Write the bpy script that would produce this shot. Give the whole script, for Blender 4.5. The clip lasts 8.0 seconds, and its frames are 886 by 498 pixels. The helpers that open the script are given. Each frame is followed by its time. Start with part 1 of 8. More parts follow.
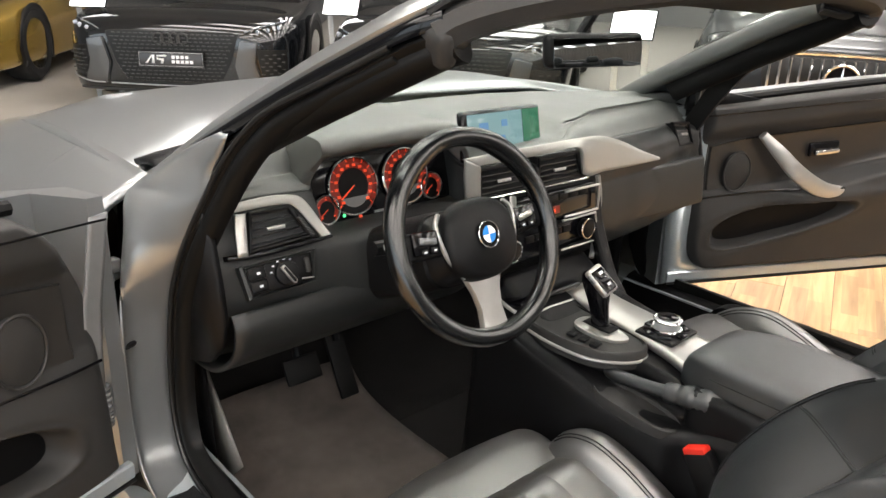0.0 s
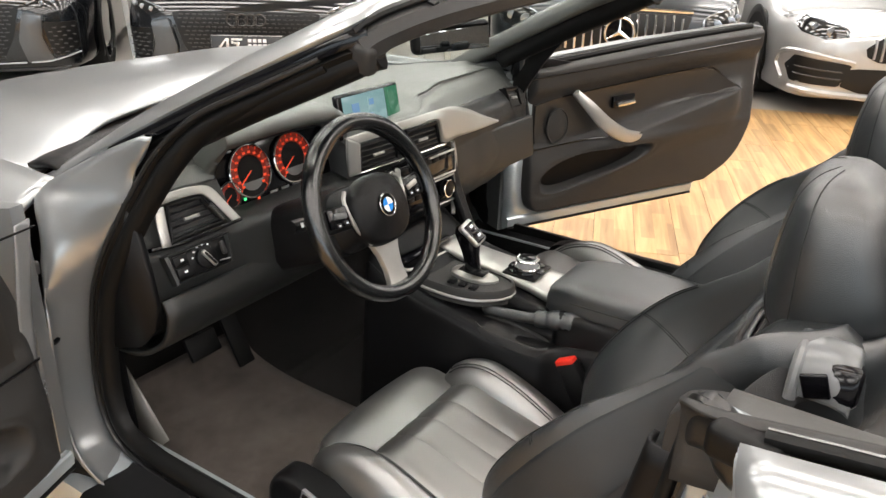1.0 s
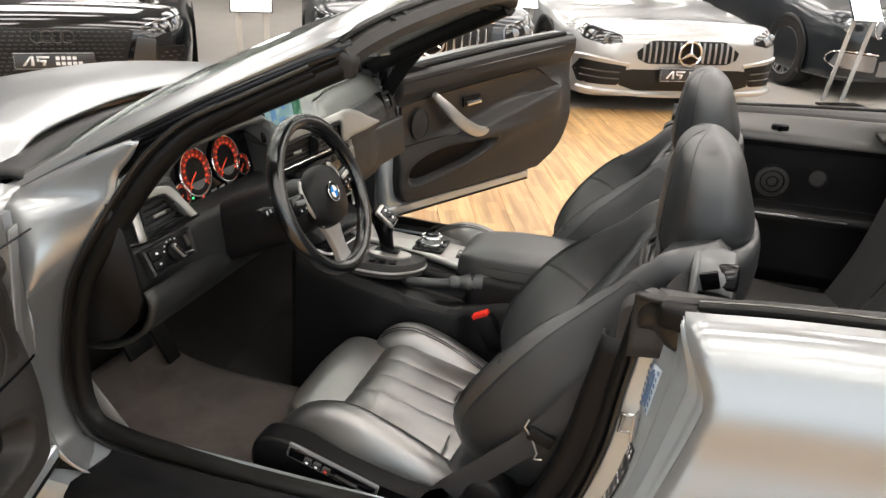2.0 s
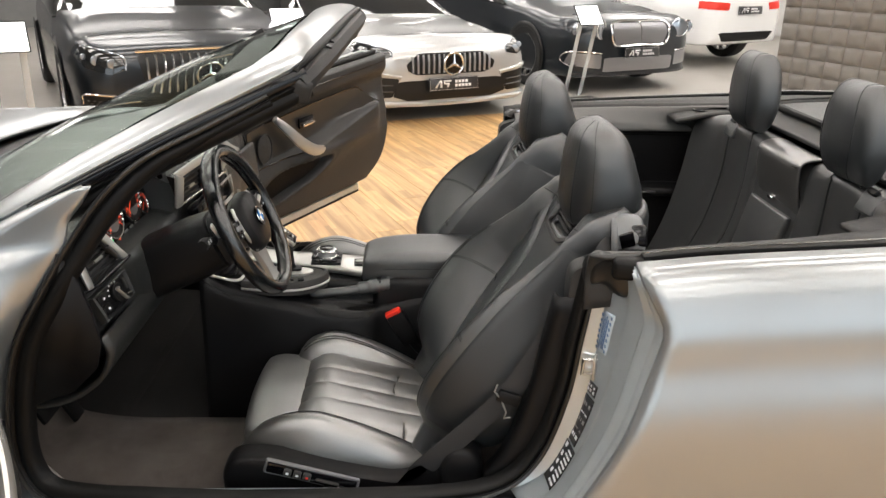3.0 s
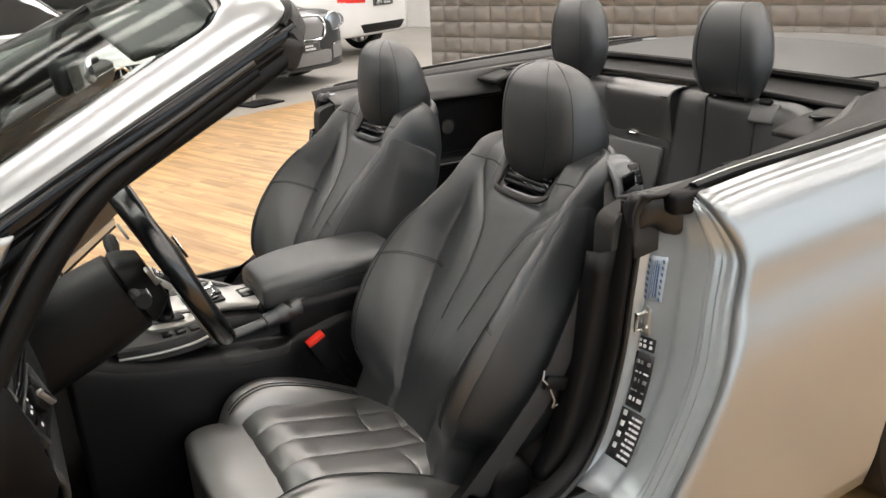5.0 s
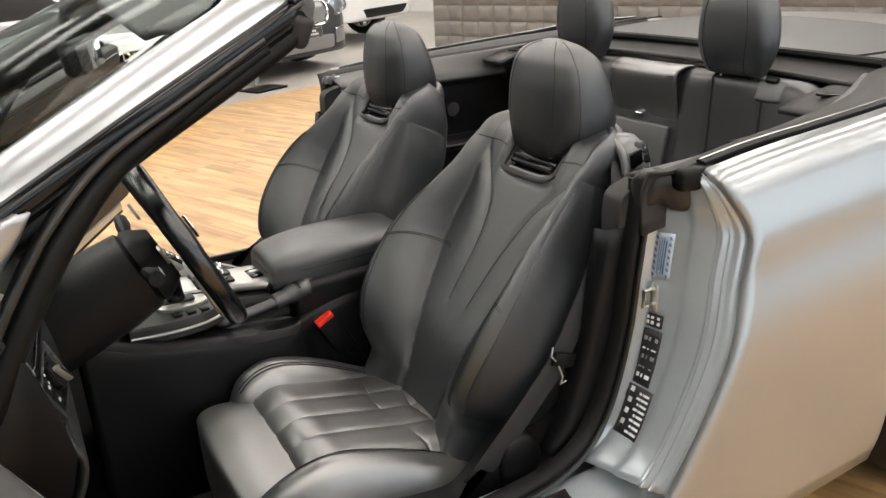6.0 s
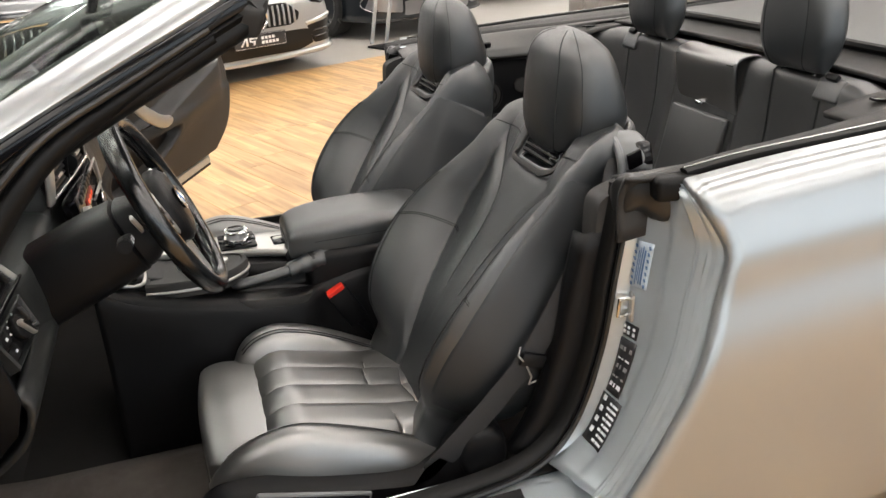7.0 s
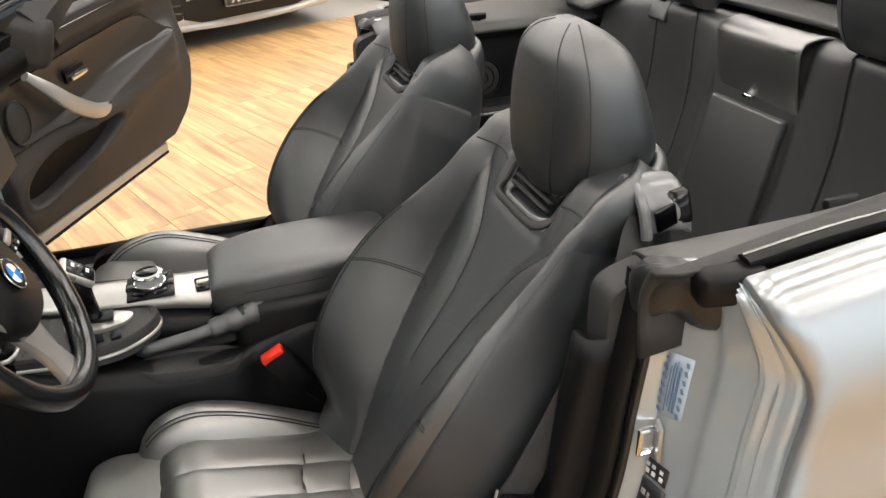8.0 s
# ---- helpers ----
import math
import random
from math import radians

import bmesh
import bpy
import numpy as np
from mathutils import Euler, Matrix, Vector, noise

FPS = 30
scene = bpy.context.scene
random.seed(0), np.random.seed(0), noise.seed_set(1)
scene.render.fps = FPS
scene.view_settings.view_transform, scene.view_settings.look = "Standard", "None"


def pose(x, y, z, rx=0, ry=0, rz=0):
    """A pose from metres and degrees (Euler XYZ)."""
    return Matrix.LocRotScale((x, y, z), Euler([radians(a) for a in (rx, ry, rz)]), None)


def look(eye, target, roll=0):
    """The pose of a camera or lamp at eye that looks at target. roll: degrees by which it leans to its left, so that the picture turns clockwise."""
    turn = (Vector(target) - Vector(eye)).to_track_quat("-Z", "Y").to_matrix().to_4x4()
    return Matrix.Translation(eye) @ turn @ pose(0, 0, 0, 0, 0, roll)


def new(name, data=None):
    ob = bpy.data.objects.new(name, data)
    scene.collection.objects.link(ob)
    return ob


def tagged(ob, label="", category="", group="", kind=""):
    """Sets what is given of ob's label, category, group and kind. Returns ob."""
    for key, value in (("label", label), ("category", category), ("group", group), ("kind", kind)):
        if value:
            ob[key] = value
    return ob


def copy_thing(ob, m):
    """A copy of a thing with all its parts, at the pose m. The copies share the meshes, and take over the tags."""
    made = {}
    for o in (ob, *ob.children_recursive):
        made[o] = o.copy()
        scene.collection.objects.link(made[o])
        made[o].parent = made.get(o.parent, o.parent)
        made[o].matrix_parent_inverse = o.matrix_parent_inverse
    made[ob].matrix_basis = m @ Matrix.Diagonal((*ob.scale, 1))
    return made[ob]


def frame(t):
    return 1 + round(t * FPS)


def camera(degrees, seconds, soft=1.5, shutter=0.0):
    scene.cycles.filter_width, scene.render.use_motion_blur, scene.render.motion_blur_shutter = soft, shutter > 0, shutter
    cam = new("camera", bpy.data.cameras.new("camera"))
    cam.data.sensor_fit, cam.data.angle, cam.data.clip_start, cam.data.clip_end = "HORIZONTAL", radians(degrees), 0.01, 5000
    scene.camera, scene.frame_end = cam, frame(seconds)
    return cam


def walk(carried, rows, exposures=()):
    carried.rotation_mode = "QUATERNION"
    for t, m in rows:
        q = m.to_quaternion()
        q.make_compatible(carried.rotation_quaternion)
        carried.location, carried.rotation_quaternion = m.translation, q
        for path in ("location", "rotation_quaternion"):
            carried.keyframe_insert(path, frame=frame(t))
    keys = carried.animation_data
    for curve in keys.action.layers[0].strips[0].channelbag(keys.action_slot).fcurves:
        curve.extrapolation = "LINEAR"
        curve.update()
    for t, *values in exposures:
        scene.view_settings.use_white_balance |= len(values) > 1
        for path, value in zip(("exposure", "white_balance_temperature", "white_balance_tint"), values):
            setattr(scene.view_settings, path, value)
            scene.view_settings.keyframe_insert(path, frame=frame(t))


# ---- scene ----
cam = camera(59.5, 8.0)
PATH = [
    (0, (-1.209, 0.061, 1.306), (0.039, 1.448, 0.588), 1.8),
    (0.5, (-1.31, 0.002, 1.379), (0.099, 1.186, 0.595), 1.6),
    (1, (-1.461, 0.061, 1.4), (0.078, 1.046, 0.588), 1.7),
    (1.5, (-1.627, 0.134, 1.415), (0.033, 0.899, 0.605), 2.4),
    (1.7, (-1.713, 0.153, 1.418), (-0.008, 0.831, 0.622), 2.6),
    (2.8, (-2.052, 0.442, 1.448), (-0.181, 0.487, 0.741), 1.8),
    (3, (-2.061, 0.536, 1.44), (-0.191, 0.462, 0.734), 1.1),
    (3.5, (-2.001, 0.72, 1.405), (-0.177, 0.339, 0.678), 0.0),
    (4, (-1.845, 0.893, 1.363), (-0.102, 0.232, 0.638), -0.2),
    (4.5, (-1.69, 1.034, 1.324), (-0.027, 0.172, 0.623), -1.5),
    (4.7, (-1.653, 1.081, 1.309), (-0.003, 0.185, 0.619), -2.0),
    (5.8, (-1.65, 1.122, 1.31), (-0.038, 0.183, 0.589), -2.9),
    (6, (-1.658, 1.121, 1.3), (-0.029, 0.217, 0.573), -3.0),
    (6.5, (-1.754, 0.988, 1.321), (-0.035, 0.298, 0.567), -3.3),
    (7, (-1.759, 0.847, 1.338), (-0.018, 0.287, 0.529), -2.4),
    (7.5, (-1.581, 0.715, 1.342), (0.147, 0.227, 0.461), -2.5),
    (8, (-1.344, 0.605, 1.332), (0.359, 0.119, 0.403), -3.4),
]
walk(cam, [(t, look(eye, target, roll)) for t, eye, target, roll in PATH],
     exposures=((0.0, 0.66), (0.8, 0.62), (1.5, 0.50), (3, 0.27), (4.5, 0.24), (6, 0.27), (7, 0.38), (8.0, 0.54)))


# ---- light ----
world = bpy.data.worlds.new("showroom_air")
scene.world = world
world.use_nodes = True
world.node_tree.nodes["Background"].inputs[0].default_value = (0.9, 0.95, 1.0, 1)
world.node_tree.nodes["Background"].inputs[1].default_value = 0.15
scene.view_settings.exposure = 0.0


# ---- materials ----
def mat(name, base, rough=0.5, metal=0.0, coat=0.0, grain=0.0, grain_scale=400.0, stain=0.0, stain_scale=6.0,
        rough_var=0.0, emit=None, emit_strength=0.0, trans=0.0, ior=1.45, cells=False, per_piece=0.0, sheen=0.0, coat_rough=0.03, spec=0.5):
    """A surface: base colour with stains at a large scale, grain relief at a fine one."""
    m = bpy.data.materials.new(name)
    m.use_nodes = True
    nt = m.node_tree
    p = nt.nodes["Principled BSDF"]
    p.inputs["Base Color"].default_value = (*base, 1)
    p.inputs["Roughness"].default_value = rough
    p.inputs["Metallic"].default_value = metal
    p.inputs["Coat Weight"].default_value = coat
    p.inputs["Coat Roughness"].default_value = coat_rough
    p.inputs["IOR"].default_value = ior
    p.inputs["Specular IOR Level"].default_value = spec
    p.inputs["Transmission Weight"].default_value = trans
    p.inputs["Sheen Weight"].default_value = sheen
    if emit:
        p.inputs["Emission Color"].default_value = (*emit, 1)
        p.inputs["Emission Strength"].default_value = emit_strength
    coord = nt.nodes.new("ShaderNodeTexCoord")
    link = nt.links.new
    if stain > 0 or rough_var > 0:
        n = nt.nodes.new("ShaderNodeTexNoise")
        n.inputs["Scale"].default_value = stain_scale
        n.inputs["Detail"].default_value = 6
        n.inputs["Roughness"].default_value = 0.65
        link(coord.outputs["Object"], n.inputs["Vector"])
        if stain > 0:
            ramp = nt.nodes.new("ShaderNodeMapRange")
            ramp.inputs["From Min"].default_value, ramp.inputs["From Max"].default_value = 0.3, 0.7
            ramp.inputs["To Min"].default_value, ramp.inputs["To Max"].default_value = 1 - stain, 1 + stain
            link(n.outputs["Fac"], ramp.inputs["Value"])
            mul = nt.nodes.new("ShaderNodeMix")
            mul.data_type, mul.blend_type = "RGBA", "MULTIPLY"
            mul.inputs["Factor"].default_value = 1
            mul.inputs[6].default_value = (*base, 1)
            link(ramp.outputs["Result"], mul.inputs[7])
            last = mul.outputs[2]
            if per_piece > 0:
                info = nt.nodes.new("ShaderNodeObjectInfo")
                r2 = nt.nodes.new("ShaderNodeMapRange")
                r2.inputs["To Min"].default_value, r2.inputs["To Max"].default_value = 1 - per_piece, 1 + per_piece
                link(info.outputs["Random"], r2.inputs["Value"])
                mul2 = nt.nodes.new("ShaderNodeMix")
                mul2.data_type, mul2.blend_type = "RGBA", "MULTIPLY"
                mul2.inputs["Factor"].default_value = 1
                link(last, mul2.inputs[6])
                link(r2.outputs["Result"], mul2.inputs[7])
                last = mul2.outputs[2]
            link(last, p.inputs["Base Color"])
        if rough_var > 0:
            rr = nt.nodes.new("ShaderNodeMapRange")
            rr.inputs["From Min"].default_value, rr.inputs["From Max"].default_value = 0.3, 0.7
            rr.inputs["To Min"].default_value, rr.inputs["To Max"].default_value = max(0, rough - rough_var), rough + rough_var
            link(n.outputs["Fac"], rr.inputs["Value"])
            link(rr.outputs["Result"], p.inputs["Roughness"])
    if grain > 0:
        g = nt.nodes.new("ShaderNodeTexVoronoi" if cells else "ShaderNodeTexNoise")
        g.inputs["Scale"].default_value = grain_scale
        link(coord.outputs["Object"], g.inputs["Vector"])
        b = nt.nodes.new("ShaderNodeBump")
        b.inputs["Strength"].default_value = grain
        b.inputs["Distance"].default_value = 0.002
        link(g.outputs["Distance" if cells else "Fac"], b.inputs["Height"])
        link(b.outputs["Normal"], p.inputs["Normal"])
    return m


LEATHER = mat("black_leather", (0.014, 0.0165, 0.0185), 0.34, spec=1.0, ior=1.55, grain=0.22, grain_scale=900, cells=True, stain=0.06, stain_scale=4, rough_var=0.02)
# seat leather with the lamps' sheen lifted into base colour, IOR and coat
LEATHER_LIT = mat("lit_black_leather", (0.035, 0.034, 0.033), 0.345, spec=1.0, ior=2.0, coat=0.3, coat_rough=0.34, grain=0.12, grain_scale=800, cells=True, stain=0.06, stain_scale=4, rough_var=0.03)
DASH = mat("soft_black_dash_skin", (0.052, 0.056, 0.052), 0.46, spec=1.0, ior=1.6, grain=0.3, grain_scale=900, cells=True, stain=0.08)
SIDEPAD = mat("grey_padded_trim", (0.075, 0.074, 0.072), 0.45, spec=0.7, grain=0.2, grain_scale=800, cells=True, stain=0.08, stain_scale=6)
REAR_LEATHER = mat("creased_black_cloth", (0.030, 0.031, 0.032), 0.42, spec=1.0, grain=0.40, grain_scale=14, stain=0.12, stain_scale=9)
# the dash skin again, darker: shade on the lower dash put into colour
DASH_SHADED = mat("shaded_dash_skin", (0.014, 0.015, 0.015), 0.42, spec=0.6, grain=0.25, grain_scale=900, cells=True, stain=0.08)
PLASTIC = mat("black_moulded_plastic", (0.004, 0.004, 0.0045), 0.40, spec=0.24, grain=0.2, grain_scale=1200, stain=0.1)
GLOSS = mat("gloss_black_plastic", (0.003, 0.003, 0.004), 0.10, spec=0.4)
RUBBER = mat("black_rubber", (0.0035, 0.0035, 0.0035), 0.5, spec=0.25, grain=0.1, grain_scale=500, stain=0.2)
GREYTRIM = mat("dark_grey_trim", (0.028, 0.0275, 0.027), 0.55, spec=0.4, grain=0.25, grain_scale=1000, stain=0.1)
CARPET = mat("anthracite_carpet", (0.016, 0.015, 0.0145), 0.95, spec=0.1, grain=1.0, grain_scale=900, stain=0.3, stain_scale=5, sheen=0.05)
MAT_VELOUR = mat("velour_floor_mat", (0.098, 0.084, 0.074), 0.95, spec=0.1, grain=1.0, grain_scale=700, stain=0.35, stain_scale=7, sheen=0.1)
PAINT = mat("silver_metallic_paint", (0.345, 0.362, 0.37), 0.29, 0.70, coat=0.35, coat_rough=0.12, stain=0.02, stain_scale=3)
# body paint again, lighter and bluer: reflected window light put into its colour
PAINT_LIT = mat("silver_paint_cool_lit", (0.46, 0.51, 0.54), 0.28, 0.55, coat=0.8, stain=0.05, stain_scale=8)
SILVER = mat("satin_silver_trim", (0.46, 0.455, 0.435), 0.3, 0.7, stain=0.05, stain_scale=20)
PALE = mat("pearl_silver_inlay", (0.40, 0.395, 0.37), 0.38, 0.35, coat=0.2, stain=0.04)
SATINCHROME = mat("satin_chrome", (0.50, 0.51, 0.52), 0.36, 0.75)
CHROME = mat("chrome", (0.8, 0.8, 0.8), 0.08, 1.0)
GLASS = mat("clear_glass", (0.80, 0.86, 0.83), 0.0, trans=1.0, ior=1.02)
RED = mat("red_plastic", (0.75, 0.03, 0.015), 0.4, stain=0.05)
TYRE = mat("tyre_rubber", (0.013, 0.013, 0.013), 0.7, grain=0.3, grain_scale=200, stain=0.2)
RIM = mat("alloy_rim", (0.45, 0.45, 0.46), 0.25, 0.9)
DARKRIM = mat("black_alloy_rim", (0.02, 0.02, 0.02), 0.2, 0.5, coat=0.5)
EPOXY = mat("grey_epoxy_floor", (0.36, 0.34, 0.31), 0.45, grain=0.05, grain_scale=60, stain=0.08, stain_scale=1.2, rough_var=0.1)
PLASTER = mat("white_plaster", (0.7, 0.69, 0.67), 0.9, grain=0.15, grain_scale=80, stain=0.04)
GREYWALL = mat("grey_plaster", (0.22, 0.22, 0.22), 0.9, grain=0.15, grain_scale=80, stain=0.06)
CEIL = mat("pale_ceiling", (0.58, 0.57, 0.55), 0.9, stain=0.05)
LAMP = mat("led_panel", (1, 1, 1), 0.5, emit=(1.0, 0.950, 0.905), emit_strength=7.2)
QUILT = mat("grey_padded_vinyl", (0.19, 0.176, 0.160), 0.42, grain=0.2, grain_scale=150, stain=0.06, per_piece=0.05)
WHITE_INK = mat("white_print", (0.75, 0.77, 0.8), 0.5)
COVERGREY = mat("satin_grey_cover", (0.075, 0.077, 0.078), 0.42, spec=0.5, grain=0.15, grain_scale=700, stain=0.08, stain_scale=3)
CAP_RUBBER = mat("shiny_soft_rubber", (0.012, 0.012, 0.012), 0.32, spec=0.6, grain=0.3, grain_scale=90, stain=0.2, stain_scale=30)
WHEEL_LEATHER = mat("polished_wheel_leather", (0.004, 0.0045, 0.005), 0.18, spec=1.0, grain=0.06, grain_scale=900, cells=True)


# ---- shape tools ----
def cr(p0, p1, p2, p3, t):
    return 0.5 * ((2 * p1) + (p2 - p0) * t + (2 * p0 - 5 * p1 + 4 * p2 - p3) * t * t + (3 * p1 - p0 - 3 * p2 + p3) * t ** 3)


def spline(pts, n, closed=False):
    """n points on a smooth line through pts."""
    pts = [Vector(p) for p in pts]
    k = len(pts)
    out = []
    for i in range(n):
        s = i / n * k if closed else i / (n - 1) * (k - 1)
        j = min(int(s), k - 1 if closed else k - 2)
        if closed:
            a = [pts[(j + d) % k] for d in (-1, 0, 1, 2)]
        else:
            a = [pts[j - 1] if j else 2 * pts[0] - pts[1], pts[j], pts[j + 1], pts[j + 2] if j + 2 < k else 2 * pts[-1] - pts[-2]]
        out.append(cr(*a, s - j))
    return out


def smooth_table(xs, ys, x):
    if x <= xs[0]:
        return ys[0]
    if x >= xs[-1]:
        return ys[-1]
    j = max(i for i in range(len(xs) - 1) if xs[i] <= x)
    t = (x - xs[j]) / (xs[j + 1] - xs[j])
    m = []
    for i in (j, j + 1):
        lo, hi = max(i - 1, 0), min(i + 1, len(xs) - 1)
        m.append((ys[hi] - ys[lo]) / (xs[hi] - xs[lo]))
    h = xs[j + 1] - xs[j]
    return ((2 * t ** 3 - 3 * t * t + 1) * ys[j] + (t ** 3 - 2 * t * t + t) * h * m[0] + (3 * t * t - 2 * t ** 3) * ys[j + 1] + (t ** 3 - t * t) * h * m[1])


class Shape:
    """Vertices and faces of one part, gathered before they become a mesh."""

    def __init__(self):
        self.v, self.f = [], []

    def grid(self, rows, close_u=False, close_v=False, flip=False):
        """rows: lists of points of one length; u runs along a row, v from row to row."""
        n, m, b = len(rows), len(rows[0]), len(self.v)
        for r in rows:
            self.v.extend(tuple(p) for p in r)
        for i in range(n if close_v else n - 1):
            for j in range(m if close_u else m - 1):
                i2, j2 = (i + 1) % n, (j + 1) % m
                q = (b + i * m + j, b + i * m + j2, b + i2 * m + j2, b + i2 * m + j)
                self.f.append(q[::-1] if flip else q)
        return self

    def poly(self, pts):
        b = len(self.v)
        self.v.extend(tuple(p) for p in pts)
        self.f.append(tuple(range(b, b + len(pts))))
        return self

    def loft(self, rows, caps=True):
        """Closed rings joined, with flat ends."""
        b, m = len(self.v), len(rows[0])
        self.grid(rows, close_u=True)
        if caps:
            self.f.append(tuple(range(b, b + m))[::-1])
            e = len(self.v) - m
            self.f.append(tuple(range(e, e + m)))
        return self

    def tube(self, path, r, n=8, closed=False, caps=True):
        path = [Vector(p) for p in path]
        k = len(path)
        rows, side = [], None
        for i, p in enumerate(path):
            a, c = path[i - 1] if i or closed else p, path[(i + 1) % k] if i < k - 1 or closed else p
            d = (c - a).normalized()
            if side is None:
                side = d.orthogonal().normalized()
            side = (side - d * side.dot(d)).normalized()
            up = d.cross(side)
            rad = r[i] if isinstance(r, (list, tuple)) else r
            rows.append([p + (side * math.cos(w) + up * math.sin(w)) * rad for w in (2 * math.pi * j / n for j in range(n))])
        if closed:
            return self.grid(rows, close_u=True, close_v=True)
        return self.loft(rows, caps)

    def sweep(self, path, profile, up=(0, 0, 1), caps=True, closed=False):
        """A closed profile of (side, up) pairs along a path; it may be a function of 0..1 along the way."""
        path = [Vector(p) for p in path]
        k = len(path)
        rows = []
        for i, p in enumerate(path):
            a, c = path[i - 1] if i or closed else p, path[(i + 1) % k] if i < k - 1 or closed else p
            d = (c - a).normalized()
            u = Vector(up)
            side = d.cross(u).normalized()
            u = side.cross(d)
            prof = profile(i / (k - 1)) if callable(profile) else profile
            rows.append([p + side * s + u * h for s, h in prof])
        if closed:
            return self.grid(rows, close_u=True, close_v=True)
        return self.loft(rows, caps)

    def box(self, m, sx, sy, sz, r=0.004, seg=2):
        """A box with rounded edges, centred at the pose m."""
        bm = bmesh.new()
        bmesh.ops.create_cube(bm, size=1, matrix=Matrix.Diagonal((sx, sy, sz, 1)))
        r = min(r, 0.45 * min(sx, sy, sz))
        if r > 0:
            bmesh.ops.bevel(bm, geom=bm.edges[:], offset=r, segments=seg, profile=0.5, affect="EDGES")
        self.add(bm, m)
        return self

    def cyl(self, m, r, h, n=24, r2=None, bevel=0.0):
        bm = bmesh.new()
        bmesh.ops.create_cone(bm, cap_ends=True, segments=n, radius1=r, radius2=r if r2 is None else r2, depth=h)
        if bevel > 0:
            bmesh.ops.bevel(bm, geom=[e for e in bm.edges if len(e.link_faces) == 2 and any(len(f.verts) > 4 for f in e.link_faces)], offset=bevel, segments=2, profile=0.5, affect="EDGES")
        self.add(bm, m)
        return self

    def add(self, bm, m=None):
        b = len(self.v)
        bm.verts.ensure_lookup_table()
        for i, v in enumerate(bm.verts):
            v.index = i
            self.v.append(tuple(m @ v.co if m else v.co))
        for f in bm.faces:
            self.f.append(tuple(b + v.index for v in f.verts))
        bm.free()
        return self

    def turned(self, m):
        self.v = [tuple(m @ Vector(v)) for v in self.v]
        if m.determinant() < 0:
            self.f = [f[::-1] for f in self.f]
        return self

    def data(self, name, sharp=35):
        me = bpy.data.meshes.new(name)
        me.from_pydata(self.v, [], self.f)
        me.update()
        me.shade_smooth()
        if sharp:
            me.set_sharp_from_angle(angle=radians(sharp))
        return me


def part(name, shape, material, parent=None, label="", thick=0.0, sub=0, sharp=35, offset=0.0, bevel=0.0):
    ob = new(name, shape.data(name, sharp))
    ob.data.materials.append(material)
    if parent is not None:
        ob.parent = parent
    if label:
        tagged(ob, label)
    if thick:
        mod = ob.modifiers.new("thickness", "SOLIDIFY")
        mod.thickness, mod.offset = thick, offset
    if bevel:
        mod = ob.modifiers.new("edge", "BEVEL")
        mod.width, mod.segments, mod.limit_method = bevel, 2, "ANGLE"
    if sub:
        mod = ob.modifiers.new("round", "SUBSURF")
        mod.levels = mod.render_levels = sub
    return ob


def thing(name, label, category, group="", at=None, kind=""):
    ob = new(name)
    if at is not None:
        ob.matrix_world = at
    return tagged(ob, label, category, group, kind)


def surf(ctrl, nu, nv):
    """A smooth net through a grid of control points."""
    cols = [spline(r, nu) for r in ctrl]
    return [list(r) for r in zip(*[spline([c[i] for c in cols], nv) for i in range(nu)])]


def ring(n, rx, ry, p=2.0):
    """A rounded outline of n points: an ellipse at p = 2, squarer above."""
    out = []
    for i in range(n):
        w = 2 * math.pi * i / n
        c, s = math.cos(w), math.sin(w)
        out.append((rx * math.copysign(abs(c) ** (2 / p), c), ry * math.copysign(abs(s) ** (2 / p), s)))
    return out


def puff(place, half, front, back, nu=33, nv=25, pu=4.0, pv=4.0):
    """A closed cushion over u, v in -1..1. place(u, v) gives the mid point and its outward way; half(v) is handled by place.
    front, back: depth of each face at (u, v)."""
    s = Shape()
    us = [math.sin(math.pi / 2 * (2 * i / (nu - 1) - 1)) for i in range(nu)]
    vs = [math.sin(math.pi / 2 * (2 * i / (nv - 1) - 1)) for i in range(nv)]
    for side, depth in ((1, front), (-1, back)):
        rows = []
        for v in vs:
            row = []
            for u in us:
                p, n = place(u, v)
                fall = (max(0, 1 - abs(u) ** pu) ** (1 / pu)) * (max(0, 1 - abs(v) ** pv) ** (1 / pv))
                row.append(p + n * side * depth(u, v) * fall)
            rows.append(row)
        s.grid(rows, flip=side < 0)
    return s


def joined(shape, dist=0.0002):
    """The same shape with its touching points made one."""
    bm = bmesh.new()
    vs = [bm.verts.new(v) for v in shape.v]
    for f in shape.f:
        if len(set(f)) > 2:
            try:
                bm.faces.new([vs[i] for i in f])
            except ValueError:
                pass
    bmesh.ops.remove_doubles(bm, verts=bm.verts[:], dist=dist)
    bmesh.ops.recalc_face_normals(bm, faces=bm.faces[:])
    out = Shape()
    out.add(bm)
    return out


# ---- showroom ----
ROOM = pose(0, 0, 0, 0, 0, 21.8)     # the building stands at an angle to the convertible


def slab(name, x0, x1, y0, y1, z0, z1, material, label, category):
    s = Shape().box(Matrix.Translation(((x0 + x1) / 2, (y0 + y1) / 2, (z0 + z1) / 2)), x1 - x0, y1 - y0, z1 - z0, 0).turned(ROOM)
    return tagged(part(name, s, material), label, category, kind="structure")


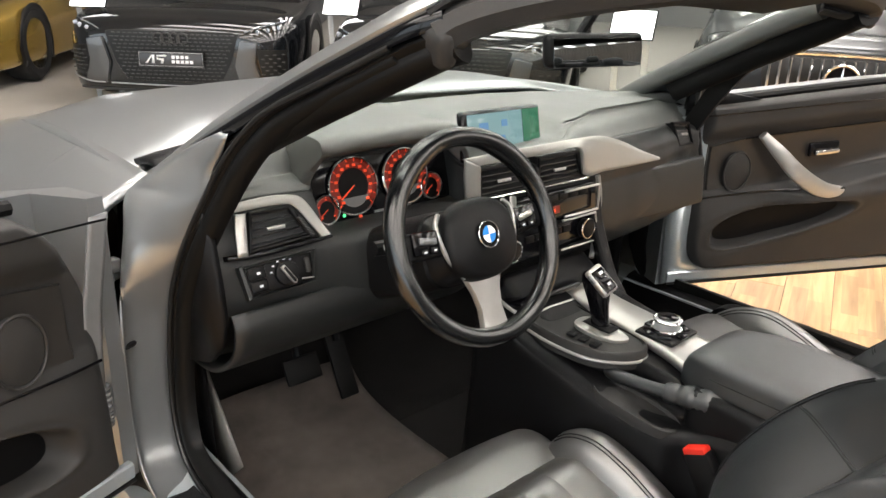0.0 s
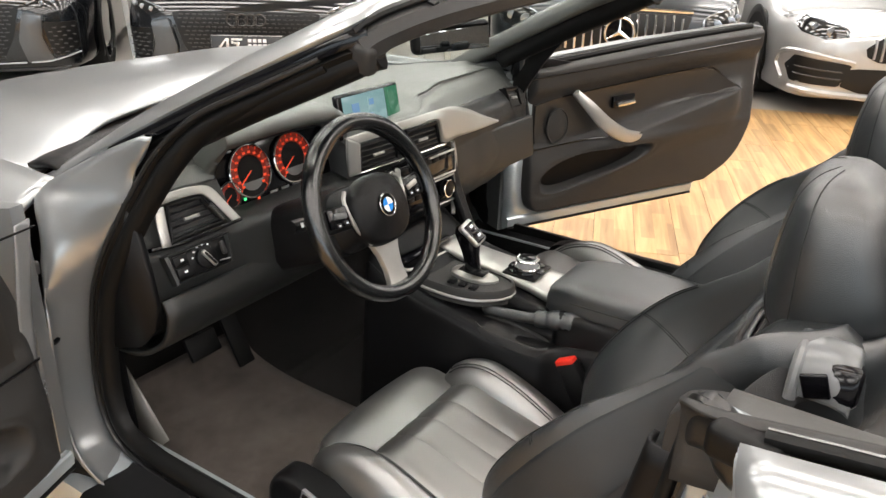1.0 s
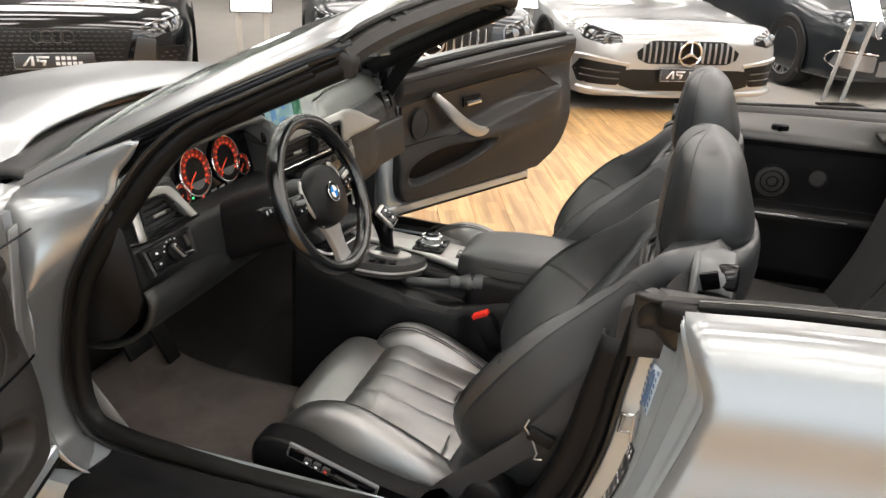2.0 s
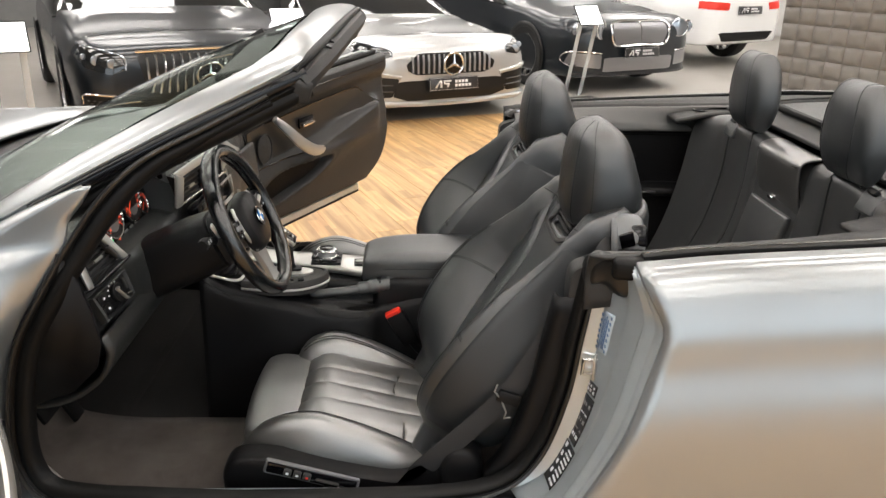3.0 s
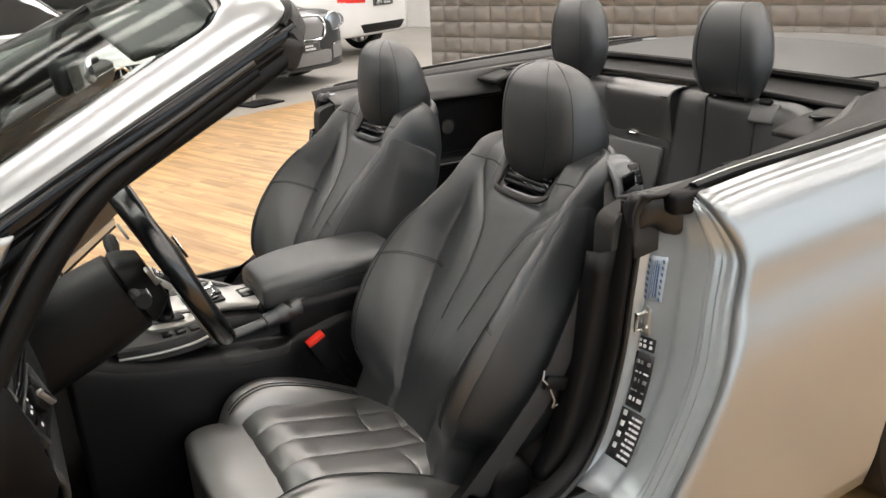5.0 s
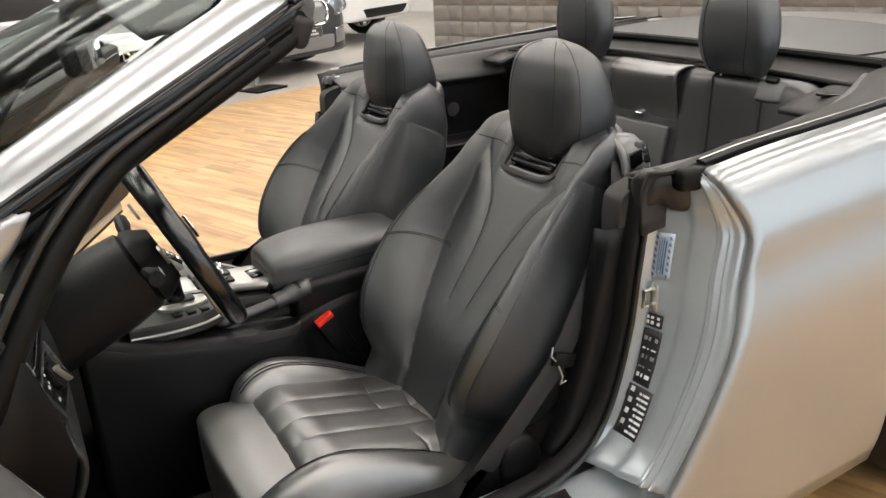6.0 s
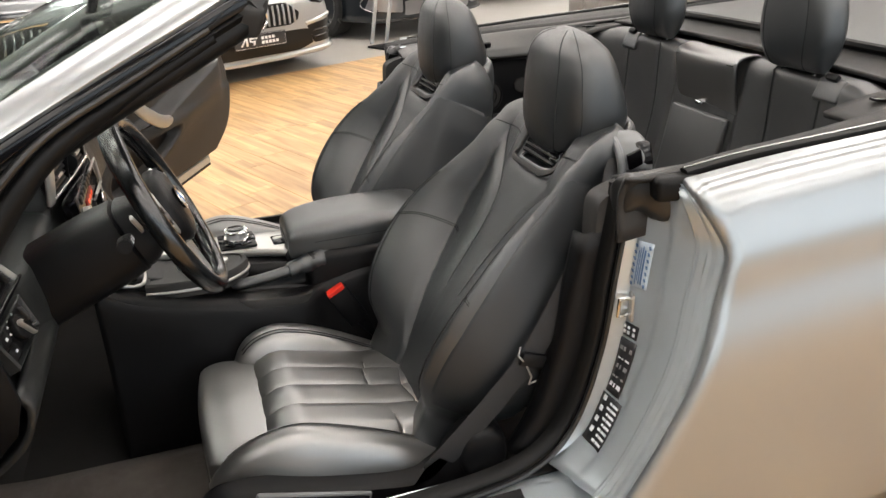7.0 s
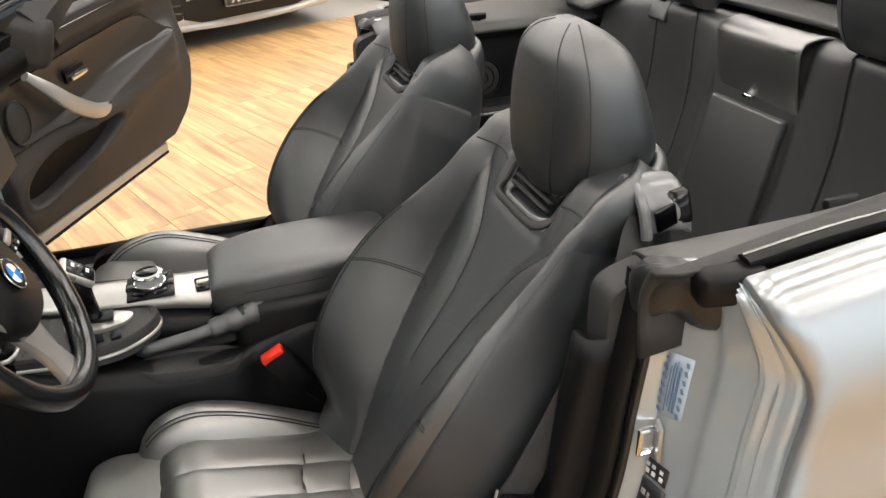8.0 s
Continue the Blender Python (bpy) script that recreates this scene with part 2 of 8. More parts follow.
X0, X1, Y0, Y1, HIGH = -10.0, 16.0, -12.0, 13.0, 4.4
slab("floor", X0, X1, Y0, Y1, -0.2, -0.010, EPOXY, "smooth light grey resin floor of the showroom", "floor")
slab("wall_north", X0, X1, Y1, Y1 + 0.2, -0.2, HIGH, GREYWALL, "plain grey wall behind the parked cars", "wall")
slab("wall_south", X0, X1, Y0 - 0.2, Y0, -0.2, HIGH, PLASTER, "plain pale wall closing the showroom", "wall")
# glazed shop front: sill, lintel, piers and mullioned panes, with the sky's light in its opening
slab("wall_west", X0 - 0.2, X0, Y0, Y1, -0.2, 0.35, PLASTER, "low pale wall under the shop windows", "wall")
slab("lintel", X0 - 0.2, X0, Y0, Y1, 3.75, HIGH, PLASTER, "pale lintel over the shop windows", "wall")
FRONT = [(-12.0, -11.2), (-6.2, -5.7), (-0.2, 0.3), (5.8, 6.3), (12.2, 13.0)]
for a, b in FRONT:
    slab("pier", X0 - 0.2, X0, a, b, 0.35, 3.75, PLASTER, "pale pier between the shop windows", "wall")
for k in range(4):
    a, b = FRONT[k][1], FRONT[k + 1][0]
    win = slab("window_%d" % (k + 1), X0 - 0.12, X0 - 0.06, a, b, 0.35, 0.41, GREYTRIM, "tall shop window in a dark frame", "window")
    for z in (2.1, 3.69):
        part("window_frame", Shape().box(Matrix.Translation((X0 - 0.09, (a + b) / 2, z + 0.03)), 0.06, b - a, 0.06, 0.004).turned(ROOM), GREYTRIM, win)
    for q in np.linspace(a + 0.03, b - 0.03, 4):
        part("window_frame", Shape().box(Matrix.Translation((X0 - 0.09, q, 2.05)), 0.06, 0.06, 3.4, 0.004).turned(ROOM), GREYTRIM, win)
    pane = part("pane", Shape().box(Matrix.Translation((X0 - 0.09, (a + b) / 2, 2.05)), 0.012, b - a, 3.4, 0).turned(ROOM), GLASS, win, "clear shop window glass")
    pane.visible_shadow = False
    sky = bpy.data.lights.new("window_daylight", "AREA")
    sky.shape, sky.size, sky.size_y = "RECTANGLE", b - a, 3.2
    sky.energy, sky.color = 95.0, (0.84, 0.93, 1.0)
    ob = new("window_daylight", sky)
    ob.matrix_world = ROOM @ pose(X0 - 0.02, (a + b) / 2, 2.05, 90, 0, -90)
slab("wall_east", X1, X1 + 0.2, Y0, Y1, -0.2, HIGH, GREYWALL, "plain grey wall closing the showroom", "wall")
slab("ceiling", X0, X1, Y0, Y1, HIGH, HIGH + 0.2, CEIL, "pale grey showroom ceiling", "ceiling")


# rows of long lamps under the ceiling
def ceiling_lamp():
    t = thing("ceiling_light", "long white LED light hung under the ceiling", "light", "rows of ceiling lights")
    part("housing", Shape().box(Matrix.Translation((0, 0, 0.03)), 0.80, 2.6, 0.06, 0.01), CEIL, t)
    part("diffuser", Shape().box(Matrix.Translation((0, 0, -0.008)), 0.76, 2.5, 0.012, 0.003), LAMP, t, "glowing white diffuser")
    return t


lamp = ceiling_lamp()
spots = [(x, y) for x in (-7.7, -5.5, -3.3, -1.1, 1.1, 3.3, 5.5, 7.7, 9.9, 12.1) for y in (-9, -5.6, -2.2, 1.2, 4.6)]
lamp.matrix_basis = ROOM @ pose(spots[0][0], spots[0][1], HIGH - 0.1)
for x, y in spots[1:]:
    copy_thing(lamp, ROOM @ pose(x, y, HIGH - 0.1))

# padded partition: a core and its square cushions
PART_X0, PART_X1, PART_Y = -6.0, 4.60, -5.42
core = slab("padded_partition", PART_X0, PART_X1, PART_Y - 0.30, PART_Y, -0.01, 3.0, QUILT, "freestanding partition covered with grey padded squares", "wall")


# ---- the convertible: body ----
car = thing("convertible_car", "silver two-door convertible with the roof down and both doors open", "car")
BELT_Y, BELT_Z = [-1.8, -1.2, -0.8, -0.42, -0.22, 0.0, 0.2, 1.4], [0.93, 0.978, 0.980, 0.968, 0.957, 0.945, 0.929, 0.915]
REAR_AXLE, FRONT_AXLE, AXLE_Z = -0.73, 2.08, 0.325


def belt(y):
    return smooth_table(BELT_Y, BELT_Z, y)


def planform(y):
    return smooth_table([-1.8, -1.6, -1.2, -0.7, 0.1, 1.0, 2.0, 2.4, 2.7, 2.88], [0.78, 0.88, 0.955, 0.99, 1, 1, 0.985, 0.95, 0.85, 0.60], y)


def halfw(y, z):
    """Half of the body's width at a place along the car and a height."""
    return planform(y) * smooth_table([0.15, 0.2, 0.35, 0.5, 0.6, 0.66, 0.70, 0.74, 0.77, 0.80, 0.828, 0.838, 0.86, 0.89, 0.925, 0.945, 0.96],
                                      [0.84, 0.862, 0.882, 0.891, 0.893, 0.891, 0.885, 0.875, 0.868, 0.865, 0.8625, 0.8605, 0.853, 0.842, 0.825, 0.80, 0.775], z - belt(y) + 0.95)


def arch_low(y, axle, sill=0.2, r=0.365):
    d = abs(y - axle)
    return AXLE_Z + math.sqrt(r * r - d * d) if d < r else sill


JAMB_Z, JAMB_Y = [0.2, 0.46, 0.515, 0.62, 0.735, 0.80, 0.835, 0.88, 0.905, 0.93, 0.95], [0.40, 0.25, 0.22, 0.168, 0.125, 0.106, 0.10, 0.120, 0.134, 0.142, 0.145]


def dense(a, b, axle, n, r=0.365):
    """Places along a panel, closer together at the edges of the wheel arch."""
    w = np.linspace(a, b, n)
    for e in (axle - r, axle + r):
        w = np.concatenate([w, e + np.array([-0.004, -0.0005, 0.0005, 0.003, 0.008, 0.016, 0.03]) * (1 if e < axle else -1)])
    return [float(v) for v in sorted(w, reverse=b < a)]


def quarter(sx):
    rows = []
    for y0 in dense(0.15, -1.78, REAR_AXLE, 60):
        lo, hi = arch_low(y0, REAR_AXLE), belt(y0)
        s = (0.15 - y0) / 0.42
        w = max(0, 1 - s) ** 1.6
        row = []
        for k in range(34):
            z = lo + (hi - lo) * (k / 33) ** 0.8
            y = y0 + (smooth_table(JAMB_Z, JAMB_Y, z) - 0.15) * w
            row.append((sx * halfw(y, z), y, z))
        rows.append(row)
    part("quarter_panel", Shape().grid(rows, flip=sx > 0), PAINT, car, "silver metallic rear wing", thick=0.012, offset=-1)


def fender(sx):
    rows = []
    for y in dense(1.385, 2.86, FRONT_AXLE, 50):
        lo = arch_low(y, FRONT_AXLE)
        hi = smooth_table([1.38, 1.6, 1.9, 2.2, 2.5, 2.7, 2.88], [0.915, 0.915, 0.905, 0.875, 0.81, 0.74, 0.62], y)
        row = []
        for k in range(30):
            z = lo + (hi - lo) * (k / 29) ** 0.8
            sh = 0.93 - hi
            row.append((sx * (halfw(y, z + sh * max(0, (z - 0.5) / 0.43)) - (0.06 * max(0, (z - hi + 0.10) / 0.10)) ** 1), y, z))
        rows.append(row)
    part("front_wing", Shape().grid(rows, flip=sx < 0), PAINT, car, "silver metallic front wing", thick=0.012, offset=-1)


for sx in (-1, 1):
    quarter(sx)
    fender(sx)

# bonnet
net = []
for y, zc, zs, hw in ((1.455, 0.955, 0.912, 0.72), (1.56, 0.965, 0.918, 0.735), (1.9, 0.962, 0.91, 0.735), (2.2, 0.93, 0.88, 0.72), (2.5, 0.87, 0.815, 0.68), (2.72, 0.80, 0.745, 0.58), (2.84, 0.72, 0.68, 0.42)):
    net.append([(hw * a, y + (0.215 * (1 - a * a) if y < 1.6 else 0), zs + (zc - zs) * (1 - abs(a) ** 2.4) + 0.012 * math.exp(-((abs(a) - 0.62) / 0.12) ** 2)) for a in np.linspace(-1, 1, 13)])
part("bonnet", Shape().grid(surf(net, 49, 40)), PAINT, car, "silver metallic bonnet with two soft creases", thick=0.01, offset=-1)
# nose and tail
net = [[(x * w, y - 0.25 * abs(x) ** 3, z) for x in np.linspace(-1, 1, 11)] for z, y, w in ((0.70, 2.84, 0.62), (0.60, 2.90, 0.72), (0.45, 2.91, 0.80), (0.30, 2.88, 0.82), (0.2, 2.80, 0.80))]
part("front_bumper", Shape().grid(surf(net, 33, 16), flip=True), PAINT, car, "silver front bumper", thick=0.012)
for sx in (-1, 1):
    s = Shape().box(pose(sx * 0.15, 2.915, 0.62, 8, 0, 0), 0.24, 0.03, 0.15, 0.02)
    part("grille", s, GLOSS, car, "black kidney grille")
    s = Shape().box(pose(sx * 0.52, 2.80, 0.655, 10, 0, -sx * 24), 0.32, 0.10, 0.11, 0.03)
    part("headlight", s, CHROME, car, "clear headlight")
    s = Shape().box(pose(sx * 0.58, -1.75, 0.80, -8, 0, sx * 18), 0.32, 0.08, 0.13, 0.03)
    part("tail_light", s, RED, car, "red tail light")
net = [[(x * w, y + 0.16 * abs(x) ** 3, z) for x in np.linspace(-1, 1, 11)] for z, y, w in ((0.955, -1.79, 0.66), (0.86, -1.78, 0.74), (0.70, -1.80, 0.80), (0.50, -1.83, 0.83), (0.30, -1.80, 0.82), (0.2, -1.74, 0.78))]
part("rear_bumper", Shape().grid(surf(net, 33, 18)), PAINT, car, "silver tail and rear bumper", thick=0.012)

# boot lid and roof cover
net = []
for y, w, zc in ((-1.12, 0.665, 1.034), (-1.2, 0.675, 1.036), (-1.35, 0.68, 1.034), (-1.6, 0.67, 1.01), (-1.80, 0.62, 0.965)):
    net.append([(w * a, y - (0.06 * (1 - a * a) if y > -0.85 else 0), belt(y) - 0.005 + (zc - belt(y)) * (1 - abs(a) ** 2.5)) for a in np.linspace(-1, 1, 11)])
part("boot_lid", Shape().grid(surf(net, 41, 30), flip=True), PAINT, car, "silver boot lid", thick=0.01, offset=-1)
net = []
for y, w, zc in ((-0.625, 0.585, 1.004), (-0.66, 0.60, 1.010), (-0.80, 0.62, 1.022), (-1.0, 0.65, 1.032), (-1.112, 0.66, 1.035)):
    net.append([(w * a, y - (0.05 * a * a if y > -0.7 else 0), belt(y) + 0.004 + (zc - belt(y)) * (1 - abs(a) ** 2.5)) for a in np.linspace(-1, 1, 11)])
part("roof_cover", Shape().grid(surf(net, 41, 24), flip=True), COVERGREY, car, "dark grey cover over the folded roof", thick=0.01, offset=-1)
for sx in (-1, 1):
    part("cover_joint", Shape().tube([(sx * x, y, z) for x, y, z in ((0.50, -0.655, 1.006), (0.53, -0.75, 1.010), (0.55, -0.90, 1.013), (0.56, -1.10, 1.014))], 0.003, 6), RUBBER, car, "dark joint of the cover")

# sills
for sx in (-1, 1):
    prof = [(-0.845, 0.18), (-0.868, 0.24), (-0.872, 0.30), (-0.85, 0.35), (-0.80, 0.366), (-0.765, 0.370), (-0.745, 0.375), (-0.72, 0.378), (-0.69, 0.378), (-0.68, 0.30), (-0.68, 0.18)]
    rows = [[(-sx * x, y, z) for x, z in prof] for y in np.linspace(1.5, 0.1, 12)]
    part("sill", Shape().loft([r if sx < 0 else r[::-1] for r in rows]), PAINT_LIT, car, "silver door sill")
    prof = [(-0.880, 0.315), (-0.874, 0.345), (-0.852, 0.362), (-0.80, 0.376), (-0.775, 0.380), (-0.762, 0.386), (-0.760, 0.372), (-0.80, 0.36), (-0.86, 0.33)]
    rows = [[(-sx * x, y + (0.03 if x < -0.84 and y > 1 else 0), z) for x, z in prof] for y in (1.215, 1.20, 1.0, 0.8, 0.6, 0.42, 0.40)]
    part("sill_cover", Shape().loft([r if sx < 0 else r[::-1] for r in rows]), PLASTIC, car, "black plastic sill cover", sharp=50)
# rear door jambs with pressed ribs
INNER_Z, INNER_Y = [0.36, 0.42, 0.484, 0.624, 0.808, 0.877, 0.93], [0.47, 0.335, 0.281, 0.234, 0.216, 0.203, 0.19]


def jamb(a, z):
    """A point of the jamb: a from 0 at the wing's edge to 1 at the seal; and the way out of its face."""
    yo, yi = smooth_table(JAMB_Z, JAMB_Y, z), smooth_table(INNER_Z, INNER_Y, z)
    w = halfw(yo, z) - 0.004
    rib = 0.0
    for c, d, h in ((0.025, 0.016, -0.006), (0.115, 0.012, 0.004), (0.150, 0.010, -0.003), (0.185, 0.012, 0.004), (0.225, 0.014, 0.002)):
        rib += h * math.exp(-((a - c) / d) ** 2)
    step = 0.006 / (1 + math.exp(-max(-40, min(40, (a - 0.48) / 0.02))))
    n = Vector((0.35, -0.93, 0))
    xm, ym = 0.7265, yi - 0.036
    if a < 0.80:
        b = a / 0.80
        q = Vector((w + (xm - w) * b, yo + (ym - yo) * b, z))
    else:
        b = (a - 0.80) / 0.20
        q = Vector((xm + (0.717 - xm) * b, ym + (yi - ym) * b, z))
    return q + n * (step - rib)


for sx in (-1, 1):
    rows = [[Vector((sx * p.x, p.y, p.z)) for p in (jamb(a, z) for a in np.linspace(0, 1, 140))] for z in np.linspace(0.40, 0.925, 50)]
    part("rear_door_jamb", Shape().grid(rows, flip=sx < 0), PAINT_LIT, car, "silver door jamb with pressed ribs", thick=0.006, offset=-1, sharp=60)
    part("striker", Shape().tube([Vector((sx * q.x, q.y + d, q.z + e)) for q, d, e in ((jamb(0.76, 0.712), 0.0, 0.0), (jamb(0.76, 0.712), 0.026, 0.0), (jamb(0.75, 0.682), 0.026, 0.0), (jamb(0.75, 0.682), 0.0, 0.0))], 0.0045, 8), CHROME, car, "steel door striker")
    q = jamb(0.73, 0.697)
    part("striker_plate", Shape().box(pose(sx * q.x, q.y + 0.006, q.z, 0, 0, sx * 20), 0.022, 0.006, 0.052, 0.003), SILVER, car, "steel striker plate")
    # front door jamb
    edges = (((0.826, 1.208, 0.36), (0.730, 1.248, 0.36)), ((0.826, 1.298, 0.40), (0.730, 1.318, 0.40)), ((0.826, 1.324, 0.50), (0.730, 1.342, 0.50)), ((0.826, 1.320, 0.60), (0.728, 1.336, 0.60)),
             ((0.824, 1.312, 0.70), (0.725, 1.312, 0.70)), ((0.806, 1.322, 0.79), (0.722, 1.268, 0.79)), ((0.788, 1.342, 0.845), (0.720, 1.226, 0.85)), ((0.764, 1.385, 0.892), (0.716, 1.186, 0.912)),
             ((0.735, 1.395, 0.912), (0.710, 1.172, 0.945)), ((0.716, 1.300, 0.966), (0.704, 1.165, 0.978)), ((0.705, 1.215, 1.008), (0.698, 1.140, 1.010)), ((0.696, 1.135, 1.042), (0.694, 1.120, 1.042)))
    net = []
    for a, b in edges:
        a, b = Vector(a), Vector(b)
        side = (b - a).cross(Vector((0, 0.35, 1)))
        side = side.normalized() * math.copysign(1, side.x)
        wide = min(0.016, 0.16 * (b - a).length)
        net.append([((q.x + side.x * h) * sx, q.y + side.y * h, q.z) for q, h in ((a + (b - a) * k, wide * g) for k, g in ((0.0, -0.9), (0.04, 0.2), (0.2, 0.95), (0.45, 0.8), (0.7, 0.5), (0.9, 0.2), (1.0, -0.3)))])
    part("front_door_jamb", Shape().grid(surf(net, 30, 44), flip=sx > 0), PAINT, car, "silver hinge pillar running up into the windscreen pillar", thick=0.005)
    # dark sheet added beside the pillar, standing in for shadow in the hinge gap
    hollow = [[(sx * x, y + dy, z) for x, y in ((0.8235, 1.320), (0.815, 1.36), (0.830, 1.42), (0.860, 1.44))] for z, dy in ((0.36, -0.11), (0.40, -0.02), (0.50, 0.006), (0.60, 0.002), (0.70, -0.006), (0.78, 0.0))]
    part("hinge_hollow", Shape().grid(surf(hollow, 16, 20), flip=sx > 0), PLASTIC, car, "dark sheet for the shaded gap behind the hinge pillar", thick=0.005)


# windscreen frame: a painted band between its outer edge and the glass edge
OUT_L = [(-0.735, 1.50, 0.86), (-0.71, 1.40, 0.918), (-0.69, 1.2, 1.028), (-0.666, 1.0, 1.130), (-0.648, 0.88, 1.188), (-0.634, 0.80, 1.226), (-0.615, 0.757, 1.248), (-0.575, 0.738, 1.266), (-0.45, 0.722, 1.288), (-0.22, 0.708, 1.303)]
GLS_L = [(-0.691, 1.476, 0.896), (-0.666, 1.384, 0.948), (-0.636, 1.200, 1.060), (-0.607, 1.000, 1.164), (-0.590, 0.900, 1.213), (-0.580, 0.844, 1.240), (-0.551, 0.820, 1.257), (-0.511, 0.802, 1.270), (-0.404, 0.792, 1.288), (-0.202, 0.783, 1.304)]


def both(line, mid):
    return line + [mid] + [(-x, y, z) for x, y, z in line[::-1]]


outer = spline(both(OUT_L, (0, 0.704, 1.306)), 161)
inner = spline(both(GLS_L, (0, 0.788, 1.308)), 161)
rows = []
for o, g in zip(outer, inner):
    n = Vector((o.x * 0.4, 0, 1)).normalized()
    rows.append([o - n * 0.012 + (g - o) * 0.03, o, *[o + (g - o) * a + n * 0.007 * math.sin(math.pi * a) ** 0.7 for a in (0.1, 0.25, 0.5, 0.75, 0.9)], g, g - n * 0.01 - (g - o) * 0.05])
part("windscreen_frame", Shape().grid(rows), PAINT, car, "silver windscreen frame", thick=0.004, sharp=50)
# black glass border just inside the band
rows = [[g - Vector((0, 0, 0.004)), g + (Vector((0, 1.15, 1.1)) - g) * 0.035 - Vector((0, 0, 0.002))] for g in inner]
part("glass_border", Shape().grid(rows), GLOSS, car, "black ceramic border of the windscreen", thick=0.003)


def lower_line(sx, dx=0.0, dz=0.0):
    pts = [(0.685, 1.24, 1.004), (0.68, 1.2, 1.025), (0.654, 1.0, 1.127), (0.632, 0.86, 1.194), (0.615, 0.78, 1.232), (0.60, 0.745, 1.246)]
    return spline([(sx * (x + dx), y, z + dz) for x, y, z in pts], 40)


for sx in (-1, 1):
    def prof(o, sx=sx):
        return [(-sx * a, b) for a, b in o][::1 if sx < 0 else -1]
    part("pillar_strip", Shape().sweep(lower_line(sx), prof([(0.008, 0.002), (0.015, -0.003), (0.018, -0.010), (0.016, -0.021), (0.004, -0.022), (-0.02, -0.014), (-0.02, -0.004)])), GLOSS, car, "gloss black strip along the pillar", sharp=60)
    part("pillar_seal", Shape().sweep(lower_line(sx), prof([(0.010, -0.021), (0.014, -0.028), (0.008, -0.036), (0.012, -0.044), (0.008, -0.054), (-0.006, -0.062), (-0.022, -0.066), (-0.036, -0.060), (-0.048, -0.03), (-0.04, 0.0), (-0.01, -0.016)])), RUBBER, car, "black ribbed rubber pillar seal", sharp=60)
    line = spline([(sx * x, y, z) for x, y, z in ((0.665, 1.42, 0.91), (0.632, 1.25, 1.008), (0.596, 1.0, 1.138), (0.58, 0.90, 1.186), (0.565, 0.83, 1.216))], 24)
    part("pillar_trim", Shape().sweep(line, [(a, b) for a, b in ring(14, 0.024, 0.024, 2.6)]), DASH, car, "dark green-black cloth pillar trim")

# moulded header: lies under the band, with a thick rounded lip towards the cabin
head = spline([(-0.615, 0.752, 1.225), (-0.575, 0.728, 1.250), (-0.45, 0.708, 1.270), (-0.2, 0.696, 1.284), (0, 0.692, 1.288), (0.2, 0.696, 1.284), (0.45, 0.708, 1.270), (0.575, 0.728, 1.250), (0.615, 0.752, 1.225)], 50)
part("header_trim", Shape().sweep(head, [(-0.10, -0.010), (-0.05, 0.004), (-0.012, 0.010), (0.012, 0.004), (0.020, -0.012), (0.012, -0.032), (-0.012, -0.042), (-0.06, -0.036), (-0.105, -0.026)]), GREYTRIM, car, "grey moulded header trim")
part("header_seal", Shape().sweep([p + Vector((0, 0.006, 0.013)) for p in head], ring(8, 0.010, 0.006, 2.5)), RUBBER, car, "black rubber header seal")
for sx in (-1, 1):
    part("roof_latch", Shape().box(pose(sx * 0.47, 0.735, 1.272, -8, sx * 8, sx * -6), 0.05, 0.04, 0.012, 0.004), PLASTIC, car, "black roof latch pocket")
    for k in range(2):
        part("header_mark", Shape().box(pose(sx * (0.50 - 0.05 * k), 0.705, 1.272 + 0.006 * k, 20, sx * 8, sx * -8), 0.018, 0.012, 0.004, 0.001), PLASTIC, car, "small dark clip mark")
    part("header_end", Shape().box(pose(sx * 0.605, 0.752, 1.205, 20, sx * 18, sx * 10), 0.028, 0.05, 0.05, 0.012, 3), GREYTRIM, car, "grey moulded header end block")
# windscreen glass
lrow = spline(GLS_L[:7], 8)
net = []
for i, l in enumerate(lrow):
    t = i / 7
    net.append([(-l.x * a, l.y + (0.20 * (1 - t) ** 1.3 - 0.03 * t) * (1 - abs(a) ** 2.2), l.z - 0.004 + (0.02 + 0.032 * t) * (1 - a * a)) for a in np.linspace(-1, 1, 11)])
glass = part("windscreen", Shape().grid(surf(net, 41, 24)), GLASS, car, "clear curved windscreen glass", thick=0.005)
glass.visible_shadow = False
# scuttle under the windscreen
net = [[(0.70 * a, y + 0.2 * (1 - abs(a) ** 2.2), z) for a in np.linspace(-1, 1, 9)] for y, z in ((1.375, 0.925), (1.42, 0.935), (1.50, 0.92))]
part("scuttle", Shape().grid(surf(net, 33, 6)), PLASTIC, car, "black plastic scuttle below the windscreen", thick=0.01)

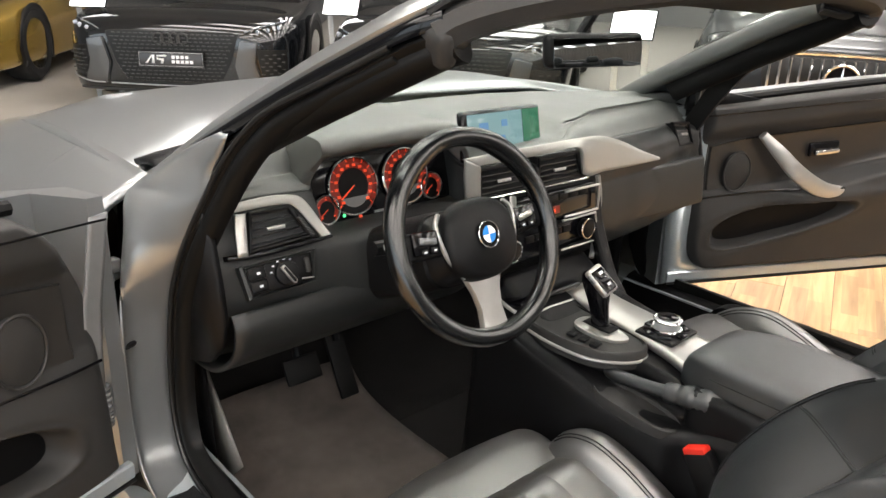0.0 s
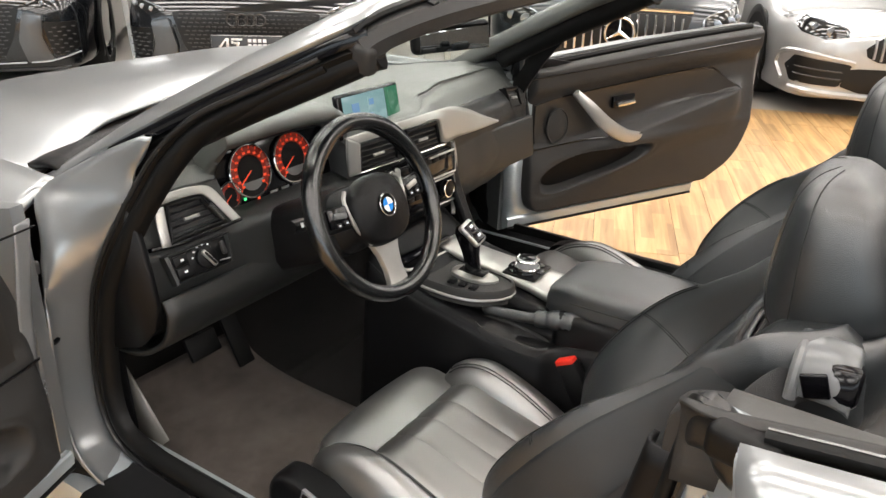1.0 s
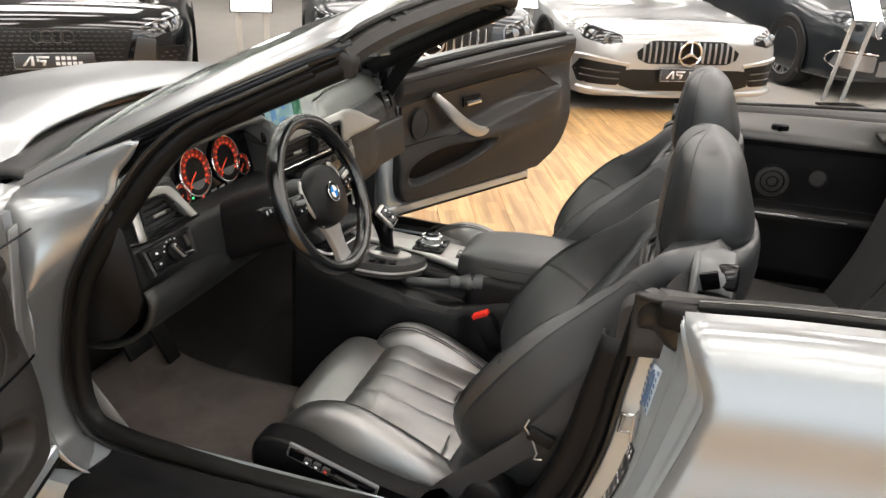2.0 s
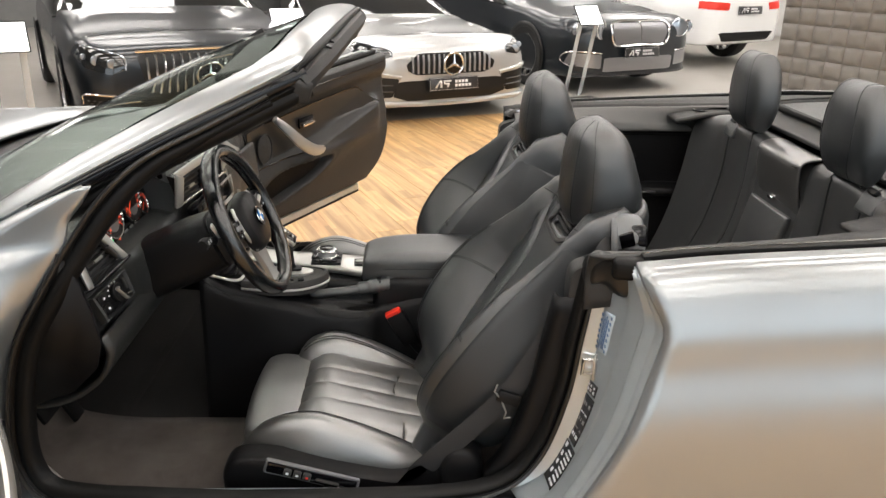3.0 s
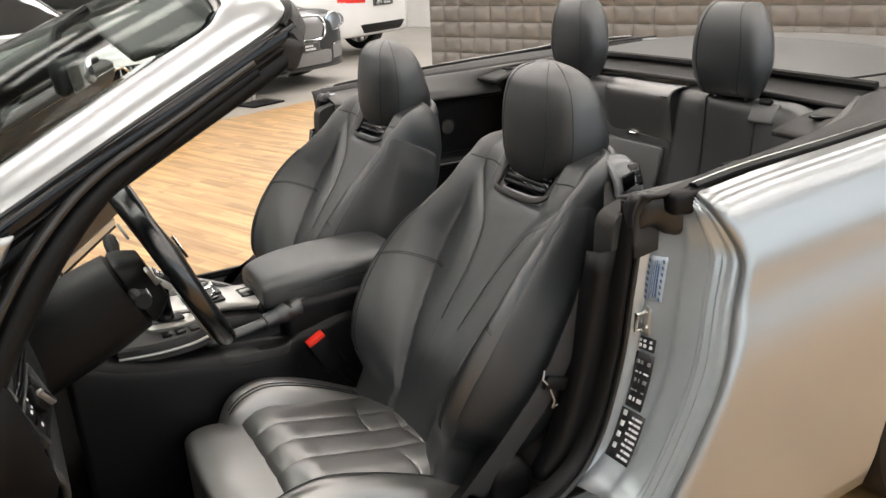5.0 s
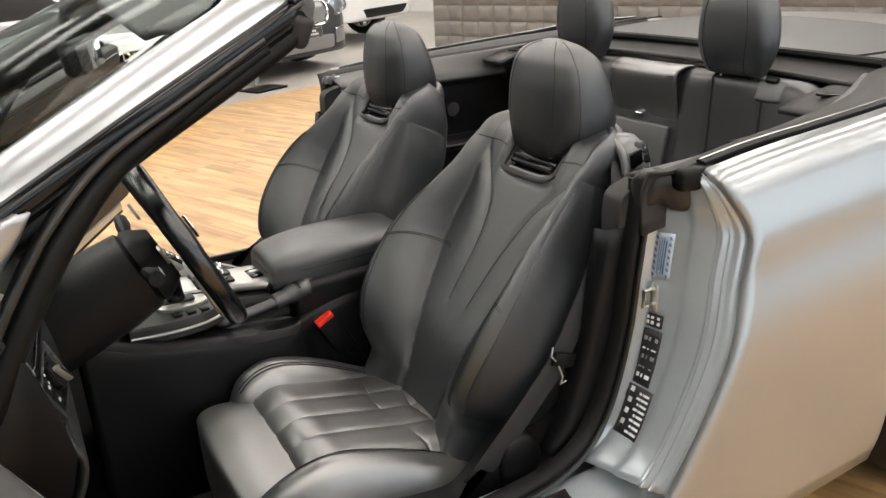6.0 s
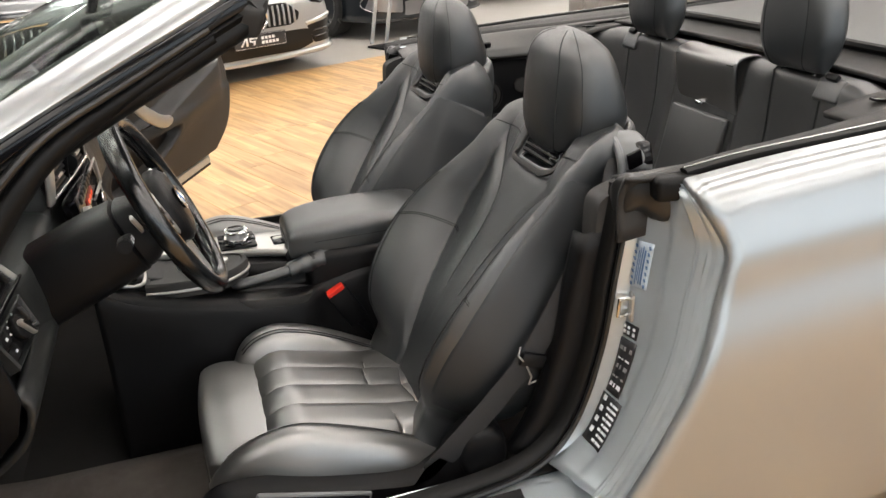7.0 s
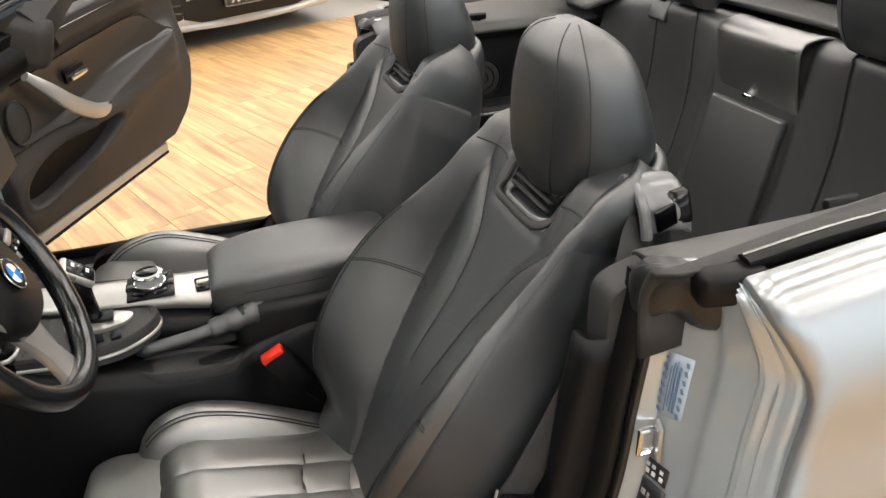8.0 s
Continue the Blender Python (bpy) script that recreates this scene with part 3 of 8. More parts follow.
# door seals: a broad rubber band round each opening, with a rolled outer lip
for sx in (-1, 1):
    pts = [(0.708, 0.196, 0.908), (0.715, 0.203, 0.877), (0.717, 0.222, 0.75), (0.717, 0.24, 0.62), (0.720, 0.285, 0.484), (0.730, 0.36, 0.415), (0.742, 0.50, 0.396), (0.748, 0.8, 0.392),
           (0.746, 1.06, 0.390), (0.742, 1.19, 0.394), (0.736, 1.275, 0.412), (0.732, 1.308, 0.47), (0.730, 1.309, 0.56), (0.728, 1.292, 0.66), (0.726, 1.264, 0.745), (0.722, 1.212, 0.832), (0.705, 1.150, 0.930), (0.690, 1.09, 1.010), (0.672, 1.02, 1.074), (0.650, 0.92, 1.128), (0.624, 0.80, 1.188)]
    line = spline([(sx * (x - 0.006), y, z) for x, y, z in pts], 150)
    mid = Vector((sx * 0.72, 0.75, 0.70))
    rows = []
    for i, q in enumerate(line):
        d = (line[min(i + 1, 149)] - line[max(i - 1, 0)]).normalized()
        out = d.cross(Vector((sx, 0, 0))).normalized()
        if out.dot(q - mid) < 0:
            out = -out
        wide = 0.015 if q.y < 0.42 else 0.015 + 0.009 * min(1.0, max(0.0, (q.y - 0.9) / 0.2))
        rows.append([q + out * wide * a + Vector((sx * b, 0, 0)) for a, b in ((1, 0.002), (0.95, 0.012), (0.72, 0.017), (0.5, 0.012), (0.36, 0.009), (0.2, 0.014), (-0.2, 0.017), (-0.6, 0.013), (-0.95, 0.003), (-1, -0.012), (0, -0.016), (1, -0.012))])
    part("door_seal", Shape().loft(rows if sx < 0 else [r[::-1] for r in rows]), RUBBER, car, "broad black rubber door seal", sharp=70)
    part("seal_lip", Shape().tube([r[2] for r in rows], 0.005, 8), CAP_RUBBER, car, "shiny outer lip of the seal")

# rubber caps and belt guides on the jambs, stickers on the one beside the driver
for sx in (-1, 1):
    rows = []
    for c, rx, rz in (((0.700, 0.214, 0.885), 0.004, 0.010), ((0.706, 0.212, 0.888), 0.012, 0.028), ((0.718, 0.196, 0.895), 0.020, 0.033), ((0.730, 0.176, 0.900), 0.021, 0.028), ((0.740, 0.158, 0.893), 0.024, 0.034), ((0.750, 0.136, 0.888), 0.024, 0.033), ((0.757, 0.120, 0.893), 0.014, 0.020), ((0.760, 0.114, 0.896), 0.004, 0.006)):
        rows.append([(sx * (c[0] + a), c[1] + 0.35 * a, c[2] + b + 0.003 * math.sin(260 * a + 90 * c[1])) for a, b in ring(24, rx, rz, 3)])
    rows = [spline([r[i] for r in rows], 30) for i in range(24)]
    rows = [list(r) for r in zip(*rows)]
    part("jamb_cap", Shape().loft(rows if sx > 0 else [r[::-1] for r in rows]), CAP_RUBBER, car, "soft black rubber cap on the door jamb")
    part("corner_filler", Shape().box(pose(sx * 0.772, 0.140, 0.918, 0, 0, sx * 12), 0.040, 0.075, 0.040, 0.010, 3), RUBBER, car, "black rubber corner filler")
    ol = spline([(0.236, 0.800, 0), (0.238, 0.850, 0), (0.232, 0.882, 0), (0.205, 0.897, 0), (0.160, 0.903, 0), (0.152, 0.870, 0), (0.166, 0.820, 0), (0.178, 0.792, 0), (0.210, 0.788, 0)], 48, True)
    rows = [[(sx * x, 0.195 + (q.x - 0.195) * k, 0.850 + (q.y - 0.850) * k) for q in ol] for x, k in ((0.655, 0.97), (0.690, 1.0), (0.697, 0.985), (0.701, 0.95), (0.702, 0.6))]
    part("pillar_guide", joined(Shape().loft(rows if sx < 0 else [r[::-1] for r in rows])), GREYTRIM, car, "dark grey moulded belt pillar cover", sharp=60)
    rows = [[(sx * 0.698, y, z), (sx * 0.694, y + 0.05, z - 0.005), (sx * 0.66, y + 0.055, z - 0.01)] for y, z in ((0.20, 0.83), (0.225, 0.70), (0.245, 0.60), (0.285, 0.48), (0.33, 0.41))]
    part("pillar_lining", Shape().grid(surf(rows, 12, 16), flip=sx < 0), PLASTIC, car, "black pillar lining behind the seal", thick=0.008)
PAPER = mat("pale_blue_label", (0.42, 0.49, 0.56), 0.5, stain=0.05, stain_scale=60)
DARKLABEL = mat("black_label", (0.02, 0.02, 0.022), 0.4)
GREYLABEL = mat("grey_label", (0.25, 0.25, 0.25), 0.5)


def label_patch(name, a0, a1, z0, z1, material, text, lift=0.0015, slant=0.0):
    rows = []
    for z in np.linspace(z0, z1, 8):
        rows.append([Vector((-q.x, q.y, q.z)) + Vector((-0.35, 0.93, 0)) * lift for q in (jamb(a + slant * (z - z0), z) for a in np.linspace(a0, a1, 6))])
    return part(name, Shape().grid(rows), material, car, text, thick=0.0008)


la = label_patch("tyre_label", 0.635, 0.785, 0.732, 0.815, PAPER, "pale blue and white service sticker", slant=-0.1)
lb = label_patch("airbag_label", 0.635, 0.79, 0.639, 0.664, DARKLABEL, "small black sticker with pictures")
lc = label_patch("pressure_label", 0.60, 0.785, 0.532, 0.634, DARKLABEL, "black tyre pressure sticker", slant=0.18)
ld = label_patch("data_label", 0.50, 0.775, 0.444, 0.528, DARKLABEL, "black warning sticker with printed lines", slant=0.35)


def bar(owner, a0, a1, z0, z1, material=WHITE_INK, slant=0.0):
    label_patch("print_bar", a0, a1, z0, z1, material, "", 0.0032, slant).parent = owner


PRINTBLUE = mat("blue_print", (0.10, 0.17, 0.30), 0.5)
for k in range(7):
    z = 0.735 + 0.0115 * k
    bar(la, 0.648 - 0.1 * (z - 0.732), 0.668 - 0.1 * (z - 0.732), z, z + 0.006, PRINTBLUE, 1.5)
    bar(la, 0.775 - 0.1 * (z - 0.732), 0.795 - 0.1 * (z - 0.732), z, z + 0.006, PRINTBLUE, 1.5)
for a, w, z0, z1 in ((0.690, 0.016, 0.740, 0.802), (0.715, 0.010, 0.740, 0.808), (0.735, 0.007, 0.745, 0.805), (0.752, 0.007, 0.738, 0.80)):
    bar(la, a, a + w, z0, z1, PRINTBLUE, -0.1)
for a in (0.66, 0.72, 0.765):
    bar(lb, a, a + 0.028, 0.644, 0.650)
    bar(lb, a + 0.006, a + 0.032, 0.654, 0.659)
for k in range(5):
    z = 0.545 + 0.017 * k
    for a, w in ((0.625, 0.05), (0.70, 0.02), (0.735, 0.035)):
        o = a + 0.18 * (z - 0.532)
        bar(lc, o, o + w * (0.6 + 0.4 * ((k * 7 + int(a * 100)) % 3) / 2), z, z + (0.003 if k % 2 else 0.007), GREYLABEL if k % 3 else WHITE_INK)
for k in range(8):
    z = 0.450 + 0.0095 * k
    o = 0.35 * (z - 0.444)
    bar(ld, 0.525 + o, 0.60 + o, z, z + 0.004)
    bar(ld, 0.61 + o, 0.655 + o - 0.02 * (k % 2), z, z + 0.004)
    if k % 2:
        bar(ld, 0.70 + o, 0.742 + o, z, z + 0.009)

# waist seal and inner waist rail behind the doors
DARKSHEEN = mat("dark_bright_trim", (0.25, 0.25, 0.25), 0.25, 0.9)
for sx in (-1, 1):
    line = spline([(sx * 0.771, 0.125, 0.937), (sx * 0.769, 0.0, 0.949), (sx * 0.772, -0.22, 0.962), (sx * 0.766, -0.45, 0.974), (sx * 0.755, -0.66, 0.986), (sx * 0.735, -0.85, 1.0), (sx * 0.70, -1.1, 1.0)], 40)
    part("waist_seal", Shape().sweep(line, [(a, b) for a, b in ring(10, 0.011, 0.008, 3)]), RUBBER, car, "black waist seal")
    part("seal_line", Shape().tube([p + Vector((-sx * 0.004, 0, 0.008)) for p in line], 0.0022, 6), DARKSHEEN, car, "thin bright line on the waist seal")
    net = []
    for y, xo, xi, zi in ((0.215, 0.752, 0.738, 0.918), (0.16, 0.765, 0.740, 0.926), (0.0, 0.755, 0.724, 0.938), (-0.22, 0.76, 0.700, 0.950), (-0.45, 0.755, 0.655, 0.962), (-0.64, 0.75, 0.58, 0.982), (-0.85, 0.73, 0.60, 1.0), (-1.1, 0.70, 0.64, 1.005)):
        zo = belt(y) + 0.002
        net.append([(sx * (xo + (xi - xo) * a), y, zo + (zi - zo) * a + 0.006 * math.sin(math.pi * a)) for a in np.linspace(0, 1, 6)] + [(sx * (xi - 0.01), y, zi - 0.03), (sx * (xi - 0.005), y, zi - 0.10)])
    part("waist_rail", Shape().grid(surf(net, 20, 24), flip=sx < 0), GREYTRIM, car, "dark grey padded waist rail", thick=0.008)
# rear deck behind the seats
net = []
for y, z in ((-0.545, 0.962), (-0.57, 0.964), (-0.60, 0.975), (-0.63, 0.992)):
    net.append([(0.60 * a, y - (0.05 * a * a if y < -0.59 else 0), z + 0.015 * (1 - a * a)) for a in np.linspace(-1, 1, 9)])
part("rear_deck", Shape().grid(surf(net, 33, 10), flip=True), GREYTRIM, car, "dark grey deck behind the rear seats", thick=0.01)
line = spline([(0.585 * a, -0.618 - 0.045 * a * a, 0.998 + 0.014 * (1 - a * a)) for a in np.linspace(-1, 1, 9)], 40)
part("deck_seal", Shape().tube(line, 0.012), RUBBER, car, "black seal along the roof cover")

part("parcel_shelf", Shape().box(Matrix.Translation((0, -0.590, 0.925)), 1.30, 0.16, 0.03, 0.008), PLASTIC, car, "dark shelf under the deck")
for sx in (-1, 1):
    net = [[(sx * x, y, z) for y, z in ((-0.36, 0.925), (-0.45, 0.945), (-0.55, 0.955), (-0.64, 0.965))] for x in (0.545, 0.60, 0.66, 0.70)]
    part("bench_shoulder", Shape().grid(surf(net, 14, 10), flip=sx > 0), GREYTRIM, car, "dark grey trim beside the rear backrest", thick=0.012)
    part("belt_slot", Shape().box(pose(sx * 0.600, -0.470, 0.953, 6, 0, sx * 12), 0.020, 0.085, 0.006, 0.002), GLOSS, car, "black slot for the rear belt")
# floor pan and inner walls
s = Shape().box(Matrix.Translation((0, 0.55, 0.21)), 1.38, 2.3, 0.05, 0.01)
part("floor_pan", s, CARPET, car, "anthracite carpeted floor")
net = [[(x, y, z) for x in np.linspace(-0.70, 0.70, 9)] for y, z in ((1.32, 0.235), (1.5, 0.26), (1.62, 0.36), (1.66, 0.6), (1.60, 0.9))]
part("bulkhead", Shape().grid(surf(net, 12, 16), flip=True), CARPET, car, "dark carpeted footwell", thick=0.01)
for sx in (-1, 1):
    net = [[(sx * x, y, z) for y in (1.34, 1.45, 1.6)] for z, x in ((0.24, 0.66), (0.5, 0.67), (0.9, 0.68))]
    part("kick_panel", Shape().grid(surf(net, 8, 8), flip=sx > 0), PLASTIC, car, "black kick panel", thick=0.01)
s = Shape()
net = [[(-0.66, y, z), (-0.55, y, z + 0.004), (-0.42, y, z + 0.004), (-0.22, y, z)] for y, z in ((0.88, 0.24), (1.1, 0.241), (1.3, 0.244), (1.44, 0.27), (1.52, 0.33))]
part("floor_mat", Shape().grid(surf(net, 20, 20)), MAT_VELOUR, car, "brownish grey velour floor mat", thick=0.008, offset=1)


for sx in (-1, 1):
    rows = [[(sx * x, y, z) for x, z in ((0.742, 0.388), (0.715, 0.384), (0.690, 0.370), (0.668, 0.32), (0.655, 0.24))] for y in np.linspace(1.33, 0.30, 10)]
    part("inner_sill", Shape().grid(rows, flip=sx > 0), PLASTIC, car, "black inner sill lining", thick=0.006)
part("kick_plate", Shape().poly([(-0.640, 1.405, 0.505), (-0.640, 1.270, 0.335), (-0.640, 1.355, 0.25), (-0.640, 1.415, 0.29), (-0.640, 1.425, 0.41)]), PALE, car, "pale bare plate beside the footwell", thick=0.006)
part("kick_cable", Shape().tube(spline([(-0.634, 1.40, 0.47), (-0.630, 1.365, 0.40), (-0.630, 1.345, 0.34), (-0.632, 1.37, 0.27)], 16), 0.005, 8), RUBBER, car, "thin black cable")


# wheels
def wheel(x, y, sx, parent, rim=RIM, r=AXLE_Z, spokes=5, width=0.225):
    c = Matrix.Translation((x, y, r)) @ pose(0, 0, 0, 0, 90, 0)
    prof = [(r * 0.70, -width / 2), (r * 0.9, -width / 2 - 0.004), (r * 0.985, -width * 0.40), (r, -width * 0.25), (r, width * 0.25), (r * 0.985, width * 0.40), (r * 0.9, width / 2 + 0.004), (r * 0.70, width / 2)]
    rows = [[c @ Vector((a * math.cos(w), a * math.sin(w), h)) for a, h in prof] for w in np.linspace(0, 2 * math.pi, 49)[:-1]]
    w = part("wheel", Shape().grid(rows, close_u=True, close_v=True), TYRE, parent, "black tyre on an alloy rim")
    prof = [(r * 0.70, -width * 0.48), (r * 0.66, -width * 0.46), (r * 0.64, 0.0), (r * 0.66, width * 0.46), (r * 0.70, width * 0.48)]
    rows = [[c @ Vector((a * math.cos(q), a * math.sin(q), h)) for a, h in prof] for q in np.linspace(0, 2 * math.pi, 49)[:-1]]
    part("rim", Shape().grid(rows, close_v=True), rim, w, thick=0.006)
    face = sx * width * 0.36
    s = Shape()
    for k in range(spokes):
        for d in (-0.16, 0.16):
            a = 2 * math.pi * k / spokes
            path = [c @ Vector((q * math.cos(a + d * q / r), q * math.sin(a + d * q / r), face - sx * 0.02 * (1 - q / r))) for q in np.linspace(0.04, r * 0.67, 5)]
            s.tube(path, [0.018, 0.016, 0.015, 0.015, 0.018], 6)
    part("spokes", s, rim, w)
    part("hub", Shape().cyl(c @ Matrix.Translation((0, 0, face)), 0.055, 0.04, 20, bevel=0.006), rim, w)
    part("brake_disc", Shape().cyl(c @ Matrix.Translation((0, 0, face - sx * 0.07)), r * 0.5, 0.02, 32), RIM, w)
    return w


for sx in (-1, 1):
    wheel(sx * 0.775, REAR_AXLE, sx, car)
    wheel(sx * 0.775, FRONT_AXLE, sx, car)
    for axle in (REAR_AXLE, FRONT_AXLE):
        rows = [[(sx * x, axle + 0.372 * math.cos(w), AXLE_Z + 0.372 * math.sin(w)) for x in (0.60, 0.72, 0.86)] for w in np.linspace(-0.3, math.pi + 0.3, 24)]
        part("wheel_housing", Shape().grid(rows), PLASTIC, car, "black wheel-arch lining", thick=0.006)
s = Shape().box(Matrix.Translation((0, 0.5, 0.17)), 1.5, 3.9, 0.03, 0.01)
part("underbody", s, PLASTIC, car, "black underbody")


# ---- the convertible: seats ----
S_K = [-0.17, 0, 0.167, 0.333, 0.5, 0.667, 0.833, 1.0, 1.13]
S_Y = [0.520, 0.478, 0.428, 0.368, 0.312, 0.262, 0.215, 0.168, 0.122]
S_Z = [0.345, 0.44, 0.53, 0.615, 0.70, 0.775, 0.85, 0.925, 0.978]


def seat_line(s):
    """Side view of the back-rest's face: s from 0 at its foot to 1.13 at the top. Gives y, z and the outward way."""
    y, z = smooth_table(S_K, S_Y, s), smooth_table(S_K, S_Z, s)
    lo, hi = max(-0.17, s - 0.03), min(1.13, s + 0.03)
    d = Vector((0, smooth_table(S_K, S_Y, hi) - smooth_table(S_K, S_Y, lo), smooth_table(S_K, S_Z, hi) - smooth_table(S_K, S_Z, lo))).normalized()
    return y, z, Vector((0, d.z, -d.y))


def back_half(s):
    return smooth_table([0, 0.1, 0.25, 0.42, 0.55, 0.65, 0.75, 0.88, 1.0, 1.06, 1.10, 1.13], [0.215, 0.246, 0.262, 0.254, 0.236, 0.221, 0.210, 0.202, 0.196, 0.185, 0.167, 0.136], s)


def seam_u(s):
    """Where the long seam between middle and bolster runs."""
    return smooth_table([0, 0.15, 0.30, 0.43, 0.50, 0.60, 0.80, 1.1], [0.36, 0.42, 0.52, 0.64, 0.70, 0.76, 0.80, 0.82], s)


def fold_u(s):
    """Where the soft fold runs that sweeps in from the shoulder."""
    return smooth_table([0.0, 0.2, 0.36, 0.53, 0.69, 0.79, 0.87, 0.94], [0.10, 0.12, 0.15, 0.21, 0.36, 0.56, 0.74, 0.88], s)


def back_depth(u, s):
    """How far the back-rest's face stands out: side bolsters, a hollow middle, folds, a nook for the head-rest."""
    b = 0.105 * smooth_table([0, 0.1, 0.3, 0.5, 0.7, 0.85, 1, 1.13], [0.35, 0.8, 1.0, 0.9, 0.60, 0.34, 0.18, 0.08], s)
    e, k = abs(u), seam_u(s)
    rise = max(0.0, (e - k) / (1 - k))
    edge = smooth_table([0, 0.12, 0.35, 0.6, 0.76, 0.82, 0.90, 1.0], [0, 0.28, 0.70, 0.95, 1.04, 0.90, 0.48, -0.40], rise)
    groove = -0.009 * math.exp(-((e - k) / 0.018) ** 2) * smooth_table([0, 0.48, 0.6], [1, 1, 0], s)
    q = fold_u(s)
    fold = (-0.004 * math.exp(-((e - q) / 0.035) ** 2) + 0.006 * math.exp(-((e - q - 0.18) / 0.15) ** 2)) * smooth_table([0.02, 0.25, 0.55, 0.9, 0.95], [0, 0.2, 0.8, 1, 0], s)
    nook = -0.050 * math.exp(-(e / (0.44 + 0.25 * max(0, s - 0.9))) ** 8) * smooth_table([0.80, 0.845, 0.90, 1.0, 1.13], [0, 0.2, 1, 1.1, 0.7], s)
    rim = 0.006 * math.exp(-((e - 0.50) / 0.05) ** 2) * smooth_table([0.8, 0.88, 1.13], [0, 1, 1], s)
    belly = 0.012 * math.exp(-((s - 0.30) / 0.2) ** 2) * (1 - e * e)
    rounding = -0.045 * max(0.0, (s - 0.98) / 0.15) ** 1.6 * min(1.0, max(0.0, (e - 0.42) / 0.15))
    return b * edge + groove + fold + nook + rim + belly + rounding


def back_point(u, s, lift=0.0):
    y, z, n = seat_line(s)
    return Vector((u * back_half(s), y, z)) + n * (back_depth(u, s) + lift)


def on_top(w):
    return math.sin(max(-1.0, min(1.0, w)) * math.pi / 2)


def stitch(name, pts, parent, r=0.002):
    part(name, Shape().tube(pts, r, 5), SEAM, parent, "dark stitched seam")


def bolster_top(side, t):
    """Height of the ridge of a cushion bolster from its front end, 0, to the back-rest, 1."""
    if side < 0:
        return smooth_table([0, 0.06, 0.18, 0.33, 0.51, 0.67, 0.80, 1], [0.395, 0.440, 0.478, 0.490, 0.462, 0.425, 0.390, 0.355], t)
    return smooth_table([0, 0.08, 0.23, 0.39, 0.555, 0.766, 1], [0.40, 0.468, 0.496, 0.482, 0.450, 0.398, 0.350], t)


def front_seat(at, mirror, slim=0.0, slide=(0, 0, 0)):
    """slim: how much narrower the back-rest stands on its inner side."""
    m0 = at @ Matrix.Diagonal((mirror, 1, 1, 1))
    m = m0

    def inward(q):
        """The inner flank drawn in towards the middle."""
        k = max(0.0, min(1.0, (q.x + 0.02) / 0.10)) * max(0.0, min(1.0, (q.z - 0.42) / 0.12)) * max(0.0, min(1.0, (1.02 - q.z) / 0.12))
        return Vector((q.x - slim * k, q.y, q.z))

    us = [0.72 * a + 0.28 * math.sin(math.pi / 2 * a) for a in np.linspace(-1, 1, 121)]
    ss = list(np.linspace(-0.16, 1.0, 72)) + [1.02, 1.04, 1.06, 1.08, 1.095, 1.11, 1.12, 1.13]
    rows = []
    for s in ss:
        y, z, n = seat_line(s)
        hw = back_half(s)
        t = smooth_table([0, 0.3, 0.6, 0.8, 1, 1.08, 1.11, 1.13], [0.12, 0.15, 0.175, 0.182, 0.150, 0.118, 0.088, 0.060], s)
        d = back_depth(1, s)
        back = [Vector((hw * a, y, z)) - n * (t * (max(0, 1 - abs(a) ** 6) ** 0.35) - d * abs(a) ** 6) for a in np.linspace(1, -1, 29)][1:-1]
        rows.append([inward(q) for q in [back_point(u, s) for u in us] + back])
    seat = part("front_seat", joined(Shape().loft(rows).turned(m)), LEATHER, car, "black leather sports seat with stitched bolsters", sharp=75)
    for side in (-1, 1):
        stitch("seam", [m @ inward(back_point(side * seam_u(s), s, 0.001)) for s in np.linspace(0.02, 0.56, 40)], seat, 0.0018)
        stitch("seam", [m @ inward(back_point(side * fold_u(s), s, 0.0004)) for s in np.linspace(0.30, 0.90, 40)], seat, 0.0012)
        for q in (0.66, 0.72):
            stitch("seam", [m @ inward(back_point(side * (seam_u(s) + (1 - seam_u(s)) * q), s, 0.0012)) for s in np.linspace(0.06, 0.62, 60)], seat, 0.0011)
        rows = []
        for s in np.linspace(0.03, 0.90, 50):
            fade = min(1.0, max(0.0, (0.90 - s) / 0.12), (s - 0.03) / 0.06)
            y, z, n = seat_line(s)
            k, hw = seam_u(s), back_half(s)
            t, d = smooth_table([0, 0.3, 0.6, 0.8, 1, 1.08], [0.12, 0.15, 0.175, 0.182, 0.150, 0.118], s), back_depth(1, s)
            row = [back_point(side * (k + (1 - k) * r), s) for r in np.linspace(0.84, 1.0, 9)]
            row += [Vector((side * hw * a, y, z)) - n * (t * (max(0, 1 - a ** 6) ** 0.35) - d * a ** 6) for a in np.linspace(1, 0.5, 10)[1:]]
            out = [0.004 * min(1.0, j / 3, (17 - j) / 3) + 0.007 * math.exp(-((j - 9.5) / 2.6) ** 2) for j in range(18)]
            rows.append([m @ inward(q + Vector((side * (o * fade - 0.003 * (1 - fade) if 0 < j < 17 else -0.003), 0, 0))) for j, (q, o) in enumerate(zip(row, out))])
        part("flank", Shape().grid(rows, flip=(side * mirror > 0)), FLANK, seat, "dark matt leather flank of the backrest", thick=0.003, sharp=80)
        for d in (0.0, 0.008):
            stitch("seam", [m @ inward(back_point(side * (0.50 + 0.42 * k), 0.445 - d + 0.03 * math.sin(math.pi * (0.15 + 0.8 * k)) - 0.07 * k * k, 0.0002)) for k in np.linspace(0, 1, 24)], seat, 0.0012)
        stitch("seam", [m @ inward(back_point(side * (0.50 + 0.42 * k), 0.925 + 0.012 * math.sin(math.pi * k), 0.0006)) for k in np.linspace(0, 1, 20)], seat, 0.0016)
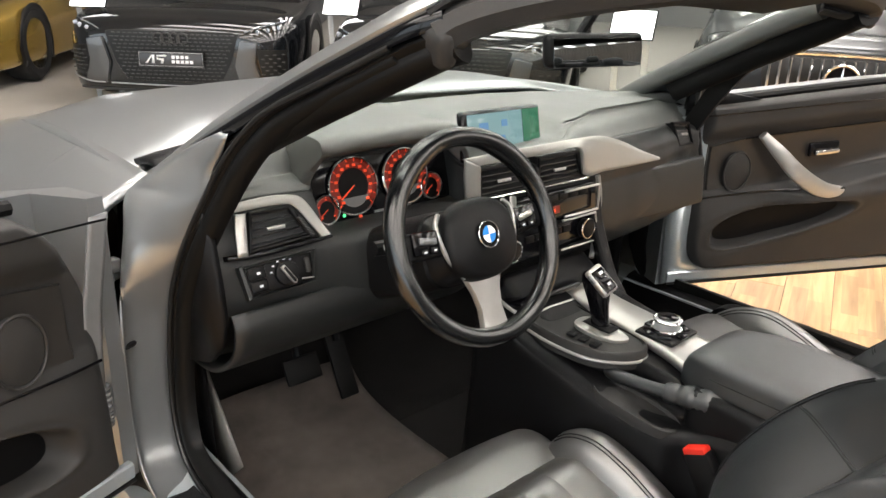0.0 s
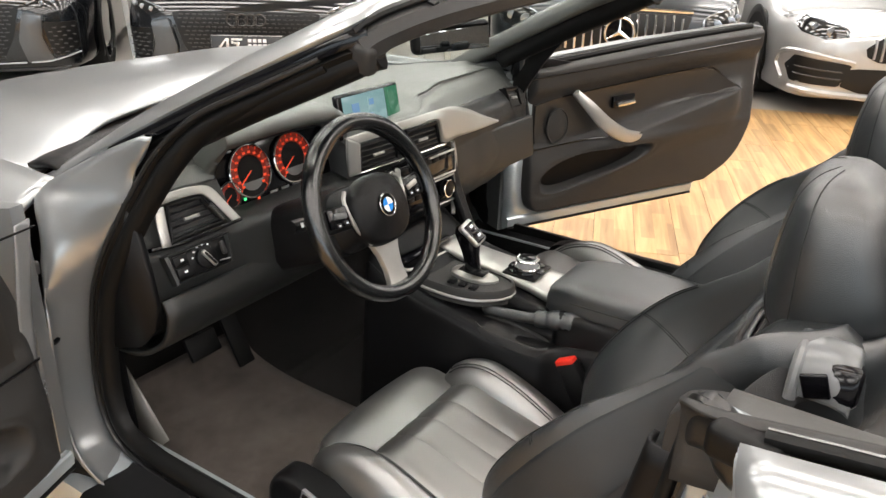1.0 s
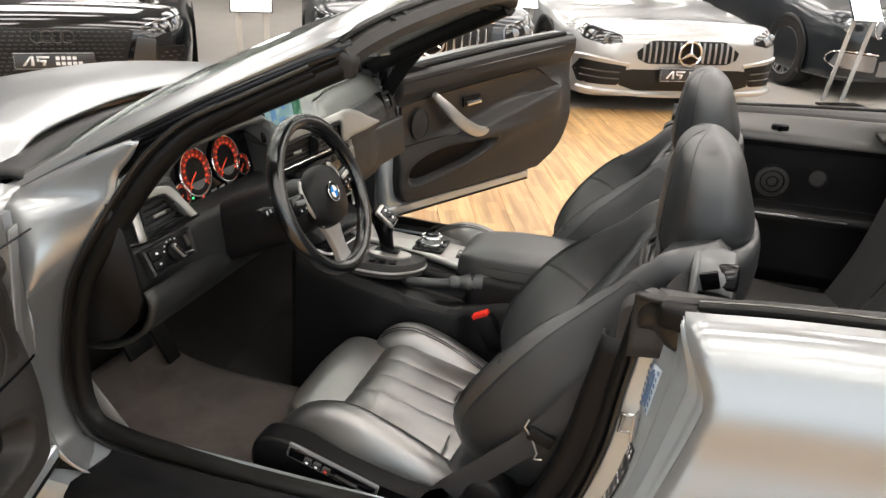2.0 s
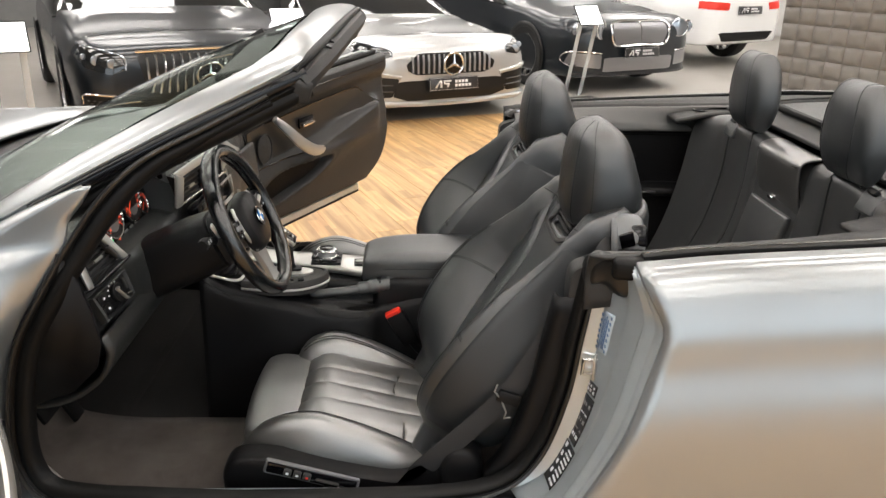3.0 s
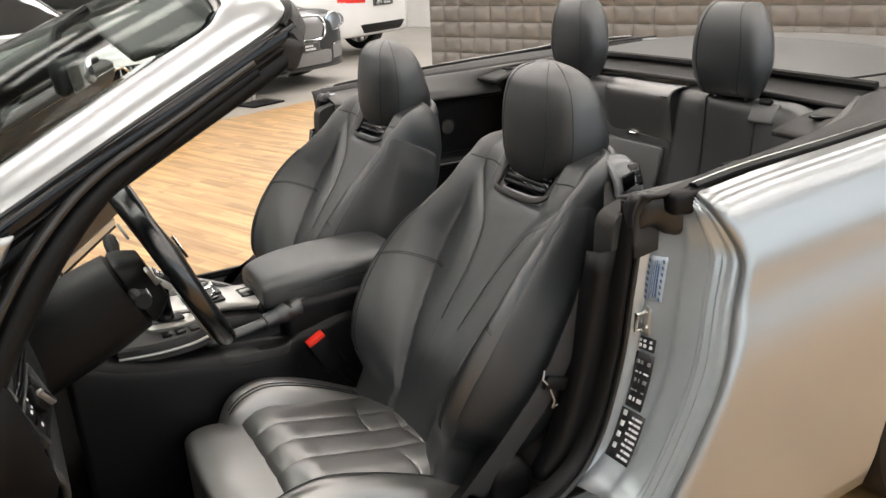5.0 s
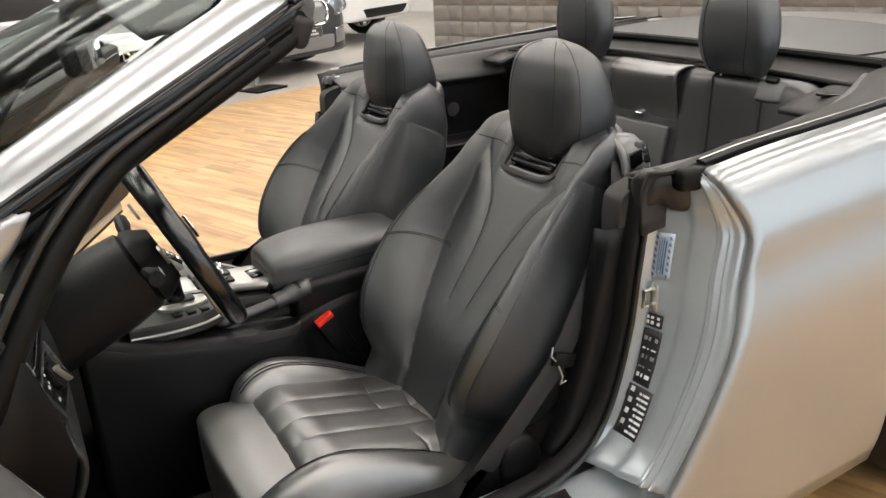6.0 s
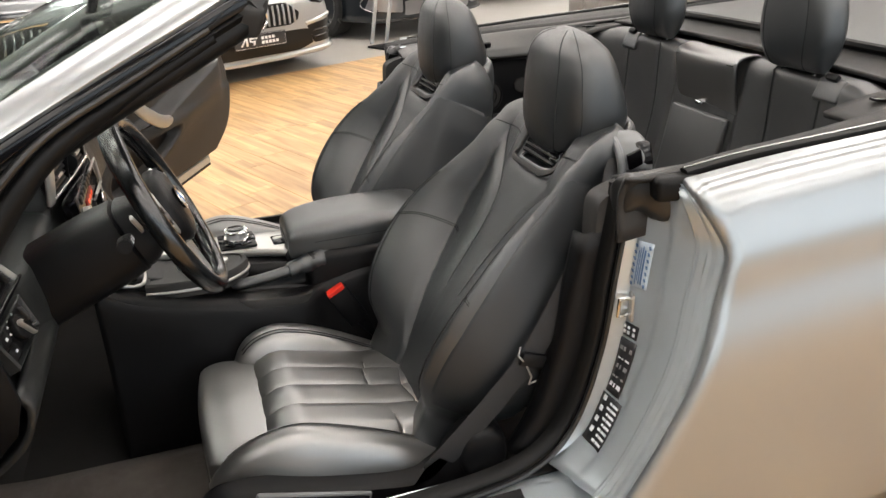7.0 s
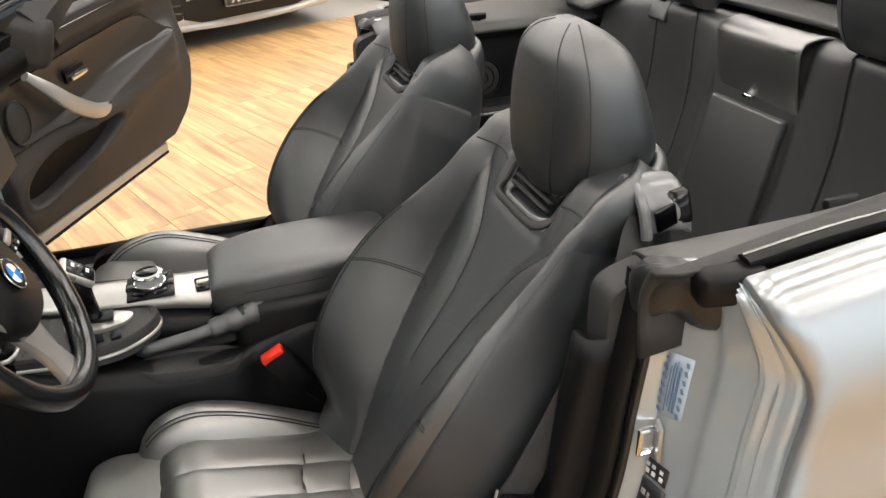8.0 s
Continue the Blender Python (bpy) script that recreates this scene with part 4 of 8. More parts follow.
    # head-rest: narrow and rounded above, deep and broad below, its foot drawn into the nook
    hz = [0.868, 0.885, 0.915, 0.955, 1.02, 1.06, 1.085, 1.106, 1.117]
    hf = [0.160, 0.188, 0.203, 0.206, 0.201, 0.194, 0.187, 0.168, 0.140]
    hb = [0.110, 0.070, 0.040, 0.033, 0.053, 0.068, 0.083, 0.108, 0.128]
    hw_ = [0.045, 0.080, 0.106, 0.119, 0.120, 0.112, 0.097, 0.068, 0.022]

    def head(a, k, lift=0.0):
        """A point of the head-rest's skin: a goes round it in degrees from its side, 90 in front; k from its foot to its top."""
        z = smooth_table([0, 0.06, 0.16, 0.30, 0.55, 0.72, 0.84, 0.95, 1.0], hz, k)
        f, b, w = smooth_table(hz, hf, z), smooth_table(hz, hb, z), smooth_table(hz, hw_, z)
        c, n = math.cos(radians(a)), math.sin(radians(a))
        e = 2 / (2.5 if n > 0 else 2.9)
        return Vector(((w + lift) * math.copysign(abs(c) ** e, c), (f + b) / 2 + ((f - b) / 2 + lift) * math.copysign(abs(n) ** e, n), z + lift * 0.3))

    rows = [[head(a, k) for a in np.linspace(0, 360, 65)[:-1]] for k in np.linspace(0, 1, 46)]
    hr = part("headrest", joined(Shape().loft(rows).turned(m)), LEATHER, seat, "black leather headrest with seams", sharp=80)
    for side in (-1, 1):
        for a in (58, 22):
            stitch("seam", [m @ head(90 - side * (90 - a), k, 0.0) for k in np.linspace(0.02, 0.985, 44)], hr, 0.0010)
    # collar: the top of the back-rest wraps round the foot of the head-rest, open in front
    rows = []
    for z, out in ((0.80, 0.006), (0.84, 0.016), (0.88, 0.020), (0.915, 0.019), (0.932, 0.015), (0.938, 0.010), (0.936, 0.004), (0.925, -0.004)):
        row = []
        for a in np.linspace(168, 372, 45):
            q = head(a, 0.30, out)
            k = abs(a - 270) / 102
            row.append(m @ Vector((q.x, q.y + 0.006 * (1 - k) - 0.02 * (0.938 - z) * (1 - k), z - 0.030 * k ** 6 + 0.006 * math.cos(2 * radians(a - 270)))))
        rows.append(row)
    collar = part("collar", Shape().grid(rows, flip=mirror > 0), LEATHER, seat, "black leather collar behind the headrest", thick=0.004, sharp=80)
    stitch("seam", [Vector(q) + m.to_3x3() @ Vector((0, -0.0006, 0)) for q in rows[3][4:-4]], collar, 0.001)
    # grey U-shaped trim and vent in the nook
    for wide, low, rad, mtl, txt in ((0.44, 0.838, 0.0065, GREYTRIM, "dark grey U-shaped trim"), (0.37, 0.852, 0.004, SATINGREY, "thin satin grey vent edge")):
        p = []
        for w in np.linspace(-1, 1, 40):
            u = wide * math.copysign(abs(math.sin(w * math.pi / 2)) ** 0.7, w)
            p.append(m @ (back_point(math.copysign(min(abs(u), 0.46), u), low + 0.14 * abs(w) ** 4, 0.004) + Vector((0, 0.010, 0.002))))
        part("vent_surround", Shape().sweep(p, ring(10, rad, rad * 0.6, 3), up=m.to_3x3() @ Vector((0, 0.85, 0.5))), mtl, seat, txt)
    vent_bed = Shape().box(m @ pose(0, 0.176, 0.885, 32, 0, 0), 0.15, 0.012, 0.06, 0.004)
    part("vent_bed", vent_bed, GLOSS, seat, "dark vent recess")
    for k in range(4):
        part("vent_slat", Shape().box(m @ pose(0, 0.193 - 0.0065 * k, 0.868 + 0.0105 * k, 30, 0, 0), 0.125, 0.014, 0.0045, 0.0015), GREYTRIM, seat)
    m = m0 @ Matrix.Translation(slide)
    # seat cushion: ribbed middle, drawn in by its seams
    def crown(x, y):
        q = ((x + 0.142) / 0.071) % 1.0
        rib = 0.011 * (1 - abs(2 * q - 1) ** 6) * min(1, max(0, (0.776 - y) / 0.02))
        pinch = 0.004 * math.exp(-(((y - 0.525 + 0.25 * abs(x)) / 0.012) ** 2)) + 0.002 * math.exp(-(((y - 0.60 + 0.2 * abs(x - 0.03)) / 0.010) ** 2)) * (0.5 + 0.5 * math.sin(31 * x))
        return smooth_table([0.40, 0.48, 0.58, 0.65, 0.72, 0.765, 0.776], [0.318, 0.328, 0.346, 0.364, 0.381, 0.390, 0.376], y) + rib - pinch
    rows = [[(x, y, crown(x, y)) for x in np.linspace(-0.1415, 0.1415, 121)] for y in np.linspace(0.776, 0.40, 64)]
    part("ribbed_cushion", Shape().grid(rows).turned(m), LEATHER_LIT, seat, "shiny black leather cushion with four lengthwise ribs", thick=0.06, offset=-1 if mirror > 0 else 1, sharp=85)
    # thigh support: a crisp-edged pad
    def tplace(u, v):
        return Vector((u * (0.182 - 0.020 * max(0, v) ** 3), 0.856 + 0.074 * v - 0.010 * u * u * max(0, v), 0.372 + 0.010 * v)), Vector((0, 0, 1))
    pad = part("thigh_support", joined(puff(tplace, None, lambda u, v: 0.070 + 0.004 * (1 - u * u) - 0.014 * max(0, v) ** 2, lambda u, v: 0.10, 57, 49, 14, 12).turned(m)), LEATHER_LIT, seat, "shiny black leather thigh support", sharp=75)
    # side bolsters of the cushion
    for side in (-1, 1):
        rows = []
        for t in np.linspace(0, 1, 36):
            y = (0.925 if side < 0 else 0.86) - (0.51 if side < 0 else 0.44) * t
            top = bolster_top(side, t)
            cx = smooth_table([0, 0.1, 0.3, 0.7, 1], [0.180, 0.194, 0.202, 0.203, 0.200], t) - (0.008 if side < 0 else 0.012)
            r = smooth_table([0, 0.05, 0.15, 0.4, 1], [0.02, 0.046, 0.064, 0.073, 0.068], t) * (0.74 if side < 0 else 0.90)
            rows.append([(side * (cx + a), y, (0.30 + b / 0.1 * (top - 0.30)) if b > 0 else 0.30 + b * 0.5) for a, b in ring(24, r, 0.1, 2.4)])
        part("cushion_bolster", joined(Shape().loft(rows if side > 0 else [r[::-1] for r in rows]).turned(m)), LEATHER_LIT, seat, "black leather cushion bolster", sharp=75)
        for off in (0.016, 0.022):
            pts = []
            for t in np.linspace(0.08, 0.95, 30):
                y = (0.925 if side < 0 else 0.86) - (0.51 if side < 0 else 0.44) * t
                top = bolster_top(side, t)
                cx = smooth_table([0, 0.1, 0.3, 0.7, 1], [0.180, 0.194, 0.202, 0.203, 0.200], t) - (0.008 if side < 0 else 0.012)
                r = smooth_table([0, 0.05, 0.15, 0.4, 1], [0.02, 0.046, 0.064, 0.073, 0.068], t) * (0.74 if side < 0 else 0.90)
                pts.append(m @ Vector((side * (cx - off), y, 0.30 + (top - 0.30) * (1 - (off / r) ** 2.4) ** (1 / 2.4) + 0.0008)))
            stitch("seam", pts, seat, 0.0013)
    # plastic base with switches on the outer side
    part("seat_base", Shape().box(m @ pose(0, 0.66, 0.31), 0.50, 0.48, 0.10, 0.03), PLASTIC, seat, "black seat base")
    prof = [(0.935, 0.31), (0.945, 0.39), (0.915, 0.432), (0.84, 0.434), (0.70, 0.402), (0.57, 0.376), (0.515, 0.392), (0.475, 0.442), (0.43, 0.462), (0.395, 0.445), (0.385, 0.39), (0.41, 0.33), (0.55, 0.29), (0.92, 0.285)]
    ol = [(q.x, q.y) for q in spline([(a, b, 0) for a, b in prof], 60, True)]
    cy, cz = 0.66, 0.345
    rows = [[m @ Vector((x, cy + (y - cy) * k, cz + (z - cz) * k)) for y, z in ol] for x, k in ((-0.23, 1.0), (-0.272, 1.0), (-0.282, 0.985), (-0.286, 0.95), (-0.286, 0.6))]
    part("side_panel", joined(Shape().loft(rows)), PLASTIC, seat, "black plastic side panel with seat switches", sharp=50)
    tilt = 16
    q = m @ pose(-0.289, 0.752, 0.398, tilt, 0, 0)
    part("switch_plate", Shape().box(q, 0.010, 0.205, 0.036, 0.005), SATINGREY, seat, "grey framed switch plate")
    part("switch_field", Shape().box(q @ Matrix.Translation((-0.003, 0, 0)), 0.009, 0.195, 0.027, 0.003), GLOSS, seat, "gloss black switch field")
    for k in range(3):
        part("switch", Shape().box(q @ pose(-0.010, 0.052 - 0.021 * k, 0.001), 0.010, 0.017, 0.016, 0.003), GREYTRIM, seat, "small grey memory button")
        part("switch_print", Shape().box(q @ pose(-0.0155, 0.052 - 0.021 * k, 0.001), 0.0012, 0.006, 0.004, 0), (RED if k == 2 else WHITE_INK), seat, "small printed mark")
    part("switch", Shape().box(q @ pose(-0.010, -0.035, -0.001), 0.008, 0.05, 0.005, 0.002), GREYTRIM, seat, "thin grey rocker")
    part("switch", Shape().box(m @ pose(-0.298, 0.745, 0.352, 20, 8, 0), 0.016, 0.060, 0.018, 0.006), PLASTIC, seat, "black cushion adjuster")
    part("switch", Shape().box(m @ pose(-0.300, 0.722, 0.372, 16, 0, 20), 0.010, 0.016, 0.014, 0.003), CHROME, seat, "small bright lumbar switch")
    part("switch", Shape().box(m @ pose(-0.299, 0.688, 0.366, 16, 0, 0), 0.010, 0.026, 0.008, 0.003), SILVER, seat, "small metallic adjuster")
    # round recliner cover at the foot of the back-rest
    rows = [[m @ Vector((x, 0.435 + k * r * math.cos(w) * 0.8, 0.405 + k * r * math.sin(w))) for w in np.linspace(0, 2 * math.pi, 33)[:-1]] for x, r, k in ((-0.24, 0.060, 1), (-0.278, 0.060, 1), (-0.292, 0.056, 1), (-0.297, 0.045, 1), (-0.297, 0.01, 1))]
    part("recliner_cover", joined(Shape().loft(rows)), PLASTIC, seat, "rounded black recliner cover", sharp=60)
    m = m0
    # belt guide: an arched satin loop on the outer shoulder over a dark block
    arch = spline([(-0.139, 0, 0.914), (-0.143, 0, 0.938), (-0.157, 0, 0.948), (-0.178, 0, 0.942), (-0.196, 0, 0.927), (-0.207, 0, 0.904), (-0.210, 0, 0.888)], 26)
    rows = [[m @ Vector((q.x, y, q.z - dz)) for q in arch] for y, dz in ((0.128, 0.003), (0.124, 0.0), (0.105, 0.0), (0.085, 0.001), (0.070, 0.005), (0.064, 0.010))]
    pod = part("belt_guide", Shape().grid(rows, flip=mirror < 0), SATINGREY, seat, "satin grey arched belt guide", thick=0.013, offset=-1, sharp=60)
    part("guide_lip", Shape().tube([m @ Vector((q.x, 0.128, q.z - 0.006)) for q in arch], 0.0075, 10), SATINGREY, pod, "bright lip of the guide")
    part("guide_foot", Shape().tube([m @ Vector(q) for q in spline([(-0.140, 0.129, 0.912), (-0.150, 0.130, 0.893), (-0.168, 0.128, 0.884), (-0.190, 0.124, 0.881), (-0.209, 0.122, 0.888)], 16)], 0.004, 8), SATINGREY, pod, "rounded foot of the guide")
    part("guide_slot", Shape().box(m @ pose(-0.170, 0.078, 0.900, 0, 22, 0), 0.070, 0.040, 0.050, 0.010, 3), GLOSS, pod, "dark block behind the belt slot")
    part("slot_mouth", Shape().box(m @ pose(-0.2115, 0.104, 0.908, -18, -8, 4), 0.006, 0.030, 0.034, 0.006, 3), GLOSS, pod, "black mouth of the belt slot")
    # belt down the side of the seat
    path = spline([(-0.178, 0.105, 0.905), (-0.205, 0.140, 0.885), (-0.232, 0.165, 0.855), (-0.262, 0.215, 0.79), (-0.280, 0.285, 0.68), (-0.288, 0.350, 0.585), (-0.290, 0.43, 0.50), (-0.288, 0.50, 0.43), (-0.275, 0.53, 0.385)], 34)
    part("seat_belt", Shape().sweep([m @ q for q in path], [(a, b) for a, b in ring(8, 0.0012, 0.024, 4)], up=m.to_3x3() @ Vector((0, 0.8, 0.6))), BELT, seat, "black woven seat belt")
    q = m @ pose(-0.294, 0.352, 0.578, 0, 0, 0)
    part("belt_tongue", Shape().tube([q @ Vector(v) for v in ((0, 0.012, 0.045), (-0.004, 0.018, 0.03), (-0.004, 0.004, 0.012), (-0.004, -0.008, -0.02), (-0.002, -0.004, -0.035), (0, -0.018, -0.034))], 0.0019, 8), SILVER, seat, "bent steel belt tongue")
    part("tongue_grip", Shape().box(q @ pose(0, -0.012, 0.012, 20, 0, 0), 0.012, 0.05, 0.028, 0.005), PLASTIC, seat, "black tongue grip")
    return seat


FLANK = mat("matt_black_leather", (0.013, 0.0155, 0.0175), 0.42, spec=0.75, grain=0.25, grain_scale=900, cells=True, stain=0.06, stain_scale=4)
SATINGREY = mat("satin_grey_plastic", (0.115, 0.120, 0.124), 0.30, spec=0.8, stain=0.08)
SEAM = mat("dark_thread", (0.012, 0.013, 0.014), 0.6)
BELT = mat("black_webbing", (0.02, 0.02, 0.021), 0.6, grain=0.6, grain_scale=900)
front_seat(Matrix.Translation((-0.385, 0, 0)), 1, 0.010)
front_seat(Matrix.Translation((0.352, 0, 0)), -1, 0.0, (-0.016, 0.045, 0.008))

# rear bench: two hollows and a raised middle
def bench(x, k):
    """A point of the rear back-rest at x, k from 0 at its foot to 1 at the top."""
    y = smooth_table([0, 0.3, 0.6, 0.85, 0.94, 1], [-0.35, -0.415, -0.455, -0.478, -0.495, -0.53], k)
    z = smooth_table([0, 0.3, 0.6, 0.85, 0.94, 1], [0.43, 0.60, 0.77, 0.915, 0.952, 0.962], k)
    e = abs(x)
    y -= 0.035 * math.exp(-((e - 0.30) / 0.13) ** 2) * math.sin(math.pi * min(1, k * 1.05))
    y += 0.05 * max(0, (e - 0.46) / 0.13) ** 1.5
    y -= 0.010 * math.exp(-((e - 0.137) / 0.009) ** 2)
    y -= 0.006 * math.exp(-((e - 0.24) / 0.006) ** 2) * (0.3 < k < 0.93) + 0.005 * math.exp(-((e - 0.40) / 0.006) ** 2)
    z -= 0.03 * max(0, (e - 0.47) / 0.12) ** 2
    return Vector((x, y, z))


rows = [[bench(x, k) for x in np.linspace(-0.585, 0.585, 141)] for k in np.linspace(0, 1, 44)]
rows += [[p + Vector((0, -0.03, -0.01)) for p in rows[-1]], [p + Vector((0, -0.04, -0.2)) for p in rows[-1]]]
part("rear_backrest", Shape().grid(rows), REAR_LEATHER, car, "black leather rear backrest", sharp=80)
for x in (-0.40, -0.24, 0.24, 0.40):
    stitch("rear_seam", [bench(x, k) + Vector((0, 0.003, 0.001)) for k in np.linspace(0.15, 0.99, 30)], car)
rows = []
for y, z in ((-0.42, 0.44), (-0.25, 0.435), (-0.1, 0.45), (0.03, 0.45), (0.06, 0.42), (0.06, 0.25)):
    rows.append([(x, y, z - 0.02 * math.exp(-((abs(x) - 0.29) / 0.14) ** 2) if z > 0.43 else z) for x in np.linspace(-0.58, 0.58, 25)])
part("rear_cushion", Shape().grid(surf(rows, 49, 30), flip=True), LEATHER_LIT, car, "black leather rear seat cushion", sharp=70)
for x in (-0.305, 0.280):
    def place(u, v, x=x):
        w = 0.108 * smooth_table([-1, -0.6, -0.2, 0.3, 0.7, 1], [0.74, 0.92, 1.0, 0.95, 0.80, 0.62], v)
        return Vector((x + u * w, -0.500, 1.076 + 0.114 * v)), Vector((0, 1, 0.1)).normalized()
    hr = part("rear_headrest", joined(puff(place, None, lambda u, v: 0.060, lambda u, v: 0.050, 37, 31, 2.8, 2.9)), LEATHER, car, "black leather rear headrest", sharp=80)
    for side in (-1, 1):
        pts = []
        for w in np.linspace(-1, 1, 34):
            v = on_top(w)
            p, n = place(side * 0.62, v)
            pts.append(p + n * (0.060 * (1 - 0.62 ** 2.8) ** (1 / 2.8) * max(0, 1 - abs(v) ** 2.9) ** (1 / 2.9) + 0.0006))
        stitch("seam", pts, hr, 0.0009)
        part("post", Shape().cyl(pose(x + side * 0.05, -0.505, 0.96), 0.006, 0.06, 10), CHROME, hr, "steel post")
    # belt-latch loop on the shoulder beside it
    lx = x + math.copysign(0.115, x)
    part("child_seat_loop", Shape().box(pose(lx, -0.492, 0.935, 24, 0, 0), 0.075, 0.014, 0.055, 0.012, 3), LEATHER, car, "leather flap over a child seat loop")
    part("loop_button", Shape().box(pose(lx, -0.495, 0.962, 40, 0, 0), 0.034, 0.016, 0.016, 0.005), PLASTIC, car, "black loop button")
rows = []
for y, z in ((-0.535, 0.958), (-0.500, 0.966), (-0.462, 0.958), (-0.451, 0.940), (-0.455, 0.890), (-0.464, 0.845), (-0.471, 0.822), (-0.482, 0.815)):
    rows.append([(x, y - 0.010 * (abs(x + 0.0185) / 0.1265) ** 8, z) for x in np.linspace(-0.145, 0.108, 31)])
part("rear_armrest", Shape().grid(surf(rows, 41, 40), flip=True), LEATHER_LIT, car, "folded black leather rear armrest", thick=0.006, sharp=60)
stitch("rear_seam", [(x, -0.4515, 0.944) for x in np.linspace(-0.140, 0.103, 12)], car)
part("rear_centre_panel", Shape().box(pose(-0.015, -0.424, 0.64, 13, 0, 0), 0.235, 0.02, 0.34, 0.008, 3), REAR_LEATHER, car, "black cloth flap below the armrest")
part("pull_tab", Shape().box(pose(-0.01, -0.462, 0.826, 10, 0, 0), 0.03, 0.014, 0.010, 0.004), CHROME, car, "small bright pull tab")
# inner walls beside the rear seats
for sx in (-1, 1):
    def rail_x(y):
        return smooth_table([-0.64, -0.45, -0.22, 0.0, 0.16], [0.58, 0.655, 0.700, 0.724, 0.738], y)

    def rail_z(y):
        return smooth_table([-0.64, -0.45, -0.22, 0.0, 0.16], [0.982, 0.962, 0.950, 0.938, 0.925], y)
    ys = (0.18, 0.0, -0.2, -0.4, -0.62)
    net = [[(sx * (rail_x(y) + dx), y, rail_z(y) + dz) for y in ys] for dx, dz in ((0.0, -0.006), (-0.014, -0.012))]
    net += [[(sx * x, y, z) for y in ys] for z, x in ((0.900, 0.660), (0.875, 0.652), (0.865, 0.656), (0.855, 0.668), (0.79, 0.668), (0.69, 0.672), (0.675, 0.66), (0.66, 0.635), (0.64, 0.63), (0.625, 0.66), (0.42, 0.66))]
    part("rear_side_trim", Shape().grid(surf(net, 24, 60), flip=sx > 0), PLASTIC, car, "black side trim with a round speaker", thick=0.01)
    net = [[(sx * (rail_x(y) + dx), y, rail_z(y) + dz) for y in ys] for dx, dz in ((-0.002, -0.002), (-0.018, -0.008))]
    net += [[(sx * (x - 0.005), y, z) for y in ys] for z, x in ((0.905, 0.660), (0.892, 0.654), (0.877, 0.650), (0.871, 0.656))]
    part("side_pad", Shape().grid(surf(net, 24, 20), flip=sx > 0), SIDEPAD, car, "grey padded upper side trim", thick=0.004)
    part("trim_seam", Shape().tube([(sx * 0.655, y, 0.868 - 0.02 * (y + 0.2)) for y in np.linspace(0.1, -0.55, 12)], 0.0035, 6), SATINGREY, car, "dark joint line")
    sp = part("speaker", Shape().cyl(pose(sx * 0.668, -0.11, 0.745, 0, 90, 0), 0.05, 0.016, 32, bevel=0.004), GREYTRIM, car, "round black speaker grille")
    for r in (0.052, 0.034, 0.016):
        part("speaker_ring", Shape().tube([(sx * 0.659, -0.11 + r * math.cos(w), 0.745 + r * math.sin(w)) for w in np.linspace(0, 2 * math.pi, 33)[:-1]], 0.003, 6, closed=True), PLASTIC, sp)
    sp = part("speaker", Shape().cyl(pose(sx * 0.665, -0.235, 0.772, 0, 90, 0), 0.026, 0.016, 24, bevel=0.003), GREYTRIM, car, "small round tweeter")
    part("speaker_ring", Shape().tube([(sx * 0.657, -0.235 + 0.026 * math.cos(w), 0.772 + 0.026 * math.sin(w)) for w in np.linspace(0, 2 * math.pi, 25)[:-1]], 0.0025, 6, closed=True), PLASTIC, sp)
    part("chrome_strip", Shape().box(pose(sx * 0.627, -0.16, 0.652), 0.006, 0.36, 0.008, 0.002), CHROME, car, "thin chrome strip")
    for y in (-0.10, -0.43):
        part("trim_socket", Shape().box(pose(sx * 0.660, y, 0.912, 0, -sx * 20, 0), 0.016, 0.05, 0.026, 0.006), PLASTIC, car, "black clip socket")
        part("socket_hole", Shape().cyl(pose(sx * 0.652, y, 0.912, 0, 90, 0), 0.007, 0.012, 12), GLOSS, car)


